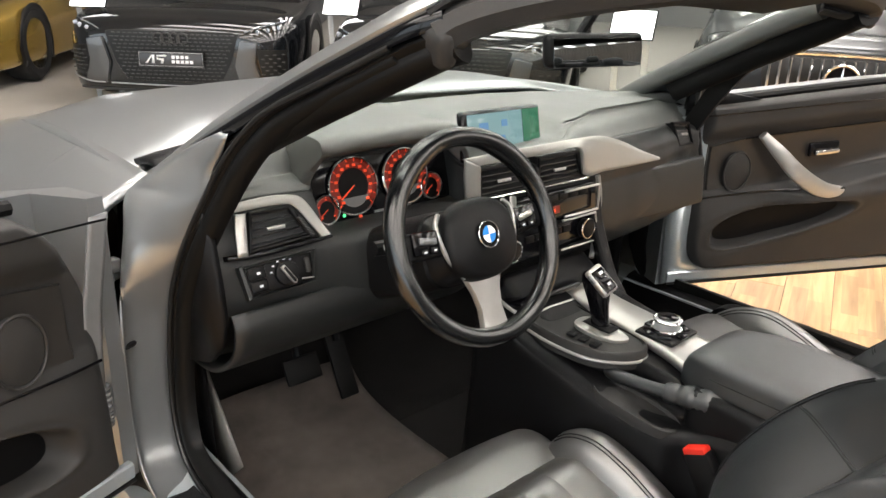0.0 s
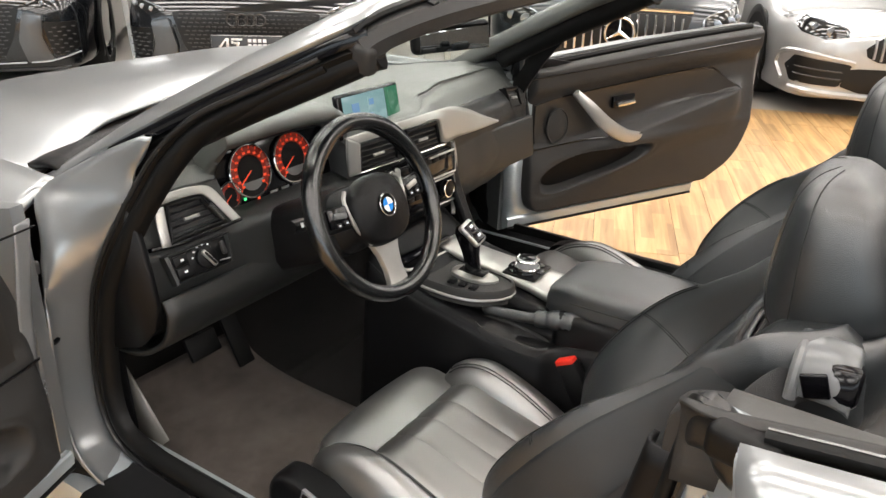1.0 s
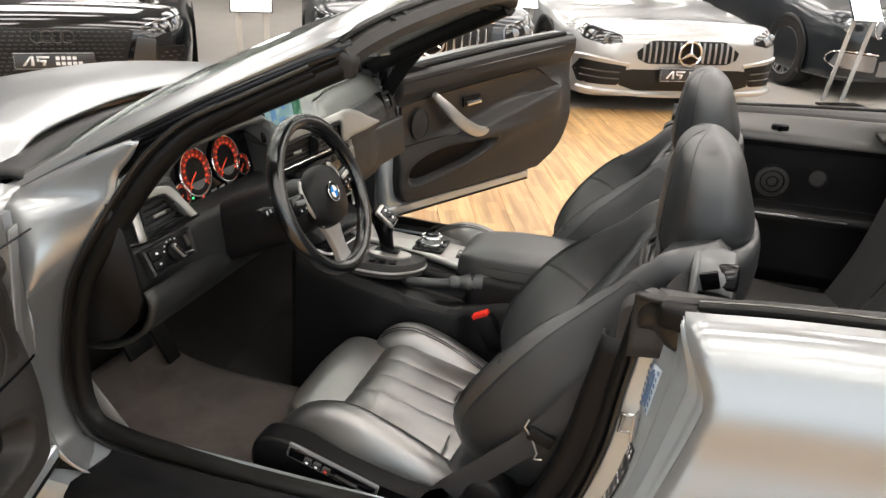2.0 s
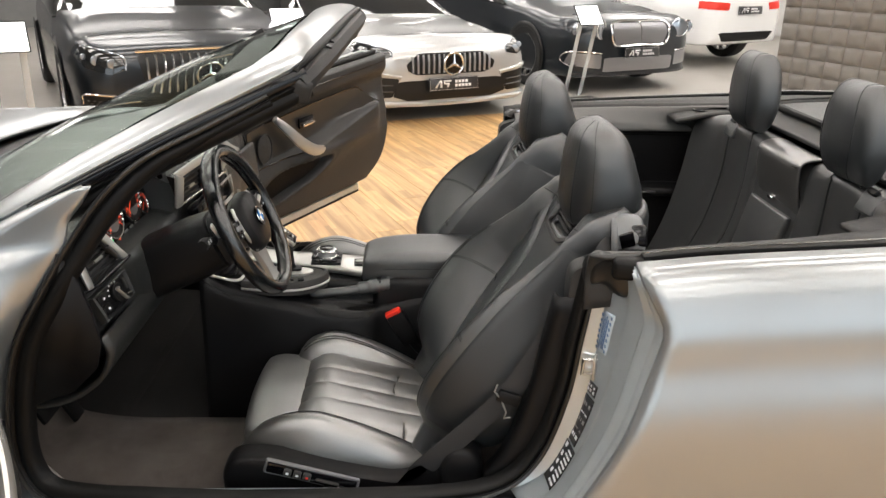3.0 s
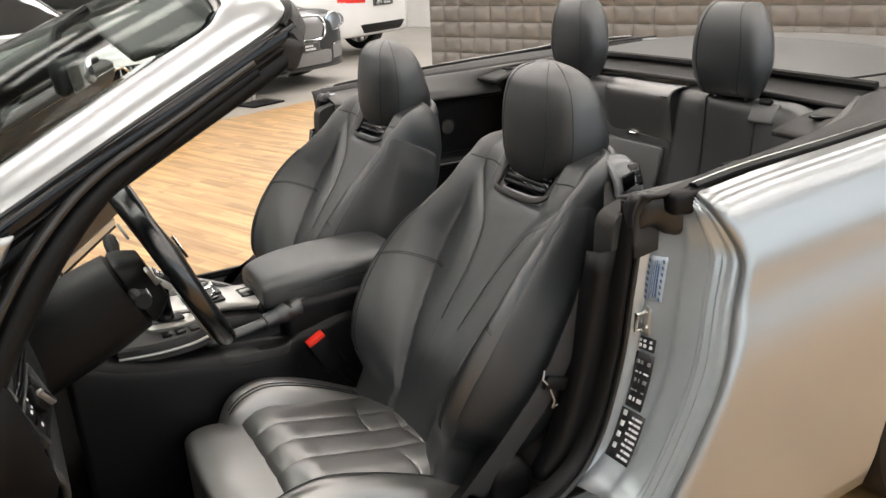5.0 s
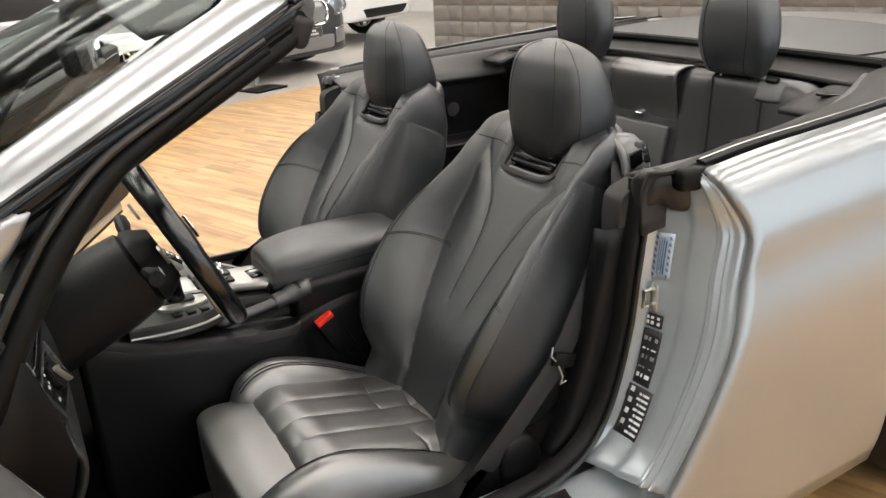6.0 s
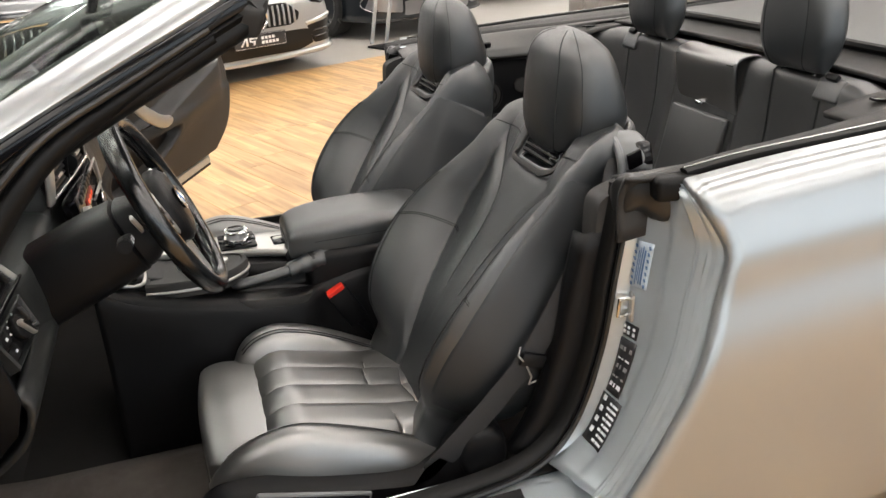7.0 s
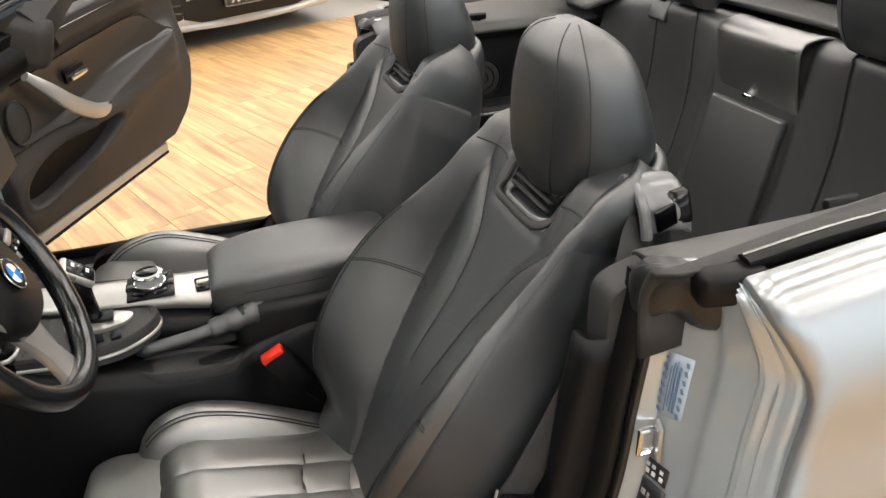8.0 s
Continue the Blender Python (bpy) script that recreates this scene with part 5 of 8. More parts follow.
# ---- the convertible: dashboard and console ----
# cross-sections of the dashboard from the windscreen over the top and down the face; the driver's part has a hooded nook
stations = [-0.712, -0.69, -0.64, -0.575, -0.535, -0.508, -0.498, -0.43, -0.36, -0.28, -0.20, -0.165, -0.15, -0.10, 0.0, 0.12, 0.22, 0.35, 0.48, 0.60, 0.68, 0.712]
net = []
for x in stations:
    nook = 1.0 if -0.50 <= x < -0.155 else 0.0
    hood = math.exp(-(abs(x + 0.36) / 0.24) ** 4)
    end = max(0, abs(x) - 0.60) / 0.11
    yb = 1.60 - 0.30 * (abs(x) / 0.71) ** 2.2
    mid = math.exp(-((x - 0.03) / 0.19) ** 6)
    right = max(0.0, min(1.0, (x - 0.12) / 0.15))
    yf = smooth_table([-0.712, -0.55, -0.50, -0.45, -0.20, -0.17, -0.05, 0.10, 0.15, 0.25, 0.45, 0.60, 0.712], [1.190, 1.168, 1.160, 1.150, 1.152, 1.152, 1.134, 1.112, 1.110, 1.122, 1.130, 1.148, 1.165], x)
    left = x < -0.50
    zt = 0.955 + 0.040 * hood - 0.022 * end - 0.012 * right
    lip = 1.165 + 0.05 * right + 0.02 * (1 - hood) * (1 - mid)
    row = [(yb, 0.925), (yb - 0.05, 0.948), ((yb + 1.22) / 2, zt - 0.002), (1.24, zt - 0.040 * mid), (lip + 0.012, zt - 0.045 * mid), (lip, zt - 0.010 - 0.040 * mid)]
    if left:
        row[3:] = [(1.272, zt - 0.020), (1.250, 0.924), (1.236, 0.917)]
        row += [(yf + 0.058, 0.911), (yf + 0.050, 0.902), (yf + 0.040, 0.888), (yf + 0.024, 0.862), (yf + 0.012, 0.836), (yf + 0.006, 0.815)]
    elif nook:
        row += [(lip + 0.010, zt - 0.018), (1.225, zt - 0.026), (1.245, 0.90), (1.228, 0.832), (1.175, 0.818), (yf + 0.004, 0.812)]
    else:
        top = 0.930 - 0.03 * end - 0.01 * right - 0.02 * mid
        row += [(lip - 0.25 * (lip - yf), top), (lip - 0.5 * (lip - yf), top - 0.02), (yf + 0.012, 0.892 - 0.02 * right), (yf + 0.004, 0.86 - 0.01 * right), (yf, 0.835), (yf, 0.815)]
    row += [(yf - 0.004, 0.795), (yf - 0.012, 0.74), (yf - 0.004, 0.69), (yf + 0.04, 0.635), (yf + 0.14, 0.595), (1.50, 0.60)]
    net.append([(x, y, z) for y, z in row])
cols = [spline(r, 110) for r in net]
rows = []
for x in sorted(set(list(np.linspace(-0.712, 0.712, 90)) + [-0.508, -0.503, -0.498, -0.165, -0.15])):
    j = max(0, min(len(stations) - 2, sum(1 for q in stations if q <= x) - 1))
    t = (x - stations[j]) / (stations[j + 1] - stations[j])
    t = t * t * (3 - 2 * t)
    rows.append([Vector((x, *(cols[j][i].lerp(cols[j + 1][i], t)).yz)) for i in range(110)])
part("dashboard", Shape().grid([r[:48] for r in rows], flip=True), DASH, car, "soft black dashboard with silver inlays", thick=0.010, offset=-1, sharp=50)
# same dashboard, its lower face coloured darker to stand for shade
part("dash_face", Shape().grid([r[47:] for r in rows], flip=True), DASH_SHADED, car, "lower face of the dashboard, darkened as in shade", thick=0.010, offset=-1, sharp=50)
for sx in (-1, 1):
    ol = [(1.40, 0.915), (1.24, 0.930), (1.185, 0.918), (1.16, 0.86), (1.145, 0.80), (1.135, 0.73), (1.15, 0.68), (1.20, 0.63), (1.30, 0.595), (1.42, 0.60)]
    part("dash_end", Shape().poly([(sx * 0.713, y, z) for y, z in (ol if sx < 0 else ol[::-1])]), PLASTIC, car, "black dashboard end cap", thick=0.012)
part("lower_cover", Shape().grid(surf([[(x, y, z) for x in (-0.70, -0.52, -0.33, -0.16)] for y, z in ((1.142, 0.735), (1.13, 0.70), (1.16, 0.64), (1.25, 0.59), (1.42, 0.58))], 20, 20), flip=True), DASH_SHADED, car, "black knee cover", thick=0.01)

# instrument cluster
face = pose(-0.345, 1.216, 0.890, 90 - 14, 0, 0)
cluster = part("instrument_panel", Shape().box(face @ Matrix.Translation((0.02, 0, -0.004)), 0.36, 0.135, 0.008, 0.004), GLOSS, car, "black instrument cluster with red-lit dials")
GAUGE_RED = mat("red_dial_marks", (0.9, 0.08, 0.02), 0.4, emit=(1.0, 0.10, 0.04), emit_strength=0.22)
GAUGE_DIM = mat("dim_red_dial", (0.12, 0.012, 0.006), 0.45, emit=(1.0, 0.06, 0.02), emit_strength=0.05)
GREEN_LAMP = mat("green_tell_tale", (0.02, 0.5, 0.15), 0.4, emit=(0.1, 1.0, 0.3), emit_strength=1.0)
DIALGREY = mat("grey_dial_foot", (0.16, 0.16, 0.16), 0.4)
for gx, gy, gr in ((-0.061, 0.0, 0.054), (0.063, 0.0, 0.054), (-0.125, -0.034, 0.026), (0.125, -0.030, 0.026)):
    c = face @ Matrix.Translation((gx, gy, 0.004))
    dial = part("dial", Shape().cyl(c, gr, 0.005, 40), PLASTIC, cluster, "round dial")
    part("dial_ring", Shape().tube([c @ Vector((gr * math.cos(w), gr * math.sin(w), 0.004)) for w in np.linspace(0, 2 * math.pi, 41)[:-1]], 0.0024, 6, closed=True), CHROME, cluster, "thin chrome ring")
    band = [[c @ Vector((q * gr * math.cos(a), q * gr * math.sin(a), 0.0032)) for a in np.linspace(math.radians(228), math.radians(-42), 30)] for q in (0.62, 0.94)]
    part("dial_band", Shape().grid(band), GAUGE_DIM, cluster, "dim red scale band", thick=0.0004)
    for k in range(14 if gr > 0.03 else 5):
        a = math.radians(225 - 270 * k / (13 if gr > 0.03 else 4))
        part("dial_mark", Shape().box(c @ pose(0.72 * gr * math.cos(a), 0.72 * gr * math.sin(a), 0.0042), 0.13 * gr, 0.09 * gr, 0.001, 0), GAUGE_RED, cluster)
        part("dial_mark", Shape().box(c @ pose(0.90 * gr * math.cos(a), 0.90 * gr * math.sin(a), 0.0042, 0, 0, math.degrees(a)), 0.10 * gr, 0.028 * gr, 0.001, 0), GAUGE_RED, cluster)
    a = 3.75
    part("needle", Shape().box(c @ pose(0.34 * gr * math.cos(a), 0.34 * gr * math.sin(a), 0.0052, 0, 0, math.degrees(a)), 0.72 * gr, 0.045 * gr, 0.001, 0), GAUGE_RED, cluster, "glowing red needle")
    if gr > 0.03:
        pts = [c @ Vector((0.62 * gr * math.cos(a), 0.62 * gr * math.sin(a) - 0.12 * gr, 0.0038)) for a in np.linspace(math.radians(205), math.radians(335), 16)]
        part("dial_foot", Shape().poly(pts), DIALGREY, cluster, "grey lower dial field")
part("tell_tale", Shape().box(face @ pose(-0.052, -0.060, 0.003), 0.007, 0.006, 0.002, 0.001), GAUGE_RED, cluster, "small red warning light")
part("tell_tale", Shape().box(face @ pose(-0.088, -0.052, 0.003), 0.006, 0.005, 0.002, 0.001), GREEN_LAMP, cluster, "small green light")
for k in range(3):
    part("readout", Shape().box(face @ pose(-0.008 + 0.034 * k, -0.057, 0.003), 0.022, 0.005, 0.001, 0), DIALGREY, cluster, "small grey readout")


SLATGREY = mat("vent_slat_plastic", (0.035, 0.035, 0.035), 0.33, spec=0.7)
# air vents: a rim, a deep duct, slats and a small tab
def vent(corners, label, slats=5, tab=0.5, wheel_at=None):
    """corners: top left, top right, bottom right, bottom left of the mouth."""
    tl, tr, br, bl = [Vector(q) for q in corners]
    n = (tr - tl).cross(bl - tl).normalized()
    if n.y < 0:
        n = -n

    def on(u, v, d=0.0):
        return bl.lerp(br, u).lerp(tl.lerp(tr, u), v) + n * d
    loop = [(0, 0), (0.5, 0), (1, 0), (1, 0.5), (1, 1), (0.5, 1), (0, 1), (0, 0.5)]
    rim = part("air_vent", Shape().tube([on(u, v, -0.003) for u, v in loop], 0.005, 8, closed=True), PLASTIC, car, label)
    ring_in, ring_out = [on(u, v, 0.045) for u, v in loop], [on(u, v, 0.0) for u, v in loop]
    part("duct", Shape().grid([ring_out, ring_in], close_u=True).poly(ring_in), DUCT, rim)
    for k in range(slats):
        v = (k + 0.5) / slats
        rows = [[on(u, v, d) + Vector((0, 0, h)) for d, h in ((-0.002, 0.0016), (0.004, 0.0030), (0.026, 0.0065), (0.026, 0.0040), (-0.002, -0.0012))] for u in np.linspace(0.0, 1.0, 6)]
        part("slat", Shape().loft(rows), SLATGREY, rim)
    for u in (0.25, 0.75):
        part("vane", Shape().grid([[on(u, v, d) for v in (0.02, 0.98)] for d in (0.028, 0.044)]), DUCT, rim, thick=0.002)
    c = on(tab, 0.48, -0.006)
    across = (tr - tl).normalized()
    part("vent_tab", Shape().sweep([c - across * 0.016, c - across * 0.010, c + across * 0.010, c + across * 0.016], ring(8, 0.0035, 0.0028, 3), up=(0, -1, 0.3)), SILVER, rim, "small silver tab")
    return rim


DUCT = mat("dark_duct", (0.004, 0.004, 0.004), 0.6)


def band(outer, inner, label, material=PALE, thick=0.008, lift=0.006, n=40, name="inlay"):
    """A strip between two lines on the dashboard's face, proud of it."""
    a, b = spline(outer, n), spline(inner, n)
    rows = [[p.lerp(q, t) + Vector((0, -lift - 0.002 * math.sin(math.pi * t), 0.4 * lift)) for p, q in zip(a, b)] for t in (0, 0.15, 0.4, 0.6, 0.85, 1)]
    return part(name, Shape().grid(rows, flip=True), material, car, label, thick=thick, offset=-1, sharp=60)


vent([(-0.632, 1.190, 0.886), (-0.562, 1.183, 0.887), (-0.534, 1.160, 0.835), (-0.646, 1.168, 0.828)], "black side air vent with slats")
band([(-0.690, 1.222, 0.899), (-0.655, 1.202, 0.905), (-0.596, 1.195, 0.909), (-0.553, 1.188, 0.905), (-0.532, 1.182, 0.893), (-0.514, 1.166, 0.860), (-0.497, 1.152, 0.830)],
     [(-0.688, 1.216, 0.885), (-0.652, 1.197, 0.890), (-0.604, 1.190, 0.893), (-0.566, 1.184, 0.892), (-0.550, 1.178, 0.882), (-0.533, 1.164, 0.855), (-0.517, 1.153, 0.829)], "silver inlay round the side vent")
band([(-0.658, 1.196, 0.888), (-0.664, 1.184, 0.858), (-0.668, 1.170, 0.822)], [(-0.642, 1.193, 0.887), (-0.648, 1.181, 0.857), (-0.654, 1.168, 0.822)], "silver end of the inlay", SILVER, 0.006, 0.004, 10)
band([(-0.690, 1.186, 0.823), (-0.64, 1.168, 0.824), (-0.57, 1.160, 0.828), (-0.50, 1.152, 0.832)], [(-0.690, 1.184, 0.815), (-0.64, 1.165, 0.816), (-0.57, 1.157, 0.820), (-0.50, 1.150, 0.826)], "gloss black edge under the vent", GLOSS, 0.006, 0.010, 16, "vent_edge")
part("thumb_wheel", Shape().sweep([(-0.552, 1.166, 0.872), (-0.544, 1.158, 0.858), (-0.535, 1.152, 0.842)], ring(10, 0.005, 0.005, 2.2), up=(0, -1, 0.3)), GREYTRIM, car, "ribbed vent wheel")
for k in range(6):
    part("wheel_rib", Shape().box(pose(-0.552 + 0.0031 * k, 1.1605 - 0.0026 * k, 0.871 - 0.0054 * k, 0, 30, 0), 0.010, 0.004, 0.0012, 0), SATINGREY, car)
# defroster grille on the dashboard's shoulder
part("defroster_grille", Shape().box(pose(-0.630, 1.262, 0.928, 8, 6, -16), 0.075, 0.040, 0.010, 0.004), PLASTIC, car, "black defroster grille")
for k in range(6):
    part("grille_slit", Shape().box(pose(-0.630, 1.262, 0.9325, 8, 6, -16) @ pose(-0.028 + 0.011 * k, 0, 0.001, 0, 0, 24), 0.003, 0.034, 0.003, 0), SATINGREY, car)
vent([(-0.164, 1.125, 0.906), (-0.044, 1.108, 0.909), (-0.034, 1.116, 0.846), (-0.146, 1.136, 0.840)], "black centre air vent with slats")
vent([(-0.012, 1.104, 0.909), (0.092, 1.090, 0.912), (0.124, 1.098, 0.849), (-0.004, 1.110, 0.847)], "black centre air vent with slats")
vent([(0.560, 1.158, 0.906), (0.640, 1.160, 0.896), (0.655, 1.150, 0.842), (0.585, 1.146, 0.848)], "black side air vent with slats", 4)
part("vent_wheel", Shape().cyl(pose(-0.028, 1.108, 0.878, 0, 90, 0), 0.022, 0.010, 24, bevel=0.002), PLASTIC, car, "ribbed vent wheel")
band([(-0.206, 1.130, 0.928), (-0.202, 1.134, 0.890), (-0.186, 1.144, 0.836)], [(-0.172, 1.124, 0.912), (-0.166, 1.130, 0.880), (-0.154, 1.138, 0.836)], "silver inlay beside the centre vents", PALE, 0.008, 0.007, 16)
band([(-0.206, 1.130, 0.929), (-0.10, 1.114, 0.934), (0.02, 1.104, 0.936), (0.11, 1.106, 0.934), (0.20, 1.112, 0.926), (0.29, 1.118, 0.900), (0.37, 1.120, 0.868), (0.455, 1.120, 0.838)],
     [(-0.172, 1.123, 0.911), (-0.08, 1.111, 0.913), (0.02, 1.098, 0.915), (0.098, 1.088, 0.916), (0.134, 1.096, 0.850), (0.22, 1.108, 0.842), (0.33, 1.113, 0.836), (0.455, 1.119, 0.832)], "broad silver inlay sweeping over the glove box", PALE, 0.008, 0.007, 60)
band([(-0.176, 1.146, 0.832), (-0.05, 1.124, 0.838), (0.06, 1.108, 0.842), (0.14, 1.098, 0.845)], [(-0.174, 1.146, 0.825), (-0.05, 1.124, 0.831), (0.06, 1.108, 0.835), (0.14, 1.098, 0.838)], "chrome strip under the centre vents", CHROME, 0.006, 0.012, 24, "chrome_strip")
# screen
SCREEN = mat("lit_map_screen", (0.02, 0.03, 0.03), 0.12, emit=(0.30, 0.50, 0.52), emit_strength=0.42)
SCREENGREEN = mat("lit_green_screen", (0.01, 0.03, 0.02), 0.12, emit=(0.10, 0.40, 0.22), emit_strength=0.22)
SCREENBLUE = mat("lit_blue_patch", (0.01, 0.02, 0.05), 0.12, emit=(0.16, 0.36, 0.60), emit_strength=0.42)
q = pose(-0.030, 1.198, 0.948, -12, 3, 7)
screen = part("display", Shape().box(q, 0.272, 0.018, 0.104, 0.010, 3), GLOSS, car, "free-standing screen on the dashboard")
part("screen_face", Shape().box(q @ pose(-0.028, -0.0095, 0.0), 0.185, 0.002, 0.088, 0.001), SCREEN, screen, "lit screen with a pale map")
part("screen_side", Shape().box(q @ pose(0.097, -0.0095, 0.0), 0.060, 0.002, 0.088, 0.001), SCREENGREEN, screen, "lit green side field")
for dx, dz, w, h in ((-0.07, 0.01, 0.03, 0.03), (-0.02, -0.015, 0.04, 0.02), (0.0, 0.02, 0.02, 0.014)):
    part("screen_patch", Shape().box(q @ pose(dx, -0.0108, dz), w, 0.001, h, 0), SCREENBLUE, screen)
# light switches beside the wheel, in a raised frame
q = pose(-0.602, 1.145, 0.785, -22, -3, -6)
net = [[(-0.070 * k + 0.004, -0.002 - d, 0.026 * k), (0.062 * k + 0.004, -0.002 - d, 0.026 * k), (0.056 * k, -0.002 - d, -0.026 * k), (-0.062 * k, -0.002 - d, -0.028 * k)] for k, d in ((1.08, -0.012), (1.06, 0.004), (0.98, 0.006), (0.94, 0.002), (0.92, -0.004))]
sw = part("light_switch_panel", Shape().grid([[q @ Vector(v) for v in r] for r in net], close_u=True), DASH_SHADED, car, "black light switch panel in a raised frame", sharp=30)
part("switch_field", Shape().box(q @ pose(0, 0.004, 0), 0.122, 0.010, 0.048, 0.003), PLASTIC, sw)
for dz in (-0.011, 0.011):
    part("button", Shape().box(q @ pose(-0.042, -0.003, dz), 0.030, 0.006, 0.020, 0.003), PLASTIC, sw)
    part("button_mark", Shape().box(q @ pose(-0.040, -0.0065, dz), 0.006, 0.001, 0.004, 0), WHITE_INK, sw)
part("knob", Shape().cyl(q @ pose(0.008, -0.006, 0, 90, 0, 0), 0.021, 0.012, 28, bevel=0.003), PLASTIC, sw, "black rotary switch")
part("knob_bar", Shape().box(q @ pose(0.008, -0.016, -0.003, 0, -28, 0), 0.009, 0.010, 0.038, 0.003), SILVER, sw, "silver-edged grip")
part("knob_face", Shape().box(q @ pose(0.008, -0.0195, -0.003, 0, -28, 0), 0.0055, 0.005, 0.032, 0.002), PLASTIC, sw)
for k in range(5):
    w = radians(60 + 26 * k)
    part("button_mark", Shape().box(q @ pose(0.008 + 0.026 * math.cos(w), -0.0025, 0.0 + 0.024 * math.sin(w)), 0.004, 0.001, 0.003, 0), WHITE_INK, sw)
part("thumb_wheel", Shape().box(q @ pose(0.049, -0.003, 0.004), 0.010, 0.008, 0.026, 0.003), GREYTRIM, sw)
part("thumb_edge", Shape().box(q @ pose(0.046, -0.004, -0.018, 0, 8, 0), 0.026, 0.004, 0.0025, 0.001), SILVER, sw)
# radio and climate panels
q = pose(0.01, 1.100, 0.80, -8, 0, 0)
stack = part("radio_panel", Shape().box(q, 0.33, 0.03, 0.062, 0.006), GLOSS, car, "black radio panel")
for k in range(8):
    part("button", Shape().box(q @ pose(-0.115 + 0.033 * k, -0.016, 0.016), 0.028, 0.006, 0.014, 0.002), PLASTIC, stack)
part("display_strip", Shape().box(q @ pose(-0.02, -0.016, -0.010), 0.11, 0.004, 0.016, 0.001), GAUGE_DIM, stack, "red-lit readout")
for k in range(3):
    part("readout", Shape().box(q @ pose(-0.05 + 0.03 * k, -0.0185, -0.010), 0.018, 0.001, 0.007, 0), GAUGE_RED, stack, "red lit bar")
part("knob", Shape().cyl(q @ pose(-0.125, -0.022, -0.012, 90, 0, 0), 0.014, 0.016, 24, bevel=0.002), SILVER, stack, "silver ring knob")
q = pose(0.02, 1.102, 0.728, -4, 0, 0)
cl = part("climate_panel", Shape().box(q, 0.32, 0.03, 0.07, 0.006), GLOSS, car, "black climate panel")
for dx in (-0.12, 0.12):
    part("knob", Shape().cyl(q @ pose(dx, -0.022, 0.0, 90, 0, 0), 0.022, 0.02, 28, bevel=0.003), PLASTIC, cl, "black temperature knob")
    part("knob_ring", Shape().tube([q @ Vector((dx + 0.022 * math.cos(w), -0.030, 0.022 * math.sin(w))) for w in np.linspace(0, 2 * math.pi, 25)[:-1]], 0.0022, 6, closed=True), CHROME, cl)
for k in range(5):
    part("button", Shape().box(q @ pose(-0.06 + 0.03 * k, -0.016, 0.01), 0.026, 0.006, 0.016, 0.002), PLASTIC, cl)
part("stack_frame", Shape().tube(spline([(0.19, 1.098, 0.84), (0.198, 1.092, 0.78), (0.19, 1.09, 0.70), (0.16, 1.07, 0.655)], 14), 0.006, 8), SILVER, car, "silver edge of the centre stack")
for z0, z1 in ((0.772, 0.828), (0.695, 0.762)):
    part("panel_edge", Shape().tube([(0.060, 1.082, z1), (0.168, 1.078, z1), (0.172, 1.076, (z0 + z1) / 2), (0.168, 1.074, z0), (0.060, 1.078, z0)], 0.003, 8), SILVER, car, "silver edge of the button panel")
# glove box
q = pose(0.42, 1.124, 0.750, -6, 0, -3)
gl = part("glove_box", Shape().box(q, 0.50, 0.020, 0.13, 0.010, 3), DASH_SHADED, car, "black glove box lid")
part("latch", Shape().box(q @ pose(-0.130, -0.012, 0.0), 0.055, 0.010, 0.030, 0.004), GREYTRIM, gl, "grey latch cup")
part("latch_flap", Shape().box(q @ pose(-0.128, -0.016, 0.002), 0.04, 0.008, 0.016, 0.003), SILVER, gl, "bronze-grey latch")
net = [[(0.165 + 0.01 * k, y, z) for y, z in ((1.10, 0.80), (1.085, 0.74), (1.06, 0.68), (1.03, 0.62), (0.99, 0.57), (0.96, 0.50))] for k in range(4)]
part("console_wing", Shape().grid(surf(net, 20, 8)), PLASTIC, car, "black side wing of the console", thick=0.02)

# steering wheel
hub = Matrix.Translation((-0.366, 0.926, 0.864)) @ pose(0, 0, 0, 90 - 24, 0, 0)   # its z points at the driver
s = Shape()
rows = []
for w in np.linspace(0, 2 * math.pi, 73)[:-1]:
    R = 0.1665
    c, d = Vector((math.cos(w), math.sin(w), 0)), Vector((0, 0, 1))
    fat = 0.0165 + 0.002 * math.exp(-((abs(math.atan2(math.sin(w), math.cos(w)) - math.pi / 2) - 0.6) / 0.3) ** 2)
    rows.append([hub @ (c * (R + fat * a) + d * (fat * 1.05 * b + 0.014)) for a, b in ring(14, 1, 1, 2.2)])
wheel_ob = part("steering_wheel", Shape().grid(rows, close_u=True, close_v=True), WHEEL_LEATHER, car, "black leather three-spoke steering wheel")
bm_rows = []
for k, t in enumerate(np.linspace(0, 1, 8)):
    q = smooth_table([0, 0.5, 0.8, 0.93, 1], [1, 0.97, 0.86, 0.66, 0.0], t)
    bm_rows.append([hub @ Vector((a * q, b * q * 0.95 - 0.004, 0.008 + 0.03 * t)) for a, b in ring(36, 0.078, 0.072, 2.5)])
part("airbag_cover", Shape().loft(bm_rows), PLASTIC, wheel_ob, "black airbag cover")
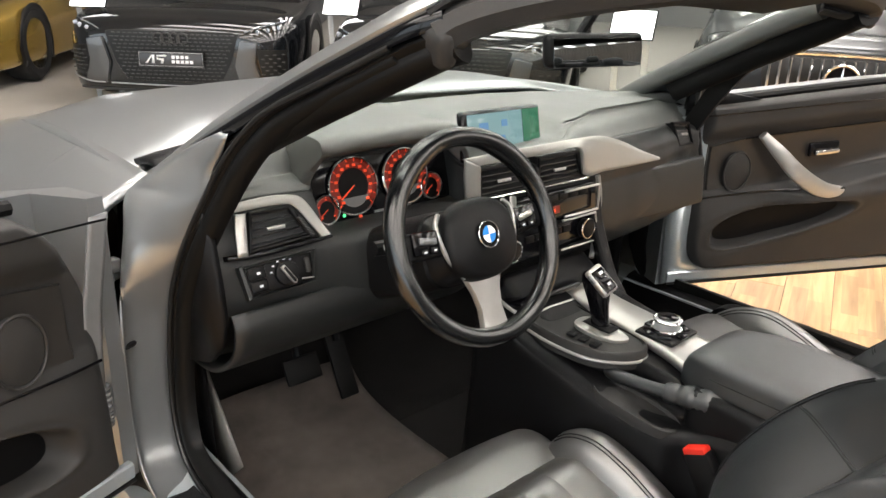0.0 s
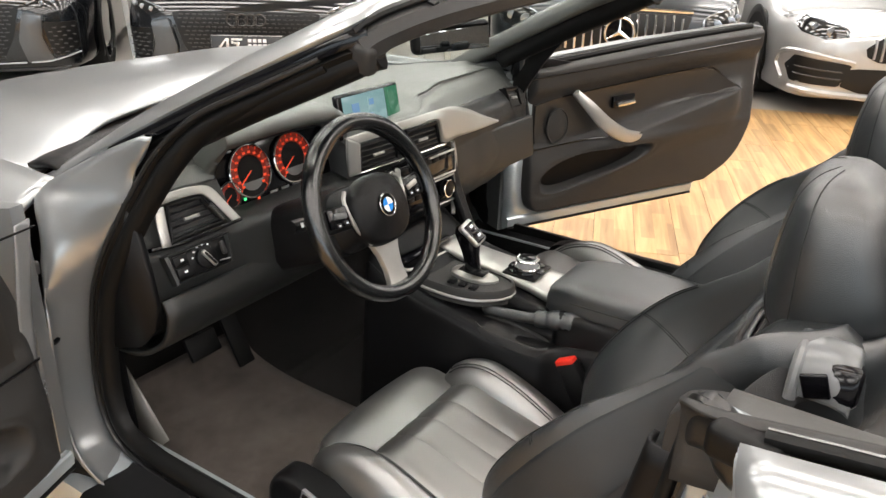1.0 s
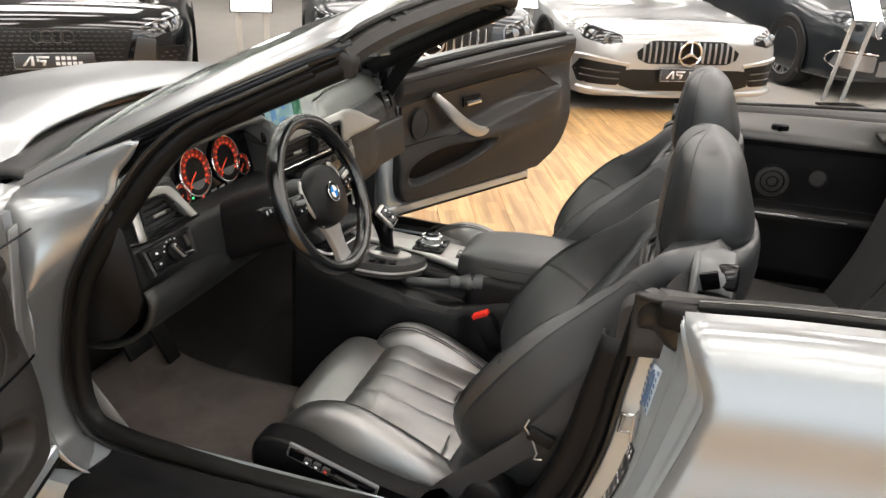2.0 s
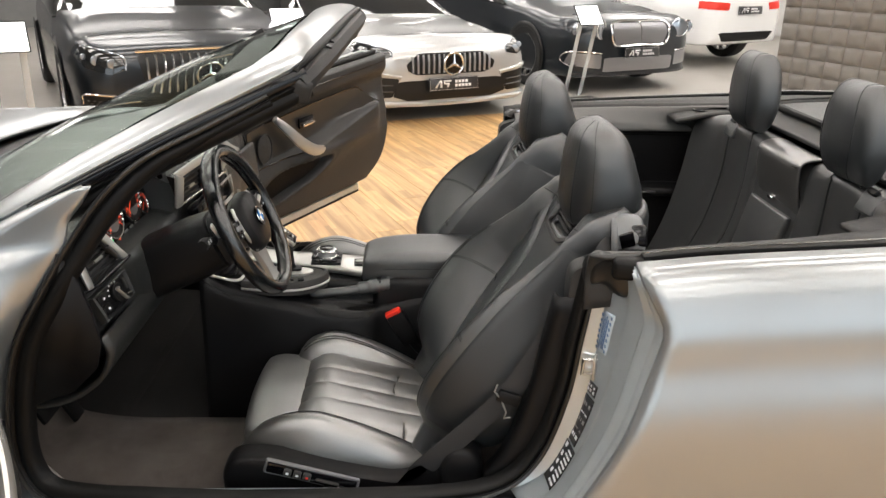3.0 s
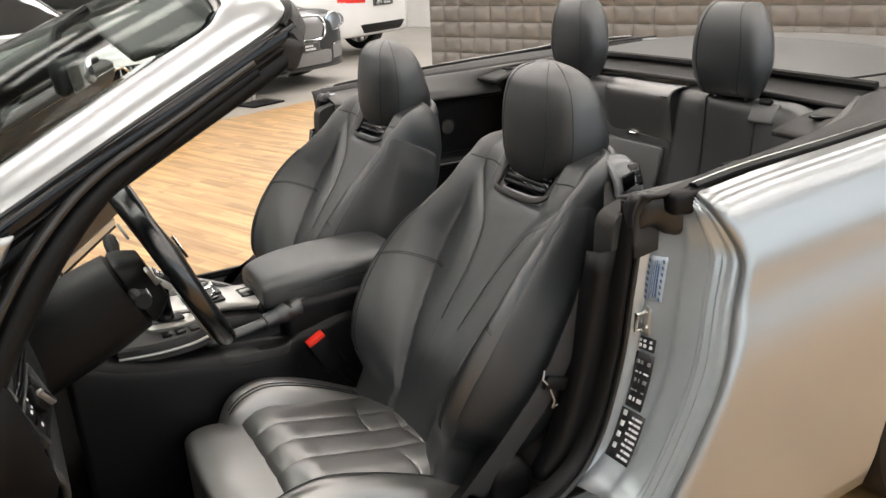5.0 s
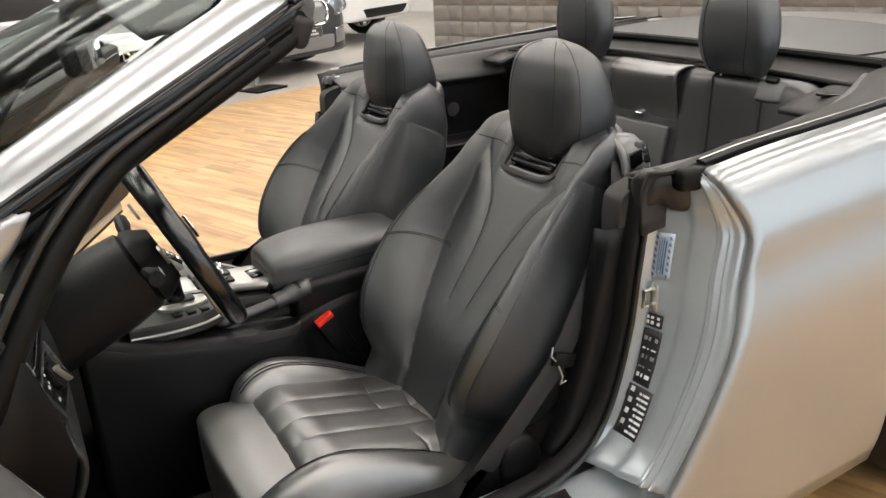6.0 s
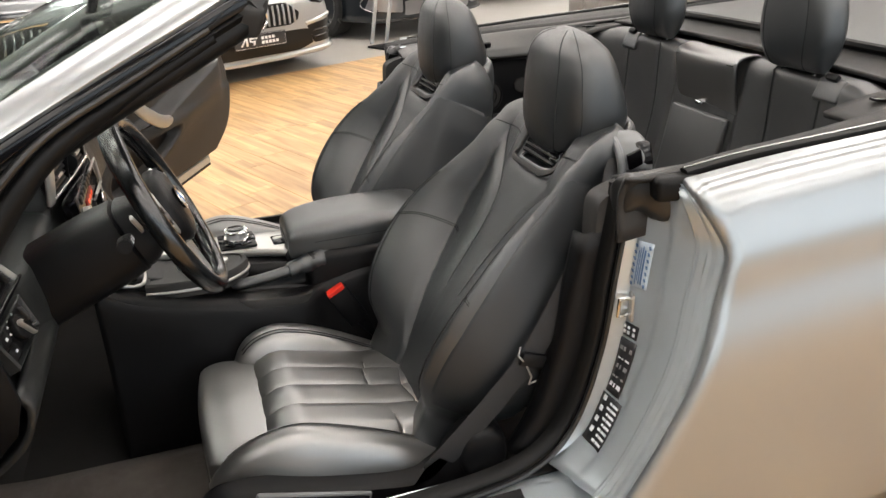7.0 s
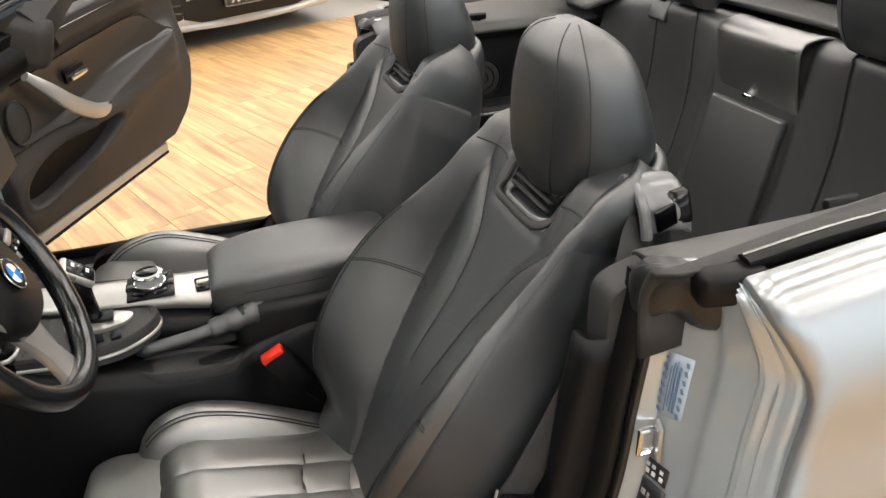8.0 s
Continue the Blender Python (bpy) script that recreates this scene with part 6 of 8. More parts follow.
for sx in (-1, 1):
    s = Shape().box(hub @ pose(sx * 0.115, 0.008, 0.006, 0, 0, sx * 4), 0.10, 0.045, 0.018, 0.008, 3)
    part("spoke", s, PLASTIC, wheel_ob, "black side spoke")
    part("spoke_buttons", Shape().box(hub @ pose(sx * 0.112, 0.012, 0.017, 0, 0, sx * 4), 0.052, 0.036, 0.008, 0.004), GLOSS, wheel_ob, "black button pad")
    part("spoke_rocker", Shape().box(hub @ pose(sx * 0.110, 0.014, 0.0215, 0, 0, sx * 10), 0.034, 0.011, 0.006, 0.003), (SATINGREY if sx < 0 else SILVER), wheel_ob, "satin rocker switch")
    for k in range(2):
        part("spoke_button", Shape().box(hub @ pose(sx * (0.100 + 0.020 * k), -0.002, 0.021, 0, 0, sx * 4), 0.014, 0.009, 0.005, 0.002), PLASTIC, wheel_ob, "small black button")
        part("button_mark", Shape().box(hub @ pose(sx * (0.100 + 0.020 * k), -0.002, 0.0238, 0, 0, sx * 4), 0.005, 0.003, 0.0008, 0), WHITE_INK, wheel_ob, "small white mark")
    p = spline([(sx * 0.072, 0.05, 0.014), (sx * 0.085, 0.03, 0.017), (sx * 0.076, -0.02, 0.017), (sx * 0.05, -0.06, 0.015)], 14)
    part("spoke_trim", Shape().sweep([hub @ q for q in p], ring(8, 0.004, 0.004, 2), up=hub.to_3x3() @ Vector((0, 0, 1))), SILVER, wheel_ob, "silver trim line")
    s = Shape().box(hub @ pose(sx * 0.128, 0.034, -0.020, 0, 0, sx * -20), 0.014, 0.034, 0.006, 0.003)
    part("paddle", s, SILVER, wheel_ob, "satin silver shift paddle")
rows = [[hub @ Vector((a, y, b)) for a, b in ring(12, w, 0.009, 4)] for y, w in ((-0.062, 0.042), (-0.09, 0.03), (-0.12, 0.024), (-0.145, 0.027), (-0.160, 0.032))]
part("lower_spoke", Shape().loft(rows[::-1]), SILVER, wheel_ob, "satin silver lower spoke")
WHITE = mat("white_enamel", (0.8, 0.8, 0.8), 0.25)
BLUE = mat("blue_enamel", (0.02, 0.22, 0.65), 0.25)
badge = part("badge", Shape().cyl(hub @ Matrix.Translation((0, 0, 0.040)), 0.0215, 0.004, 32), GLOSS, wheel_ob, "round badge with blue and white quarters")
part("badge_ring", Shape().tube([hub @ Vector((0.0215 * math.cos(w), 0.0215 * math.sin(w), 0.042)) for w in np.linspace(0, 2 * math.pi, 33)[:-1]], 0.0012, 6, closed=True), CHROME, wheel_ob)
for k in range(4):
    a0 = math.pi / 2 * k
    pts = [hub @ Vector((0, 0, 0.0428))] + [hub @ Vector((0.014 * math.cos(a0 + w), 0.014 * math.sin(a0 + w), 0.0428)) for w in np.linspace(0, math.pi / 2, 9)]
    part("badge_quarter", Shape().poly(pts), (WHITE, BLUE)[k % 2], wheel_ob)
# column and stalks
rows = [[hub @ Vector((a, b - 0.012, z)) for a, b in ring(28, r, r * 1.05, 3.4)] for z, r in ((-0.02, 0.042), (-0.045, 0.056), (-0.06, 0.060), (-0.064, 0.056), (-0.068, 0.062), (-0.12, 0.066), (-0.20, 0.066), (-0.27, 0.066))]
col = part("steering_column", Shape().loft(rows[::-1]), PLASTIC, car, "black steering column cover")
for sx in (-1, 1):
    p = [hub @ Vector(q) for q in ((sx * 0.06, 0.0, -0.06), (sx * 0.10, 0.012, -0.055), (sx * 0.14, 0.02, -0.05), (sx * 0.165, 0.022, -0.048))]
    stalk = part("stalk", Shape().tube(p, [0.009, 0.009, 0.013, 0.012], 10), PLASTIC, col, "black control stalk")
    for k in range(2):
        part("stalk_mark", Shape().box(hub @ pose(sx * (0.135 + 0.014 * k), 0.020, -0.0365, 0, 0, 0), 0.006, 0.008, 0.0012, 0), WHITE_INK, stalk, "small white symbol")

# rear-view mirror
s = Shape().box(pose(-0.036, 0.970, 1.144, -8, 0, -18), 0.208, 0.03, 0.062, 0.022, 4)
mir = part("rear_view_mirror", s, PLASTIC, car, "black interior mirror")
MIRROR = mat("mirror_glass", (0.22, 0.24, 0.25), 0.02, 1.0)
part("mirror_glass", Shape().box(pose(-0.041, 0.954, 1.142, -8, 0, -18), 0.188, 0.002, 0.05, 0.001), MIRROR, mir, "mirror glass")
part("mirror_stem", Shape().tube([(-0.04, 1.0, 1.17), (-0.02, 0.98, 1.22), (-0.01, 0.92, 1.255)], 0.01), PLASTIC, mir)
# sun visors under the header
for sx in (-1, 1):
    s = Shape().box(pose(sx * 0.30, 0.86, 1.235, -14, sx * 4, 0), 0.40, 0.15, 0.016, 0.007, 3)
    part("sun_visor", s, GREYTRIM, car, "grey folded sun visor")

# centre console: raised spine, with a lower ledge for the handbrake on the driver's side
net = []
for y, zt, w, led in ((1.10, 0.665, 0.165, 0.64), (1.03, 0.625, 0.16, 0.60), (0.95, 0.602, 0.158, 0.575), (0.88, 0.592, 0.155, 0.560), (0.80, 0.585, 0.150, 0.540), (0.74, 0.580, 0.146, 0.527), (0.66, 0.575, 0.136, 0.525), (0.61, 0.575, 0.112, 0.535), (0.50, 0.575, 0.104, 0.56), (0.30, 0.575, 0.102, 0.56)):
    k = -0.055 if y < 0.86 else -0.10
    net.append([(-w - 0.035, y, 0.22), (-w - 0.014, y, 0.42), (-w - 0.004, y, led - 0.035), (-w + 0.003, y, led - 0.012), (-w + 0.012, y, led - 0.002), (-w + 0.03, y, led), (k - 0.012, y, led + 0.002), (k, y, zt - 0.004), (k + 0.02, y, zt), (0.03, y, zt), (w - 0.03, y, zt), (w - 0.006, y, zt - 0.008), (w, y, zt - 0.03), (w + 0.012, y, 0.42), (w + 0.03, y, 0.22)])
con = part("centre_console", Shape().grid(surf(net, 90, 50)), PLASTIC, car, "black centre console", thick=0.006, offset=-1, sharp=50)
# grey shift surround with a rounded front corner
ol = spline([(-0.135, 1.0, 0), (-0.138, 0.93, 0), (-0.125, 0.845, 0), (-0.085, 0.792, 0), (-0.04, 0.775, 0), (-0.012, 0.80, 0), (-0.002, 0.90, 0), (0.0, 1.0, 0)], 40)
rows = [[(p.x * k, 0.9 + (p.y - 0.9) * k, z + 0.06 * (0.9 + (p.y - 0.9) * k - 0.9) * (1.0 if p.y > 0.9 else 0.4)) for p in ol] for z, k in ((0.575, 1.0), (0.606, 1.0), (0.611, 0.975), (0.611, 0.90), (0.607, 0.88), (0.607, 0.3))]
part("surround_edge", Shape().tube([(p.x * 1.003, p.y, 0.590 + 0.06 * (p.y - 0.9) * (1.0 if p.y > 0.9 else 0.4)) for p in ol], 0.0035, 8), SILVER, con, "satin silver lower edge of the shift surround")
sp = part("shift_surround", joined(Shape().loft(rows)), GREYTRIM, con, "dark grey shift surround")
ol = spline([(-0.082, 0.945, 0), (-0.092, 0.875, 0), (-0.070, 0.815, 0), (-0.030, 0.795, 0), (-0.010, 0.83, 0), (-0.006, 0.92, 0), (-0.030, 0.955, 0)], 36, True)
part("shift_gate", joined(Shape().loft([[(-0.045 + (p.x + 0.045) * k, 0.875 + (p.y - 0.875) * k, z + 0.04 * (p.y - 0.875)) for p in ol] for z, k in ((0.604, 0.70), (0.6135, 0.70), (0.6150, 0.66), (0.6150, 0.2))])), SILVER, con, "bright satin shift plate")
part("shift_slot", Shape().box(pose(-0.040, 0.885, 0.6165, -2, 0, 3), 0.034, 0.070, 0.006, 0.003), PLASTIC, con, "black slot")
for k in range(3):
    part("button", Shape().box(pose(-0.105, 0.90 - 0.028 * k, 0.6125, -2, 0, 8), 0.022, 0.018, 0.006, 0.002), PLASTIC, con)
# storage tray before the lever
part("storage_tray", Shape().box(pose(-0.045, 1.055, 0.628, -16, 0, 0), 0.19, 0.10, 0.014, 0.008), GLOSS, con, "black storage tray")
part("tray_edge", Shape().tube(spline([(-0.14, 1.10, 0.642), (-0.135, 1.01, 0.620), (-0.05, 1.0, 0.618), (0.04, 1.005, 0.619), (0.05, 1.09, 0.64)], 20), 0.004, 8), SILVER, con, "silver tray edge")
# silver strip with control knob and buttons
net = [[(x0 + (x1 - x0) * a, y, z + 0.003 * math.sin(math.pi * a)) for a in np.linspace(0, 1, 5)] for y, z, x0, x1 in ((1.02, 0.630, 0.015, 0.10), (0.93, 0.617, 0.008, 0.10), (0.84, 0.611, 0.0, 0.10), (0.76, 0.607, -0.012, 0.098), (0.70, 0.604, -0.03, 0.096), (0.652, 0.601, -0.045, 0.094))]
part("console_inlay", Shape().grid(surf(net, 12, 24), flip=True), SILVER, con, "satin silver console strip", thick=0.016, offset=-1)
part("knob_base", Shape().box(pose(0.050, 0.79, 0.612, 0, 0, 2), 0.094, 0.086, 0.008, 0.004), PLASTIC, con, "black knob base with buttons")
part("control_knob", Shape().cyl(pose(0.05, 0.79, 0.628), 0.025, 0.032, 36, bevel=0.004), SATINCHROME, con, "satin silver control knob")
part("knob_top", Shape().cyl(pose(0.05, 0.79, 0.6445), 0.0205, 0.003, 36, bevel=0.001), GLOSS, con, "gloss black knob top")
for z, r in ((0.622, 0.0285), (0.640, 0.0265)):
    part("knob_ring", Shape().tube([(0.05 + r * math.cos(w), 0.79 + r * math.sin(w), z) for w in np.linspace(0, 2 * math.pi, 37)[:-1]], 0.0025, 8, closed=True), CHROME, con, "chrome ring")
for k in range(6):
    a = math.radians(30 + 60 * k)
    part("button", Shape().box(pose(0.05 + 0.039 * math.cos(a), 0.79 + 0.037 * math.sin(a), 0.6165, 0, 0, math.degrees(a)), 0.014, 0.026, 0.006, 0.002), GLOSS, con)
part("mode_buttons", Shape().box(pose(0.03, 0.694, 0.6055, 0, 0, 4), 0.052, 0.032, 0.010, 0.004), GLOSS, con, "black rocker button")
part("rocker", Shape().box(pose(0.034, 0.694, 0.6105, 0, 0, 4), 0.014, 0.024, 0.006, 0.002), SILVER, con, "silver rocker")
# gear lever
rows = []
for t, y, z, rx, ry in ((0, 0.886, 0.614, 0.016, 0.020), (0.2, 0.888, 0.634, 0.015, 0.019), (0.4, 0.892, 0.660, 0.016, 0.021), (0.6, 0.897, 0.686, 0.019, 0.026), (0.8, 0.900, 0.708, 0.021, 0.030), (0.95, 0.900, 0.724, 0.017, 0.026), (1, 0.900, 0.729, 0.006, 0.010)):
    rows.append([Vector((-0.036 - 0.013 * t + a, y + b, z)) for a, b in ring(16, rx, ry, 2.6)])
rows = [list(r) for r in zip(*[spline([r[i] for r in rows], 20) for i in range(16)])]
part("gear_lever", Shape().loft(rows), GLOSS, con, "black and silver gear lever")
q = pose(-0.050, 0.886, 0.716, 44, -16, 0)
part("lever_plate", Shape().box(q, 0.040, 0.062, 0.016, 0.006, 3), SILVER, con, "silver rimmed lever head")
part("lever_button", Shape().box(q @ pose(0, -0.002, 0.0065), 0.031, 0.050, 0.008, 0.003), GLOSS, con, "gloss black lever face")
part("lever_button", Shape().box(q @ pose(-0.018, 0.012, 0.002), 0.008, 0.020, 0.008, 0.002), SATINGREY, con, "unlock button")
for k in range(3):
    part("lever_mark", Shape().box(q @ pose(0.003, 0.013 - 0.013 * k, 0.0108), 0.009, 0.006, 0.0008, 0), WHITE_INK, con, "small white mark")
# armrest: a padded lid with a lip and a darker front, over a box
def place(u, v):
    return Vector((0.014 + u * (0.102 - 0.020 * max(0, v) ** 3), 0.502 + 0.178 * v, 0.620 - 0.010 * max(0, v) ** 2)), Vector((0, 0, 1))
part("armrest", joined(puff(place, None, lambda u, v: 0.052 + 0.006 * (1 - v * v), lambda u, v: 0.030, 41, 31, 5, 7)), LEATHER, con, "black leather armrest lid", sharp=80)
stitch("armrest_seam", [(0.014 + (0.1025 - 0.020 * max(0, b) ** 3) * a, 0.502 + 0.1785 * b, 0.636 - 0.010 * max(0, b) ** 2) for a, b in [(math.copysign(abs(math.cos(w)) ** 0.35, math.cos(w)), math.copysign(abs(math.sin(w)) ** 0.35, math.sin(w))) for w in np.linspace(0, 2 * math.pi, 60)]], con, 0.0012)
part("armrest_catch", Shape().box(pose(0.014, 0.672, 0.598, 30, 0, 0), 0.15, 0.02, 0.040, 0.010, 3), PLASTIC, con, "black armrest front catch")
part("console_box", Shape().box(pose(0.012, 0.485, 0.55), 0.23, 0.33, 0.12, 0.02, 3), PLASTIC, con, "black box under the armrest")
# handbrake on its ledge
p = spline([(-0.096, 0.822, 0.562), (-0.096, 0.78, 0.566), (-0.094, 0.72, 0.572), (-0.090, 0.67, 0.580)], 14)
part("handbrake", Shape().tube(p, [0.005, 0.0105] + [0.0125] * 11 + [0.0135], 14), LEATHER, con, "black leather handbrake lever")
p = spline([(-0.091, 0.69, 0.576), (-0.086, 0.645, 0.584), (-0.076, 0.605, 0.588), (-0.056, 0.575, 0.585), (-0.02, 0.555, 0.575)], 40)
part("handbrake_gaiter", Shape().tube(p, [0.017 + 0.012 * min(1, k / 26) + 0.0008 * math.sin(k * 1.9) + 0.0012 * math.sin(k * 0.83) for k in range(40)], 18), LEATHER, con, "creased leather gaiter")
ol = spline([(-0.150, 0.80, 0), (-0.152, 0.72, 0), (-0.140, 0.66, 0), (-0.105, 0.64, 0), (-0.082, 0.68, 0), (-0.085, 0.78, 0), (-0.115, 0.83, 0)], 40, True)
part("handbrake_base", joined(Shape().loft([[(-0.118 + (p.x + 0.118) * k, 0.735 + (p.y - 0.735) * k, z + 0.10 * (p.y - 0.735)) for p in ol] for z, k in ((0.52, 1.0), (0.538, 1.0), (0.541, 0.95), (0.536, 0.85), (0.536, 0.3))])), GREYTRIM, con, "grey handbrake surround")
# seat-belt buckle
for sx in (-1, 1):
    m = pose(sx * 0.131, 0.566, 0.478, -28, sx * 4, 0)
    b = part("belt_buckle", Shape().box(m, 0.026, 0.050, 0.105, 0.006), PLASTIC, car, "black belt buckle with a red button")
    part("red_button", Shape().box(m @ Matrix.Translation((0, 0.002, 0.054)), 0.022, 0.044, 0.014, 0.003), RED, b, "red release button")
    part("buckle_stalk", Shape().tube([m @ Vector((0, 0, -0.04)), m @ Vector((0, -0.01, -0.10)), m @ Vector((0, -0.015, -0.16))], 0.012), PLASTIC, b)
# pedals
for x, w, y in ((-0.40, 0.09, 1.43), (-0.28, 0.05, 1.45)):
    pd = part("pedal", Shape().box(pose(x, y, 0.40 if w > 0.06 else 0.36, 62, 0, 0), w, 0.06 if w > 0.06 else 0.16, 0.012, 0.004), RUBBER, car, "ribbed pedal")
    part("pedal_arm", Shape().tube([(x, y + 0.02, 0.42), (x, y + 0.05, 0.55), (x, y + 0.06, 0.66)], 0.01), PLASTIC, pd)


# ---- the convertible: doors ----
def sig(x):
    """A soft step from 0 to 1."""
    return 1 / (1 + math.exp(-max(-60.0, min(60.0, x))))


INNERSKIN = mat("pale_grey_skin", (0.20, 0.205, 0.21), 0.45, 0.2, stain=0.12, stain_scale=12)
DOORINLAY = mat("door_inlay", (0.022, 0.020, 0.018), 0.34, spec=0.6, grain=0.1, grain_scale=600, stain=0.1)


# s runs from the hinge to the rear edge, d into the cabin, z up
def door(sx, hx, hy, swing):
    """A door swung open about its hinge; swing: degrees between its lining and the way across the car."""
    c, n = math.cos(radians(swing)), math.sin(radians(swing))
    ex, ey = Vector((sx * c, -n, 0)), Vector((-sx * n, -c, 0))
    o = Vector((sx * hx, hy, 0))

    def at(s, d, z):
        return o + ex * s + ey * d + Vector((0, 0, z))
    fr = Matrix(((ex.x, ey.x, 0, o.x), (ex.y, ey.y, 0, o.y), (0, 0, 1, 0), (0, 0, 0, 1)))

    def rear(z):
        return smooth_table([0.38, 0.43, 0.455, 0.52, 0.62, 0.72, 0.86, 1.03], [0.84, 0.87, 0.92, 1.03, 1.095, 1.120, 1.115, 1.110], z)

    def top(s):
        return smooth_table([-0.05, 0.2, 0.6, 1.1], [0.925, 0.945, 0.98, 1.012], s)

    # painted shell
    rows = []
    for z in np.linspace(0.395, 0.955, 24):
        r = rear(z) + 0.012
        rows.append([at(s, d, z + (top(s) - 0.955) * max(0, (z - 0.6) / 0.355)) for s, d in ((-0.045, -0.012), (-0.015, -0.012), (0.02, -0.10), (r * 0.5, -0.105), (r - 0.05, -0.10), (r - 0.02, -0.012), (r, -0.02), (r + 0.006, -0.07), (r + 0.012, -0.125 - 0.03 * math.sin(3 * z)), (r * 0.5, -0.14 - 0.03 * math.sin(3 * z)), (0.05, -0.14 - 0.02 * math.sin(3 * z)), (-0.045, -0.10))])
    shell = part("door", Shape().loft(rows if sx > 0 else [r[::-1] for r in rows]), PAINT, car, "open silver door with a black lining", sharp=40)

    # lining
    def depth(s, z):
        d = 0.012
        t = top(s)
        d += 0.022 * math.exp(-((t - 0.035 - z) / 0.05) ** 4)                                  # waist roll
        arm = 0.675 + 0.13 * max(0, s - 0.38) / 0.62                                         # arm ledge rises to the rear
        w = sig((s - 0.33) / 0.03) * sig((0.99 - s) / 0.02)
        d += 0.062 * w * math.exp(-(max(0, z - arm) / 0.022) ** 2) * sig((z - arm + 0.09) / 0.03)
        d += 0.03 * sig((arm - 0.03 - z) / 0.03) * sig((s - 0.02) / 0.02) * math.exp(-(max(0, 0.6 - z) / 0.2) ** 2)
        inlay = 0.006 * sig((z - 0.69) / 0.006) * sig((t - 0.10 - z) / 0.006)
        d -= inlay * 1.5
        cx = (s - 0.315) / 0.21
        cz = (z - 0.592 - 0.19 * (s - 0.315)) / (0.046 - 0.012 * cx)
        q = (abs(cx) ** 2.6 + abs(cz) ** 2.6)
        d -= 0.085 * sig((0.9 - q) / 0.22)                                          # pocket
        d += 0.010 * math.exp(-((q - 1.25) / 0.22) ** 2)
        return d
    rows = []
    for k in range(131):
        a = k / 130
        row = []
        for j in range(181):
            b = j / 180
            z0 = 0.440 + 0.530 * a
            s0 = smooth_table([0.44, 0.455, 0.49, 0.55], [0.115, 0.070, 0.040, 0.03], z0) if sx > 0 else smooth_table([0.44, 0.55, 0.70, 0.80, 0.90, 0.94, 0.97], [0.002, 0.006, 0.012, 0.022, 0.056, 0.085, 0.125], z0)
            s = s0 + (rear(z0) - 0.015 - s0) * b
            z = z0 + (top(s) - 0.97) * max(0, (z0 - 0.6) / 0.37)
            edge = min(1, a / 0.03, (1 - a) / 0.02, b / 0.02, (1 - b) / 0.02)
            row.append(at(s, depth(s, z) * (1 - (1 - edge) ** 2) - 0.004, z))
        rows.append(row)
    part("door_lining", Shape().grid(rows, flip=sx > 0), GREYTRIM, shell, "dark grey moulded door lining with a pocket", sharp=70)
    # black sheet over the bottom of the pocket, standing in for its shade
    rows = []
    for k in (0.93, 0.8, 0.6, 0.4, 0.2, 0.05):
        row = []
        for w in np.linspace(0, 2 * math.pi, 49)[:-1]:
            cx, cz = k * math.copysign(abs(math.cos(w)) ** (2 / 2.6), math.cos(w)), k * math.copysign(abs(math.sin(w)) ** (2 / 2.6), math.sin(w))
            q = 0.315 + 0.21 * cx
            z = 0.592 + 0.19 * (q - 0.315) + cz * (0.046 - 0.012 * cx)
            row.append(at(q, depth(q, z) - 0.001, z))
        rows.append(row)
    part("pocket", Shape().loft(rows), PLASTIC, shell, "black sheet for the shade inside the door pocket")
    # dark inlay field with a fine bright edge
    ol = [(0.06, 0.815), (0.17, 0.835), (0.45, 0.86), (0.80, 0.885), (0.88, 0.87), (0.975, 0.805), (0.80, 0.785), (0.62, 0.760), (0.48, 0.735), (0.40, 0.720), (0.24, 0.70), (0.06, 0.69)]
    fine = [(a[0] + (b[0] - a[0]) * t, a[1] + (b[1] - a[1]) * t) for a, b in zip(ol, ol[1:] + ol[:1]) for t in (0, 0.25, 0.5, 0.75)]
    rows = [[at(0.5 + (x - 0.5) * k, depth(0.5 + (x - 0.5) * k, 0.795 + (z - 0.795) * k) + o, 0.795 + (z - 0.795) * k) for x, z in fine] for k, o in ((1.0, -0.004), (0.99, 0.0025), (0.85, 0.002), (0.6, 0.002), (0.35, 0.002), (0.1, 0.002))]
    part("lining_inlay", Shape().loft(rows), DOORINLAY, shell, "dark brown-grey inlay field")
    p = [at(s, depth(s, z) + 0.001, z) for s, z in [(q.x, q.y) for q in spline([(0.17, 0.835, 0), (0.45, 0.86, 0), (0.80, 0.885, 0), (0.88, 0.87, 0), (0.985, 0.80, 0)], 30)]]
    part("lining_edge", Shape().tube(p, 0.0028, 6), GLOSS, shell, "gloss dark edge line")
    p = [at(s, depth(s, z) + 0.001, z) for s, z in [(0.02 + 0.02 * k, 0.668 + 0.0012 * k) for k in range(24)]]
    part("lining_edge", Shape().tube(p, 0.0025, 6), GLOSS, shell, "gloss black edge line")
    p = [at(s, depth(s, z) + 0.001, z) for s, z in [(-0.01 + 0.02 * k, 0.905 + 0.0014 * k) for k in range(54)]]
    part("lining_edge", Shape().tube(p, 0.002, 6), GLOSS, shell, "dark joint line")
    # pull handle
    path = spline([(0.205, 0.03, 0.85), (0.255, 0.052, 0.80), (0.32, 0.066, 0.74), (0.40, 0.07, 0.695), (0.47, 0.066, 0.682), (0.51, 0.05, 0.682)], 26)
    rows = []
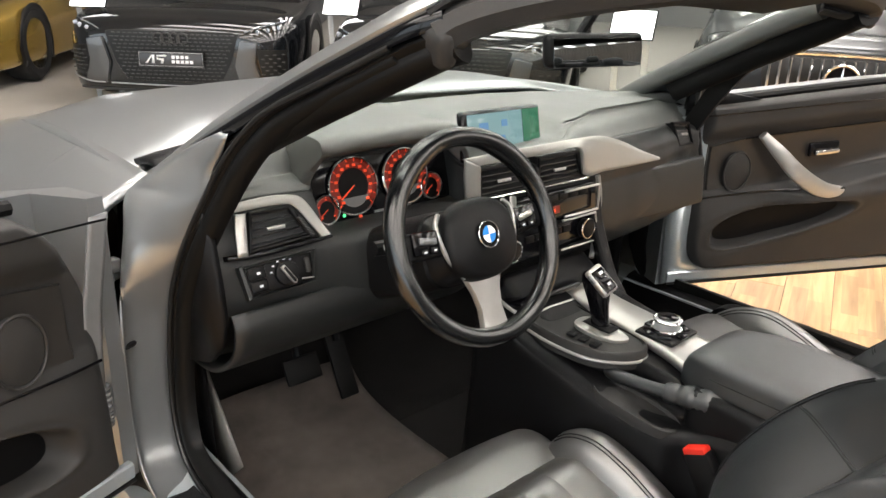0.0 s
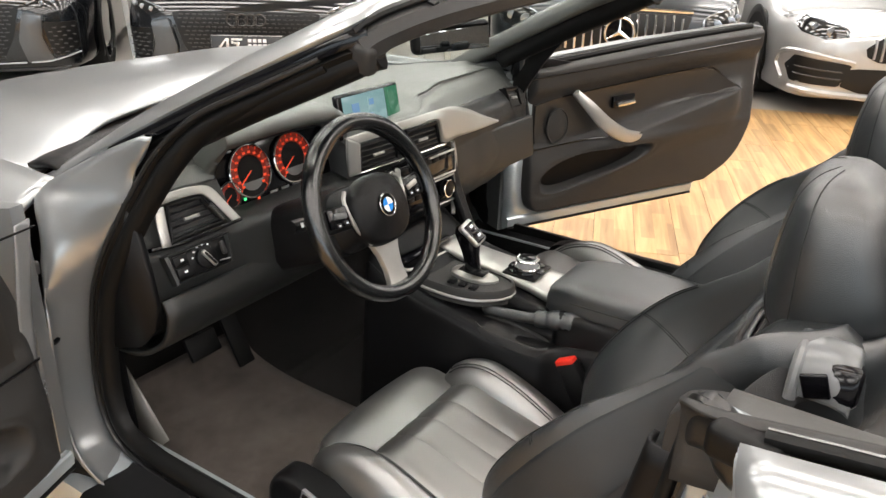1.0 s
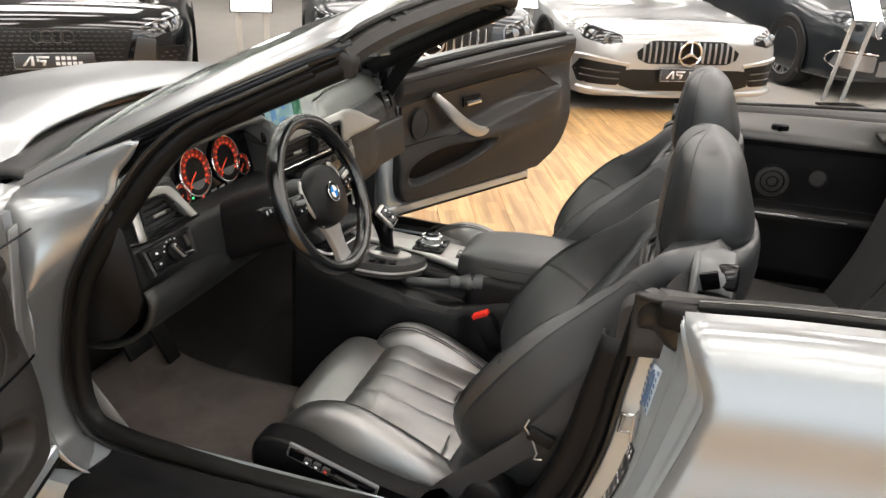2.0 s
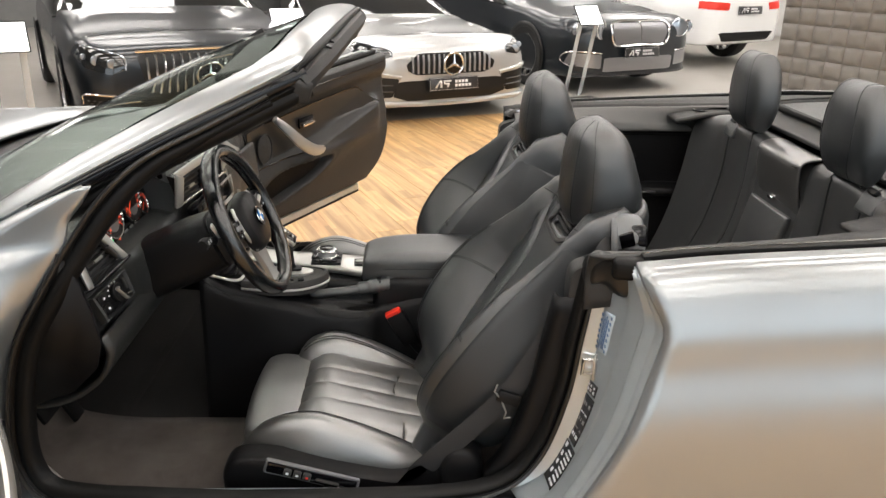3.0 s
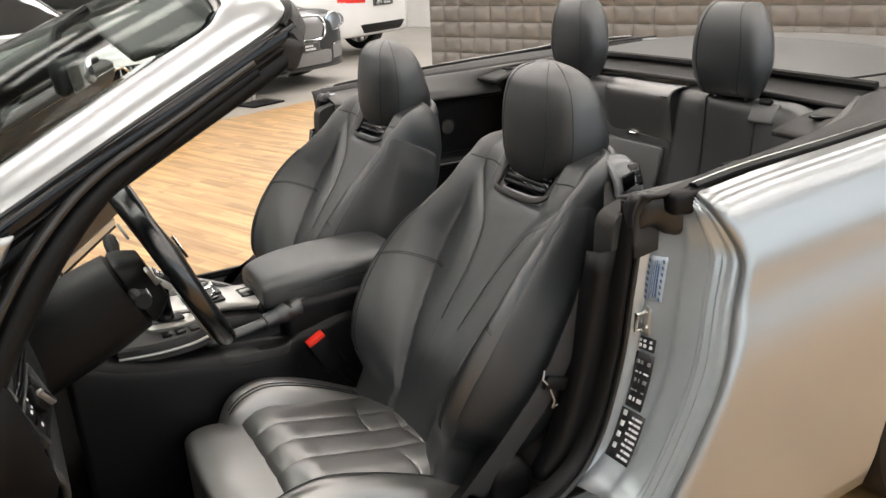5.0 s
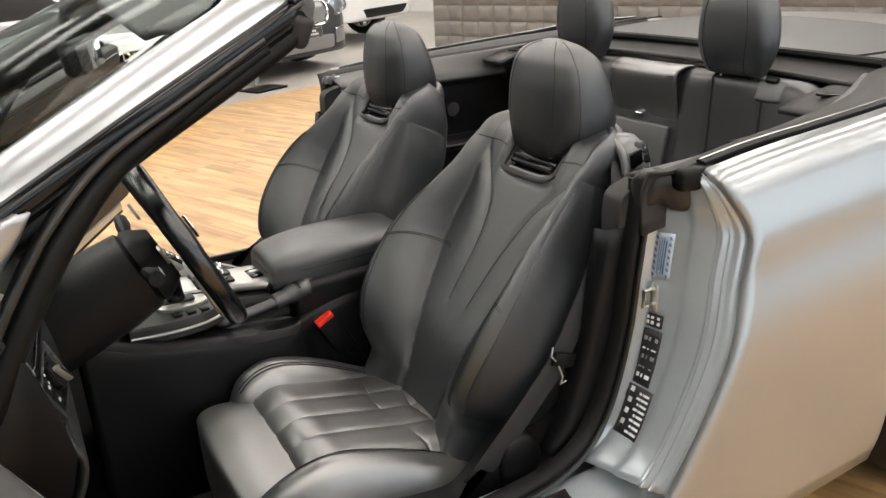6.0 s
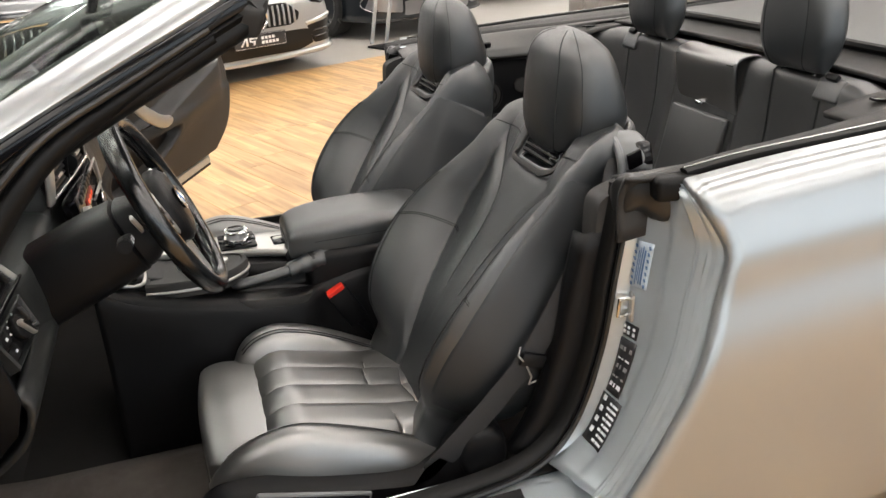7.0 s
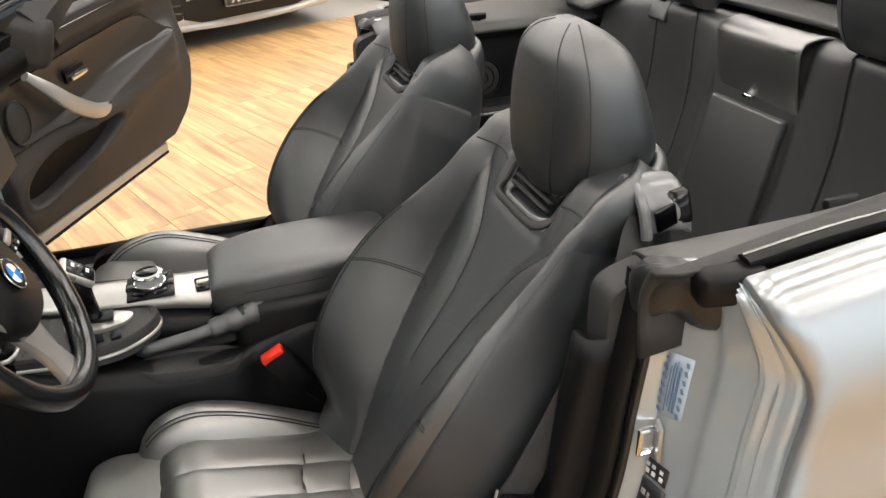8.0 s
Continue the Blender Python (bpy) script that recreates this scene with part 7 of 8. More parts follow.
    for i, q in enumerate(path):
        a = path[max(0, i - 1)]
        b = path[min(len(path) - 1, i + 1)]
        t = (b - a).normalized()
        n = Vector((0, 1, 0))
        w = t.cross(n).normalized()
        k = i / (len(path) - 1)
        hw = 0.013 + 0.012 * math.sin(math.pi * min(1, k * 1.1)) if k < 0.95 else 0.012
        rows.append([at(*(q + w * u * hw / 1.0 + n * v * 0.010)) for u, v in ring(12, 1, 1, 2.4)])
    part("pull_handle", Shape().loft(rows if sx < 0 else [r[::-1] for r in rows]), SILVER, shell, "satin silver pull handle")
    # release lever in its cup
    part("lever_cup", Shape().box(fr @ pose(0.43, 0.014, 0.80, 0, -3, 0), 0.10, 0.012, 0.042, 0.006), GLOSS, shell, "black lever cup")
    part("release_lever", Shape().box(fr @ pose(0.435, 0.026, 0.793, 0, -4, 0), 0.08, 0.010, 0.014, 0.004), CHROME, shell, "chrome release lever")
    # speaker grille
    c = fr @ pose(0.15, 0.010, 0.742, 90, 0, 0)
    part("speaker", Shape().cyl(c @ Matrix.Diagonal((0.75, 1, 1, 1)), 0.055, 0.014, 32, bevel=0.004), GREYTRIM, shell, "oval speaker grille")
    part("speaker_ring", Shape().tube([c @ Vector((0.043 * math.cos(a), 0.057 * math.sin(a), -0.008)) for a in np.linspace(0, 2 * math.pi, 33)[:-1]], 0.003, 6, closed=True), GREYTRIM, shell, "speaker rim")
    # mirror corner, waist seal and hinges
    if sx > 0:
        part("mirror_corner", Shape().poly([at(-0.03, -0.005, 0.92), at(0.20, -0.005, 0.945), at(-0.02, -0.005, 0.985)]), PLASTIC, shell, "black corner trim", thick=0.02)
    p = [at(s, -0.03, top(s) + 0.004) for s in np.linspace(0.1, 1.07, 20)]
    part("waist_seal", Shape().tube(p, 0.012, 8), RUBBER, shell, "black rubber window seal")
    p = [at(s, 0.0, 0.408) for s in np.linspace(-0.02, 0.84, 10)]
    part("lower_edge", Shape().sweep([q + Vector((0, 0, 0.014)) for q in p], ring(10, 0.010, 0.017, 3.5)), PAINT_LIT, shell, "silver lower door edge")
    part("lower_seal", Shape().tube([q + ey * 0.006 - Vector((0, 0, 0.006)) for q in p], 0.005, 8), RUBBER, shell, "black lower door seal")
    rows = [[at(sh, -0.006, z), at(sh + 0.038, -0.002, z)] for z, sh in ((0.44, 0.0), (0.55, 0.005), (0.66, 0.0), (0.75, -0.012), (0.83, -0.03), (0.90, -0.045))]
    if sx > 0:
        edge_line = [(-0.035, 0.402), (0.16, 0.402), (0.13, 0.445), (0.05, 0.50), (0.055, 0.90), (-0.045, 0.90), (-0.04, 0.60)]
        part("door_frame", Shape().poly([at(a, -0.003, b) for a, b in edge_line]), PAINT_LIT, shell, "silver painted door frame", thick=0.006)
    part("inner_skin", Shape().grid(surf(rows, 6, 24), flip=sx > 0), (PAINT_LIT if sx > 0 else INNERSKIN), shell, "pale grey inner skin of the door", thick=0.004)
    for z in (0.47, 0.785):
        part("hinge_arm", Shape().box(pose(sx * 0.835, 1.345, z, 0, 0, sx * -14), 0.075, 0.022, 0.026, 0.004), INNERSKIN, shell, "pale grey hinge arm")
    for k in range(7 if sx < 0 else 0):
        q = at(0.005, -0.012, 0.60 - 0.012 * k)
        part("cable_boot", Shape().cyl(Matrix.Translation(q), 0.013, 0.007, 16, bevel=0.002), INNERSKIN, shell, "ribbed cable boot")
    for z in (0.465, 0.775):
        part("hinge", Shape().box(pose(sx * 0.828, 1.352, z, 0, 0, sx * 55), 0.035, 0.05, 0.036, 0.005), PAINT_LIT, shell, "silver door hinge")
    part("check_strap", Shape().tube([Vector((sx * 0.762, 1.362, 0.647)), Vector((sx * 0.80, 1.335, 0.638)), at(-0.02, -0.05, 0.628)], 0.007), PLASTIC, shell, "black door check strap")
    part("strap_bracket", Shape().box(pose(sx * 0.762, 1.357, 0.647, 0, 10, 0), 0.045, 0.022, 0.026, 0.006), PLASTIC, shell, "dark strap bracket")
    return shell


door(-1, 0.865, 1.275, 20.0)
door(1, 0.722, 1.188, 26.8)


# ---- the other cars ----
from mathutils.bvhtree import BVHTree
BLACKPAINT = mat("black_car_paint", (0.008, 0.009, 0.011), 0.12, 0.2, coat=1.0)
BLUEPAINT = mat("midnight_blue_car_paint", (0.012, 0.016, 0.021), 0.32, 0.4, coat=0.9, coat_rough=0.14)
GREYPAINT = mat("graphite_car_paint", (0.09, 0.09, 0.09), 0.28, 0.7, coat=1.0)
WHITESILVER = mat("pale_silver_car_paint", (0.50, 0.51, 0.51), 0.28, 0.5, coat=1.0)
WHITEPAINT = mat("white_car_paint", (0.8, 0.8, 0.79), 0.25, coat=1.0)
GOLDPAINT = mat("gold_car_paint", (0.55, 0.36, 0.08), 0.25, 0.7, coat=1.0)
DARKGLASS = mat("tinted_glass", (0.01, 0.011, 0.012), 0.03, coat=1.0)
LENS = mat("headlight_lens", (0.35, 0.38, 0.42), 0.08, 0.6, coat=1.0)
MESHBLACK = mat("black_grille_mesh", (0.012, 0.012, 0.012), 0.4, 0.3)
PLATE = mat("dark_grey_plate", (0.03, 0.03, 0.032), 0.35, coat=0.4)
PLATEINK = mat("white_plate_print", (0.75, 0.75, 0.75), 0.4)


def parked_car(name, label, nose, facing, paint, width=1.94, length=4.9, hood=0.86, roof=1.42, nose_z=(0.20, 0.70), rim=DARKRIM, tyre_r=0.355, axle=0.92, tail=False):
    """A parked car. Its own frame: nose at the origin, looking along -y, +x to its left as one faces it."""
    f = Vector((*facing, 0)).normalized()
    # local -y is the way it faces
    m = Matrix(((-f.y, -f.x, 0, nose[0]), (f.x, -f.y, 0, nose[1]), (0, 0, 1, 0), (0, 0, 0, 1)))
    c = thing(name, label, "car", "cars parked in the showroom")
    W = width / 2
    z0, z1 = nose_z
    ax2 = length - 1.05
    # lower body: rings across the car, from nose to tail
    secs = [(0.0, 0.60, z0 + 0.14, z1 - 0.16), (0.015, 0.70, z0 + 0.08, z1 - 0.09), (0.06, 0.80, z0 + 0.02, z1 - 0.03), (0.15, 0.89, z0, z1 + 0.01), (0.30, 0.945, z0, z1 + 0.05), (0.55, 0.985, z0, hood - 0.07), (0.9, 1.0, z0, hood - 0.02),
            (1.3, 1.0, z0, hood + 0.02), (1.6, 1.0, z0, hood + 0.06), (2.4, 0.99, z0, hood + 0.09), (3.4, 0.985, z0, hood + 0.12), (length - 0.7, 0.96, z0, hood + 0.12), (length - 0.25, 0.90, z0 + 0.02, hood + 0.1), (length, 0.80, z0 + 0.12, hood)]
    rows = []
    for y, w, a, b in secs:
        hw = W * w
        half = [(0, a), (hw * 0.6, a), (hw * 0.92, a + 0.01), (hw * 0.985, a + 0.06), (hw * 0.99, a + (b - a) * 0.3), (hw, a + (b - a) * 0.55), (hw * 0.985, a + (b - a) * 0.75), (hw * 0.93, b - 0.05), (hw * 0.82, b - 0.012), (hw * 0.5, b + 0.008), (0, b + 0.015)]
        rows.append([Vector((x, y, z)) for x, z in half] + [Vector((-x, y, z)) for x, z in half[-2:0:-1]])
    fine = surf([r + [r[0]] for r in rows], 81, 70)
    s = Shape().loft([r[:-1] for r in fine]).turned(m)
    body = part("body", s, paint, c, sharp=50)
    # glasshouse
    gsec = [(1.45, 0.80, hood + 0.03), (1.75, 0.78, hood + 0.2), (2.2, 0.73, roof - 0.06), (2.6, 0.70, roof), (3.2, 0.70, roof), (3.9, 0.72, roof - 0.12), (length - 0.35, 0.78, hood + 0.12)]
    rows = []
    for y, w, top in gsec:
        base = hood - 0.02
        half = [(0, base), (W * 0.92, base), (W * 0.92 - (0.92 - w) * W * 0.5, base + (top - base) * 0.6), (W * w, top - 0.05 if top - base > 0.1 else top), (W * w * 0.8, top), (0, top + 0.02)]
        rows.append([Vector((x, y, z)) for x, z in half] + [Vector((-x, y, z)) for x, z in half[-2:0:-1]])
    fine = surf([r + [r[0]] for r in rows], 41, 30)
    part("glasshouse", Shape().loft([r[:-1] for r in fine]).turned(m), DARKGLASS, c, "dark windows")
    # wheels with dark arches
    for sx in (-1, 1):
        for y in (axle, ax2):
            q = m @ Matrix.Translation((sx * (W - 0.125), y, tyre_r))
            w = wheel(0, 0, sx, c, rim, tyre_r, 5 if rim is DARKRIM else 10, 0.25)
            for ob in (w, *w.children):
                ob.data.transform(m @ Matrix.Translation((sx * (W - 0.122), y, 0)))
            pts = [m @ Vector((sx * (W * 1.0 - 0.006), y + (tyre_r + 0.035) * math.cos(a), tyre_r + (tyre_r + 0.035) * math.sin(a))) for a in np.linspace(-0.35, math.pi + 0.35, 30)]
            rows = [[m @ Vector((sx * x, y + rr * math.cos(a), max(z0 - 0.02, tyre_r + rr * math.sin(a)))) for a in np.linspace(-0.5, math.pi + 0.5, 30)] for x, rr in ((W * 1.003, tyre_r + 0.03), (W * 1.003, tyre_r - 0.03), (W - 0.26, tyre_r - 0.03))]
            part("wheel_arch", Shape().grid(rows), MESHBLACK, c, "dark wheel arch", thick=0.004)
    return c, m


def skin(c):
    """The painted body of a car as a tree that rays can meet."""
    me = next(o for o in c.children if o.name.startswith("body")).data
    return BVHTree.FromPolygons([v.co for v in me.vertices], [p.vertices for p in me.polygons])


def on_skin(tree, m, x, z, out=0.0):
    """The place on the front of the car at x, z in its own frame, moved out of it a little."""
    d = m.to_3x3() @ Vector((0, 1, 0))
    o = m @ Vector((x, -1.0, z))
    hit = tree.ray_cast(o, d)[0]
    return (hit if hit is not None else m @ Vector((x, 0.3, z))) - d * out


def panel(name, c, m, pts, material, label="", thick=0.02, round_off=True, out=0.004):
    """An outline laid over the curved front, a little proud of it. pts: (x, z)."""
    tree = skin(c)
    ol = []
    for (x0, z0), (x1, z1) in zip(pts, pts[1:] + pts[:1]):
        ol += [(x0 + (x1 - x0) * t, z0 + (z1 - z0) * t) for t in (0.06, 0.2, 0.35, 0.5, 0.65, 0.8, 0.94)]
    cx, cz = sum(p[0] for p in ol) / len(ol), sum(p[1] for p in ol) / len(ol)
    rows = [[on_skin(tree, m, cx + (x - cx) * k, cz + (z - cz) * k, o) for x, z in ol] for k, o in ((1.0, -0.006), (0.985, out), (0.85, out), (0.7, out), (0.5, out), (0.3, out), (0.1, out))]
    return part(name, Shape().loft(rows), material, c, label)


def edge(name, c, m, pts, material, r=0.008, label="", closed=False, out=0.008):
    """A rod that follows the curved front through pts (x, z)."""
    tree = skin(c)
    line = spline([(x, z, 0) for x, z in pts], 40, closed)
    return part(name, Shape().tube([on_skin(tree, m, q.x, q.y, out) for q in line], r, 6, closed=closed), material, c, label)


def honeycomb(c, m, x0, x1, z0, z1, taper, material, cell=0.044, slope=0.0):
    """Staggered short bars over a dark grille, too small to pick apart singly."""
    tree = skin(c)
    sh = Shape()
    nz = int((z1 - z0) / (cell * 0.62))
    for k in range(nz):
        z = z0 + (z1 - z0) * (k + 0.5) / nz
        sh2 = taper * (z1 - z) / (z1 - z0)
        a, b = x0 + sh2 * (1 if x0 < 0 else 1 if slope else 0), x1 - sh2
        n = max(1, int((b - a) / cell))
        for i in range(n):
            x = a + (b - a) * (i + (0.25 if k % 2 else 0.75)) / n
            q = on_skin(tree, m, x, z, 0.012)
            sh.box(Matrix.Translation(q) @ m.to_3x3().to_4x4(), cell * 0.62, 0.008, 0.008, 0)
    ob = part("honeycomb", sh, material, c, "honeycomb of short bars")
    return tagged(ob, "honeycomb of short bars", kind="stuff")


def plate(c, m, y, z, w=0.52, h=0.115, tilt=-4):
    q = m @ pose(0, y, z, tilt, 0, 0)
    p = part("number_plate", Shape().box(q, w, 0.014, h, 0.004), PLATE, c, "dark showroom plate with white print")
    part("plate_edge", Shape().tube([q @ Vector((a * w * 0.485, -0.008, b * h * 0.45)) for a, b in ((-1, -1), (1, -1), (1, 1), (-1, 1))], 0.0012, 5, closed=True), PLATEINK, p, "thin pale line")
    k = w / 0.52

    def mark(pts):
        part("plate_print", Shape().poly([q @ Vector((x * k, -0.0085, z * h / 0.115)) for x, z in pts]), PLATEINK, p, thick=0.002)
    mark([(-0.205, -0.032), (-0.185, -0.032), (-0.140, 0.032), (-0.152, 0.032)])
    mark([(-0.150, -0.032), (-0.128, -0.032), (-0.130, 0.032), (-0.146, 0.032)])
    mark([(-0.112, 0.032), (-0.030, 0.032), (-0.036, 0.018), (-0.112, 0.018)])
    mark([(-0.112, 0.015), (-0.097, 0.015), (-0.097, -0.004), (-0.112, -0.004)])
    mark([(-0.095, 0.006), (-0.050, 0.006), (-0.062, -0.032), (-0.080, -0.032), (-0.075, -0.008), (-0.095, -0.008)])
    for row, n, wd in ((0.018, 4, 0.028), (-0.018, 5, 0.029)):
        for i in range(n):
            part("plate_print", Shape().box(q @ pose((0.020 + 0.036 * i) * k, -0.008, row * h / 0.115), wd * 0.9 * k, 0.003, 0.024 * h / 0.115, 0), PLATEINK, p)


def bars(c, m, x0, x1, z0, z1, n, material, r=0.008, out=0.016):
    """Upright grille bars between two heights."""
    tree = skin(c)
    for k in range(n):
        x = x0 + (x1 - x0) * (k + 0.5) / n
        ins = 0.35 * max(0, abs(x) / abs(x1) - 0.86) * (z1 - z0) * 3
        rows = [[on_skin(tree, m, x + a, z, out + b) for a, b in ((-r, -0.02), (-r * 0.8, 0.0), (0, 0.006), (r * 0.8, 0.0), (r, -0.02))] for z in np.linspace(z0 + ins, z1 - ins, 5)]
        part("grille_bar", Shape().loft(rows), material, c, "bright upright bar")


def star(c, m, z, r):
    tree = skin(c)
    q = Matrix.Translation(on_skin(tree, m, 0, z, 0.035)) @ m.to_3x3().to_4x4() @ pose(0, 0, 0, 90, 0, 0)
    disc = part("emblem_disc", Shape().cyl(q, r, 0.012, 32), GLOSS, c, "dark round emblem")
    part("emblem_ring", Shape().tube([q @ Vector((r * math.cos(a), r * math.sin(a), 0.006)) for a in np.linspace(0, 2 * math.pi, 37)[:-1]], r * 0.11, 8, closed=True), CHROME, disc, "chrome ring")
    for k in range(3):
        a = math.pi / 2 + k * 2 * math.pi / 3
        part("emblem_arm", Shape().tube([q @ Vector((0, 0, 0.010)), q @ Vector((r * 0.96 * math.cos(a), r * 0.96 * math.sin(a), 0.008))], [r * 0.18, r * 0.03], 6), CHROME, disc)


def headlight(c, m, sx, pts, label, spots):
    hl = panel("headlight", c, m, [(sx * x, z) for x, z in pts], DARKGLASS, label)
    tree = skin(c)
    for x, z, r in spots:
        q = Matrix.Translation(on_skin(tree, m, sx * x, z, 0.006)) @ m.to_3x3().to_4x4() @ pose(0, 0, 0, 90, 0, -sx * 25)
        part("reflector", Shape().cyl(q, r, 0.016, 20, bevel=0.003), LENS, hl, "bright reflector")
    part("light_line", Shape().tube([on_skin(tree, m, sx * x, z, 0.008) for x, z in [(p.x, p.y) for p in spline([(x, z, 0) for x, z in pts[:3]], 12)]], 0.007, 6), LENS, hl, "bright light line")
    return hl


FACE = (-0.89, -0.456)
DASHGREY = mat("dark_satin_grille", (0.055, 0.055, 0.055), 0.35, 0.5, coat=0.4)
# two black estates with honeycomb fronts
for nose, face, label in (((1.36, 6.2), (-0.68, -0.73), "black estate car with a honeycomb grille and red brake calipers"), ((2.62, 4.42), (-0.80, -0.60), "black estate car with a honeycomb grille and four dark rings")):
    c, m = parked_car("estate_car", label, nose, face, BLACKPAINT, 1.95, 4.99, 0.88, 1.47, (0.16, 0.74), DARKRIM, 0.365)
    panel("grille", c, m, [(-0.54, 0.655), (0.54, 0.655), (0.47, 0.42), (0.38, 0.26), (-0.38, 0.26), (-0.47, 0.42)], MESHBLACK, "black honeycomb grille")
    honeycomb(c, m, -0.50, 0.50, 0.27, 0.645, 0.12, DASHGREY)
    tree = skin(c)
    for k in range(4):
        q = Matrix.Translation(on_skin(tree, m, -0.096 + 0.064 * k, 0.60, 0.03)) @ m.to_3x3().to_4x4() @ pose(0, 0, 0, 90, 0, 0)
        part("ring", Shape().tube([q @ Vector((0.042 * math.cos(a), 0.042 * math.sin(a), 0)) for a in np.linspace(0, 2 * math.pi, 25)[:-1]], 0.006, 6, closed=True), DASHGREY, c, "dark chrome ring")
    for sx in (-1, 1):
        headlight(c, m, sx, [(0.58, 0.655), (0.66, 0.69), (0.86, 0.735), (0.90, 0.70), (0.84, 0.645), (0.68, 0.62)], "slim clear headlight", ((0.68, 0.66, 0.018), (0.75, 0.672, 0.02), (0.82, 0.685, 0.02)))
        panel("intake", c, m, [(sx * 0.66, 0.53), (sx * 0.88, 0.52), (sx * 0.88, 0.32), (sx * 0.72, 0.27)], MESHBLACK, "black side intake")
        honeycomb(c, m, min(sx * 0.70, sx * 0.87), max(sx * 0.70, sx * 0.87), 0.29, 0.50, 0.0, DASHGREY)
        panel("blade", c, m, [(sx * 0.55, 0.60), (sx * 0.68, 0.58), (sx * 0.66, 0.42), (sx * 0.72, 0.25), (sx * 0.54, 0.235), (sx * 0.50, 0.40)], GREYPAINT, "glossy dark bumper blade", out=0.03)
        edge("blade_edge", c, m, [(sx * 0.56, 0.24), (sx * 0.70, 0.25), (sx * 0.88, 0.29)], SATINCHROME, 0.006, "bright lower edge", out=0.03)
        part("brake_caliper", Shape().box(m @ pose(sx * 0.862, 0.92 + 0.10, 0.40, 0, 0, 0), 0.05, 0.10, 0.20, 0.02), RED, c, "red brake caliper")
    edge("splitter", c, m, [(-0.80, 0.185), (-0.4, 0.175), (0, 0.17), (0.4, 0.175), (0.80, 0.185)], DASHGREY, 0.014, "gloss splitter")
    edge("lip_line", c, m, [(-0.52, 0.235), (0, 0.225), (0.52, 0.235)], SATINCHROME, 0.006, "thin bright lip line", out=0.012)
    plate(c, m, -0.045, 0.44)
# gold coupe
c, m = parked_car("gold_coupe", "gold metallic coupe with dark wheels", (-0.35, 8.3), (-0.60, -0.80), GOLDPAINT, 1.92, 4.6, 0.80, 1.30, (0.16, 0.66), DARKRIM, 0.35)
panel("grille", c, m, [(-0.6, 0.46), (0.6, 0.46), (0.5, 0.26), (-0.5, 0.26)], MESHBLACK, "black lower intake")
for sx in (-1, 1):
    headlight(c, m, sx, [(0.55, 0.56), (0.66, 0.62), (0.86, 0.66), (0.88, 0.62), (0.78, 0.56)], "swept clear headlight", ((0.70, 0.60, 0.03),))
# dark saloon with an upright chrome-barred grille
c, m = parked_car("dark_saloon", "dark green-black saloon with upright chrome grille bars", (3.95, 2.1), FACE, BLUEPAINT, 1.92, 5.1, 0.92, 1.49, (0.20, 0.80), RIM, 0.35)
panel("grille", c, m, [(-0.50, 0.74), (0.50, 0.74), (0.46, 0.54), (0.38, 0.47), (-0.38, 0.47), (-0.46, 0.54)], MESHBLACK, "black grille")
bars(c, m, -0.46, 0.46, 0.485, 0.735, 15, CHROME, 0.010)
edge("grille_edge", c, m, [(-0.50, 0.755), (0, 0.765), (0.50, 0.755)], CHROME, 0.012, "chrome upper grille edge")
star(c, m, 0.61, 0.10)
for sx in (-1, 1):
    headlight(c, m, sx, [(0.58, 0.63), (0.60, 0.73), (0.86, 0.80), (0.90, 0.74), (0.84, 0.64), (0.68, 0.60)], "clear headlight", ((0.67, 0.68, 0.035), (0.77, 0.70, 0.035), (0.84, 0.72, 0.022)))
    panel("intake", c, m, [(sx * 0.50, 0.43), (sx * 0.86, 0.45), (sx * 0.86, 0.32), (sx * 0.54, 0.28)], MESHBLACK, "dark mesh intake")
    honeycomb(c, m, min(sx * 0.55, sx * 0.85), max(sx * 0.55, sx * 0.85), 0.30, 0.42, 0.0, DASHGREY, 0.03)
    edge("intake_edge", c, m, [(sx * 0.52, 0.435), (sx * 0.70, 0.452), (sx * 0.86, 0.45), (sx * 0.875, 0.38)], CHROME, 0.007, "chrome intake edge")
plate(c, m, -0.05, 0.40)
# pale silver sports car
c, m = parked_car("sports_car", "pale silver sports car with a dark upright-barred grille", (5.2, 0.2), FACE, WHITESILVER, 1.99, 4.55, 0.80, 1.28, (0.13, 0.70), DARKRIM, 0.345, 0.95)
panel("grille", c, m, [(-0.34, 0.625), (0.34, 0.625), (0.47, 0.53), (0.45, 0.47), (0.36, 0.43), (-0.36, 0.43), (-0.45, 0.47), (-0.47, 0.53)], MESHBLACK, "dark grille")
bars(c, m, -0.43, 0.43, 0.445, 0.61, 16, SATINCHROME, 0.009)
star(c, m, 0.525, 0.098)
for sx in (-1, 1):
    headlight(c, m, sx, [(0.60, 0.60), (0.62, 0.66), (0.84, 0.72), (0.92, 0.68), (0.88, 0.61), (0.74, 0.575)], "clear swept headlight", ((0.72, 0.63, 0.035), (0.81, 0.655, 0.03)))
    panel("intake", c, m, [(sx * 0.53, 0.41), (sx * 0.90, 0.45), (sx * 0.93, 0.36), (sx * 0.90, 0.25), (sx * 0.60, 0.245)], MESHBLACK, "black side intake")
    for z in (0.30, 0.355):
        edge("intake_slat", c, m, [(sx * 0.60, z), (sx * 0.75, z + 0.006), (sx * 0.89, z + 0.012)], DASHGREY, 0.006, "dark slat")
    edge("intake_blade", c, m, [(sx * 0.52, 0.42), (sx * 0.75, 0.46), (sx * 0.92, 0.47), (sx * 0.955, 0.38), (sx * 0.93, 0.25)], WHITESILVER, 0.020, "pale blade round the intake", out=0.0)
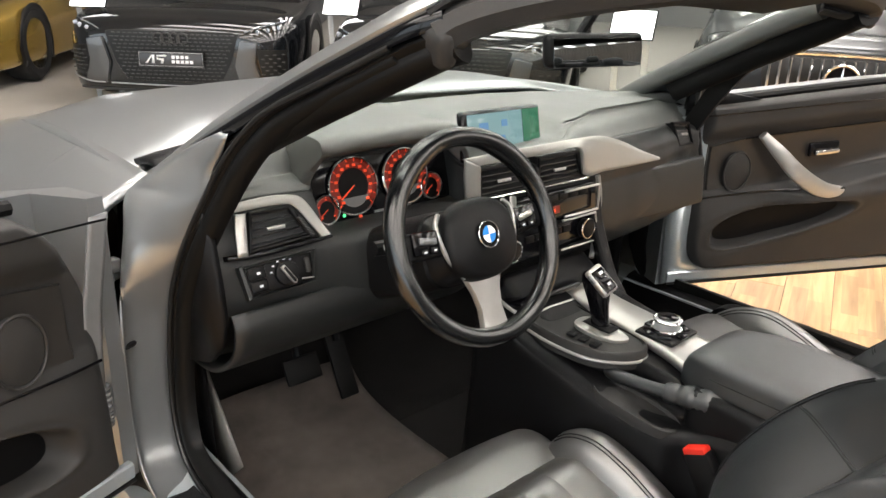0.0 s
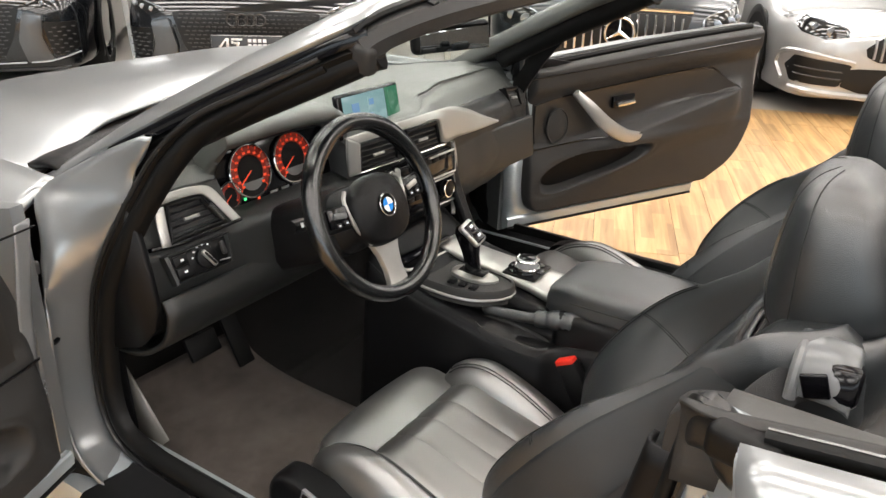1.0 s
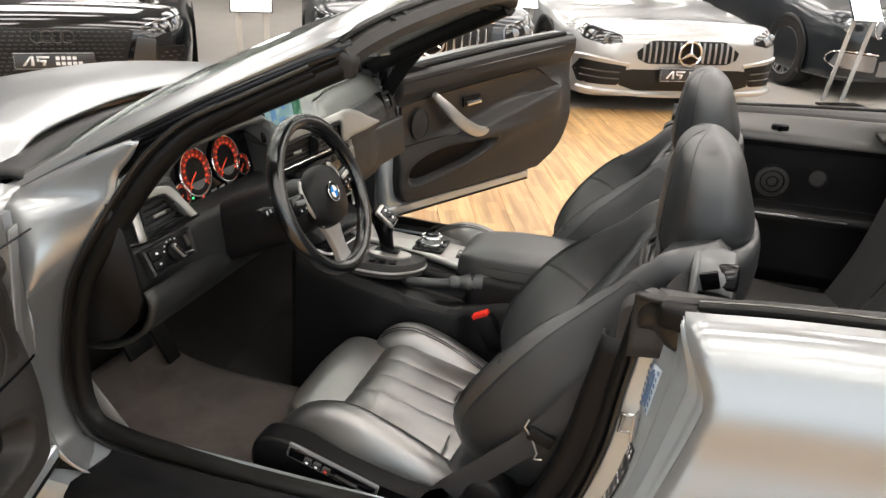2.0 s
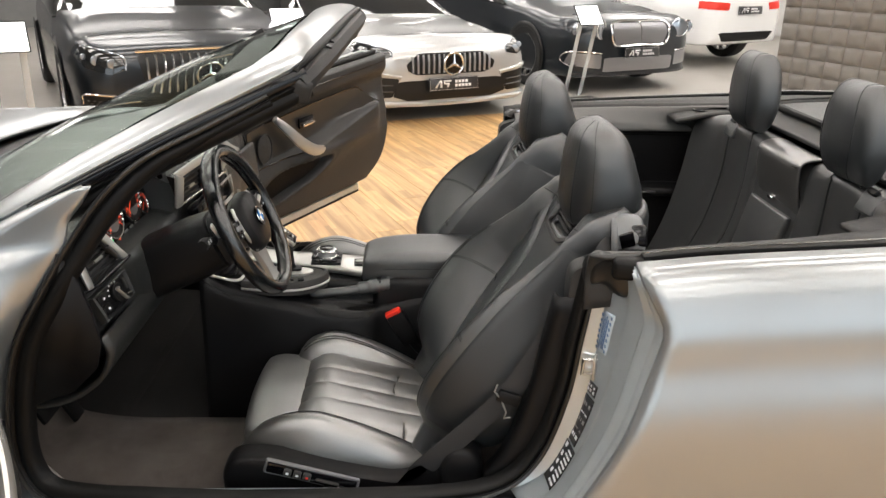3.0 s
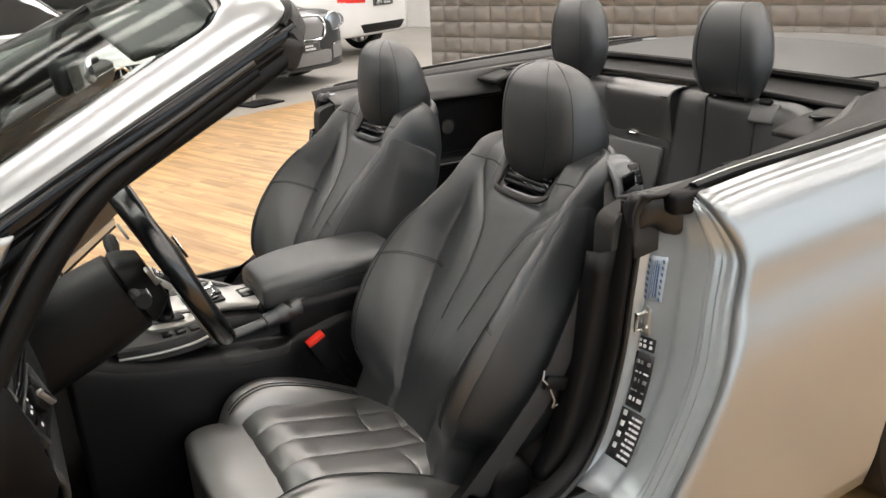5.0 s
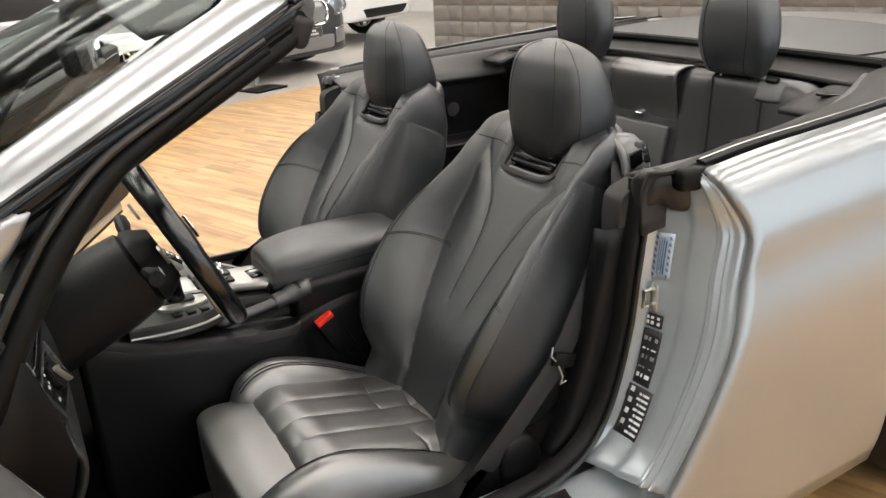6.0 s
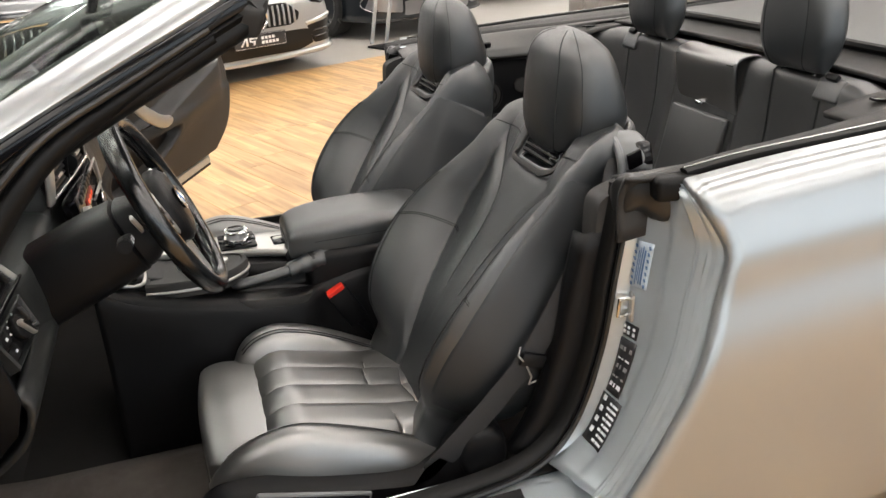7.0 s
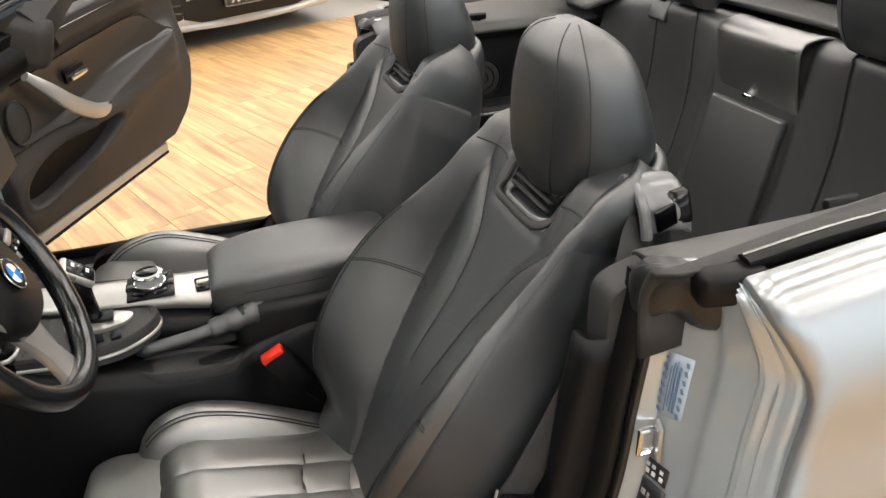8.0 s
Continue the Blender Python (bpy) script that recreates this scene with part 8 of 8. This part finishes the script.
panel("lower_intake", c, m, [(-0.56, 0.385), (0.56, 0.385), (0.60, 0.25), (0.44, 0.20), (-0.44, 0.20), (-0.60, 0.25)], MESHBLACK, "black lower intake")
edge("splitter", c, m, [(-0.90, 0.205), (-0.6, 0.185), (-0.3, 0.165), (0, 0.160), (0.3, 0.165), (0.6, 0.185), (0.90, 0.205)], WHITESILVER, 0.024, "pale splitter", out=0.02)
plate(c, m, -0.05, 0.35)
# dark grand tourer with mesh grille
c, m = parked_car("grand_tourer", "midnight blue grand tourer with a chrome mesh grille and bright wheels", (7.05, -2.05), FACE, BLUEPAINT, 1.95, 4.8, 0.92, 1.42, (0.17, 0.80), RIM, 0.36)
MESHCHROME = mat("chrome_mesh", (0.35, 0.35, 0.36), 0.3, 0.9, grain=1.0, grain_scale=60, cells=True)
panel("grille", c, m, [(-0.38, 0.775), (0.38, 0.775), (0.42, 0.68), (0.36, 0.54), (-0.36, 0.54), (-0.42, 0.68)], MESHCHROME, "chrome mesh grille")
edge("grille_frame", c, m, [(-0.38, 0.78), (0, 0.79), (0.38, 0.78), (0.43, 0.68), (0.36, 0.535), (0, 0.53), (-0.36, 0.535), (-0.43, 0.68)], CHROME, 0.013, "chrome grille frame", closed=True)
edge("grille_split", c, m, [(0, 0.54), (0, 0.66), (0, 0.78)], CHROME, 0.008, "chrome centre bar")
tree = skin(c)
for sx in (-1, 1):
    for dx, r in ((0.60, 0.10), (0.82, 0.07)):
        q = Matrix.Translation(on_skin(tree, m, sx * dx, 0.71, 0.0)) @ m.to_3x3().to_4x4() @ pose(0, 0, 0, 90, 0, -sx * 24)
        hl = part("headlight", Shape().cyl(q, r, 0.06, 32, bevel=0.01), LENS, c, "round headlight")
        part("headlight_ring", Shape().tube([q @ Vector((r * math.cos(a), r * math.sin(a), 0.03)) for a in np.linspace(0, 2 * math.pi, 33)[:-1]], 0.008, 6, closed=True), CHROME, hl)
    panel("intake", c, m, [(sx * 0.55, 0.44), (sx * 0.88, 0.46), (sx * 0.90, 0.32), (sx * 0.55, 0.28)], MESHCHROME, "chrome mesh side intake")
    edge("intake_edge", c, m, [(sx * 0.55, 0.45), (sx * 0.75, 0.47), (sx * 0.89, 0.46), (sx * 0.91, 0.36), (sx * 0.86, 0.30)], CHROME, 0.007, "chrome intake edge")
panel("lower_intake", c, m, [(-0.52, 0.40), (0.52, 0.40), (0.52, 0.24), (-0.52, 0.24)], MESHCHROME, "chrome mesh lower intake")
edge("lip_line", c, m, [(-0.86, 0.225), (-0.4, 0.20), (0.4, 0.20), (0.86, 0.225)], DASHGREY, 0.012, "dark lower lip")
plate(c, m, -0.05, 0.45)
# white car seen from behind
c, m = parked_car("white_suv", "white sport utility car seen from behind with red tail lights", (9.4, -4.25), (-0.86, -0.51), WHITEPAINT, 1.95, 4.7, 1.05, 1.65, (0.32, 1.0), RIM, 0.37, 1.0)
for sx in (-1, 1):
    panel("tail_light", c, m, [(sx * 0.42, 0.90), (sx * 0.86, 0.93), (sx * 0.88, 0.82), (sx * 0.45, 0.80)], RED, "red tail light")
plate(c, m, -0.02, 0.80)
panel("diffuser", c, m, [(-0.62, 0.50), (0.62, 0.50), (0.5, 0.37), (-0.5, 0.37)], PLASTIC, "black rear diffuser")


# price stands: a dark foot, two clear slanted legs and a bright tablet
TABLET = mat("lit_white_screen", (0.9, 0.9, 0.9), 0.3, emit=(1, 1, 1), emit_strength=2.2)
ACRYL = mat("clear_acrylic", (0.8, 0.82, 0.82), 0.05, trans=0.6, ior=1.2)


def price_stand(x, y, turn):
    m = pose(x, y, -0.01, 0, 0, turn)
    t = thing("price_stand", "clear acrylic stand with a bright white tablet on a dark foot", "stand", "price stands beside the cars")
    part("foot", Shape().box(m @ pose(0, 0, 0.012), 0.42, 0.30, 0.02, 0.006), PLASTIC, t, "dark square foot")
    for sx in (-1, 1):
        part("leg", Shape().box(m @ pose(sx * 0.10, 0.10, 0.45, 14, 0, 0), 0.045, 0.012, 0.88, 0.003), ACRYL, t, "clear acrylic leg")
    part("tablet", Shape().box(m @ pose(0, 0.02, 0.90, -38, 0, 0), 0.30, 0.015, 0.24, 0.006), PLASTIC, t, "tablet frame")
    part("screen", Shape().box(m @ pose(0, 0.014, 0.897, -38, 0, 0), 0.28, 0.018, 0.22, 0.003), TABLET, t, "bright white tablet screen")
    return t


for x, y, turn in ((6.4, -1.3, -65), (1.0, 6.9, -42), (2.5, 5.5, -50), (3.3, 3.25, -62), (5.15, 1.67, -66)):
    price_stand(x, y, turn)


# ---- pieces of the setting ----
# oak planks, laid along the building
OAK = bpy.data.materials.new("oak_planks")
OAK.use_nodes = True
nt = OAK.node_tree
p = nt.nodes["Principled BSDF"]
co, mp = nt.nodes.new("ShaderNodeTexCoord"), nt.nodes.new("ShaderNodeMapping")
mp.inputs["Scale"].default_value = (1.1, 14, 14)
info = nt.nodes.new("ShaderNodeObjectInfo")
shift = nt.nodes.new("ShaderNodeVectorMath")
shift.operation = "MULTIPLY_ADD"
shift.inputs[1].default_value = (37, 53, 11)
nt.links.new(info.outputs["Random"], shift.inputs[0])
nt.links.new(co.outputs["Object"], shift.inputs[2])
nt.links.new(shift.outputs[0], mp.inputs["Vector"])
grain = nt.nodes.new("ShaderNodeTexNoise")
grain.inputs["Scale"].default_value, grain.inputs["Detail"].default_value, grain.inputs["Distortion"].default_value = 1.6, 8, 0.6
nt.links.new(mp.outputs[0], grain.inputs["Vector"])
ramp = nt.nodes.new("ShaderNodeValToRGB")
ramp.color_ramp.elements[0].position, ramp.color_ramp.elements[0].color = 0.32, (0.37, 0.205, 0.080, 1)
ramp.color_ramp.elements[1].position, ramp.color_ramp.elements[1].color = 0.68, (0.60, 0.395, 0.180, 1)
nt.links.new(grain.outputs["Fac"], ramp.inputs["Fac"])
tone = nt.nodes.new("ShaderNodeMapRange")
tone.inputs["To Min"].default_value, tone.inputs["To Max"].default_value = 0.76, 1.16
# three staggered strips in each plank, each with a tone of its own
sep, strip_no, stagger, run, block, key, toss = [nt.nodes.new(k) for k in ("ShaderNodeSeparateXYZ", "ShaderNodeMath", "ShaderNodeMath", "ShaderNodeMath", "ShaderNodeMath", "ShaderNodeCombineXYZ", "ShaderNodeTexWhiteNoise")]
nt.links.new(co.outputs["Object"], sep.inputs[0])
strip_no.operation, strip_no.inputs[1].default_value = "SNAP", 0.0634
nt.links.new(sep.outputs["Y"], strip_no.inputs[0])
stagger.operation, stagger.inputs[1].default_value = "MULTIPLY_ADD", 5.3
nt.links.new(strip_no.outputs[0], stagger.inputs[0])
nt.links.new(sep.outputs["X"], stagger.inputs[2])
run.operation, run.inputs[1].default_value = "SNAP", 0.46
nt.links.new(stagger.outputs[0], run.inputs[0])
block.operation = "ADD"
nt.links.new(run.outputs[0], block.inputs[0])
nt.links.new(info.outputs["Random"], block.inputs[1])
nt.links.new(strip_no.outputs[0], key.inputs[0])
nt.links.new(block.outputs[0], key.inputs[1])
toss.noise_dimensions = "3D"
nt.links.new(key.outputs[0], toss.inputs["Vector"])
nt.links.new(toss.outputs["Value"], tone.inputs["Value"])
mul = nt.nodes.new("ShaderNodeMix")
mul.data_type, mul.blend_type = "RGBA", "MULTIPLY"
mul.inputs["Factor"].default_value = 1
nt.links.new(ramp.outputs["Color"], mul.inputs[6])
nt.links.new(tone.outputs["Result"], mul.inputs[7])
nt.links.new(mul.outputs[2], p.inputs["Base Color"])
p.inputs["Roughness"].default_value = 0.38
bump = nt.nodes.new("ShaderNodeBump")
bump.inputs["Strength"].default_value, bump.inputs["Distance"].default_value = 0.15, 0.001
nt.links.new(grain.outputs["Fac"], bump.inputs["Height"])
nt.links.new(bump.outputs["Normal"], p.inputs["Normal"])

WX0, WX1, WY0, WY1 = -4.6, 5.05, -4.4, 3.6
base = slab("wood_floor", WX0, WX1, WY0, WY1, -0.02, -0.004, PLASTIC, "oak laminate floor under the convertible", "floor")
PL, PW = 1.28, 0.19
rng = random.Random(4)
full = Shape().box(Matrix.Translation((0, 0, -0.004)), PL - 0.002, PW - 0.0015, 0.008, 0.0012, 1).data("plank")
full.materials.append(OAK)
rest = Shape()
cells = []
for j in range(int((WY1 - WY0) / PW)):
    y = WY0 + PW * (j + 0.5)
    x = WX0 - rng.random() * PL
    while x < WX1:
        a, b = max(x, WX0), min(x + PL, WX1)
        if b - a > 0.05:
            cells.append(((a + b) / 2, y, b - a))
        x += PL
cells.sort(key=lambda c: (abs(c[0] - 2.2) / 1.6 + abs(c[1] - 0.0)))
for i, (x, y, l) in enumerate(cells):
    if i < 300:
        if abs(l - PL) < 1e-6:
            ob = new("plank", full)
        else:
            me = Shape().box(Matrix.Translation((0, 0, -0.004)), l - 0.002, PW - 0.0015, 0.008, 0.0012, 1).data("plank")
            me.materials.append(OAK)
            ob = new("plank", me)
        ob.parent = base
        ob.matrix_basis = ROOM @ pose(x, y, 0.001)
    else:
        rest.box(Matrix.Translation((x, y, -0.003)), l - 0.002, PW - 0.0015, 0.008, 0.0012, 1)
if rest.v:
    ob = part("planks", rest.turned(ROOM), OAK, base, "more oak planks")
    tagged(ob, kind="stuff")

# padded squares of the partition
def cushion_mesh(w, h, d=0.045):
    rows = []
    for v in np.linspace(-1, 1, 9):
        rows.append([(u * w / 2, d * (1 - abs(u) ** 3) ** 0.7 * (1 - abs(v) ** 3) ** 0.7, v * h / 2) for u in np.linspace(-1, 1, 9)])
    return Shape().grid(rows, flip=True).data("padded_square", 0)


QW, QH = 0.205, 0.165
cm = cushion_mesh(QW - 0.004, QH - 0.004, 0.032)
cm.materials.append(QUILT)
cells = [(PART_X1 - QW * (i + 0.5), 0.03 + QH * (k + 0.5)) for i in range(int((PART_X1 - PART_X0) / QW)) for k in range(18)]
cells.sort(key=lambda c: abs(c[0] - 2.4) / 2.0 + abs(c[1] - 0.8))
rest = Shape()
for i, (x, z) in enumerate(cells):
    if i < 300:
        ob = new("padded_square", cm)
        ob.parent = core
        ob.matrix_basis = ROOM @ pose(x, PART_Y + 0.001, z)
    else:
        at = ROOM @ pose(x, PART_Y + 0.001, z)
        b = len(rest.v)
        rest.v.extend(tuple(at @ v.co) for v in cm.vertices)
        rest.f.extend(tuple(b + n for n in p.vertices) for p in cm.polygons)
ob = part("padded_squares", rest, QUILT, core, "more grey padded squares", sharp=0)
tagged(ob, kind="stuff")
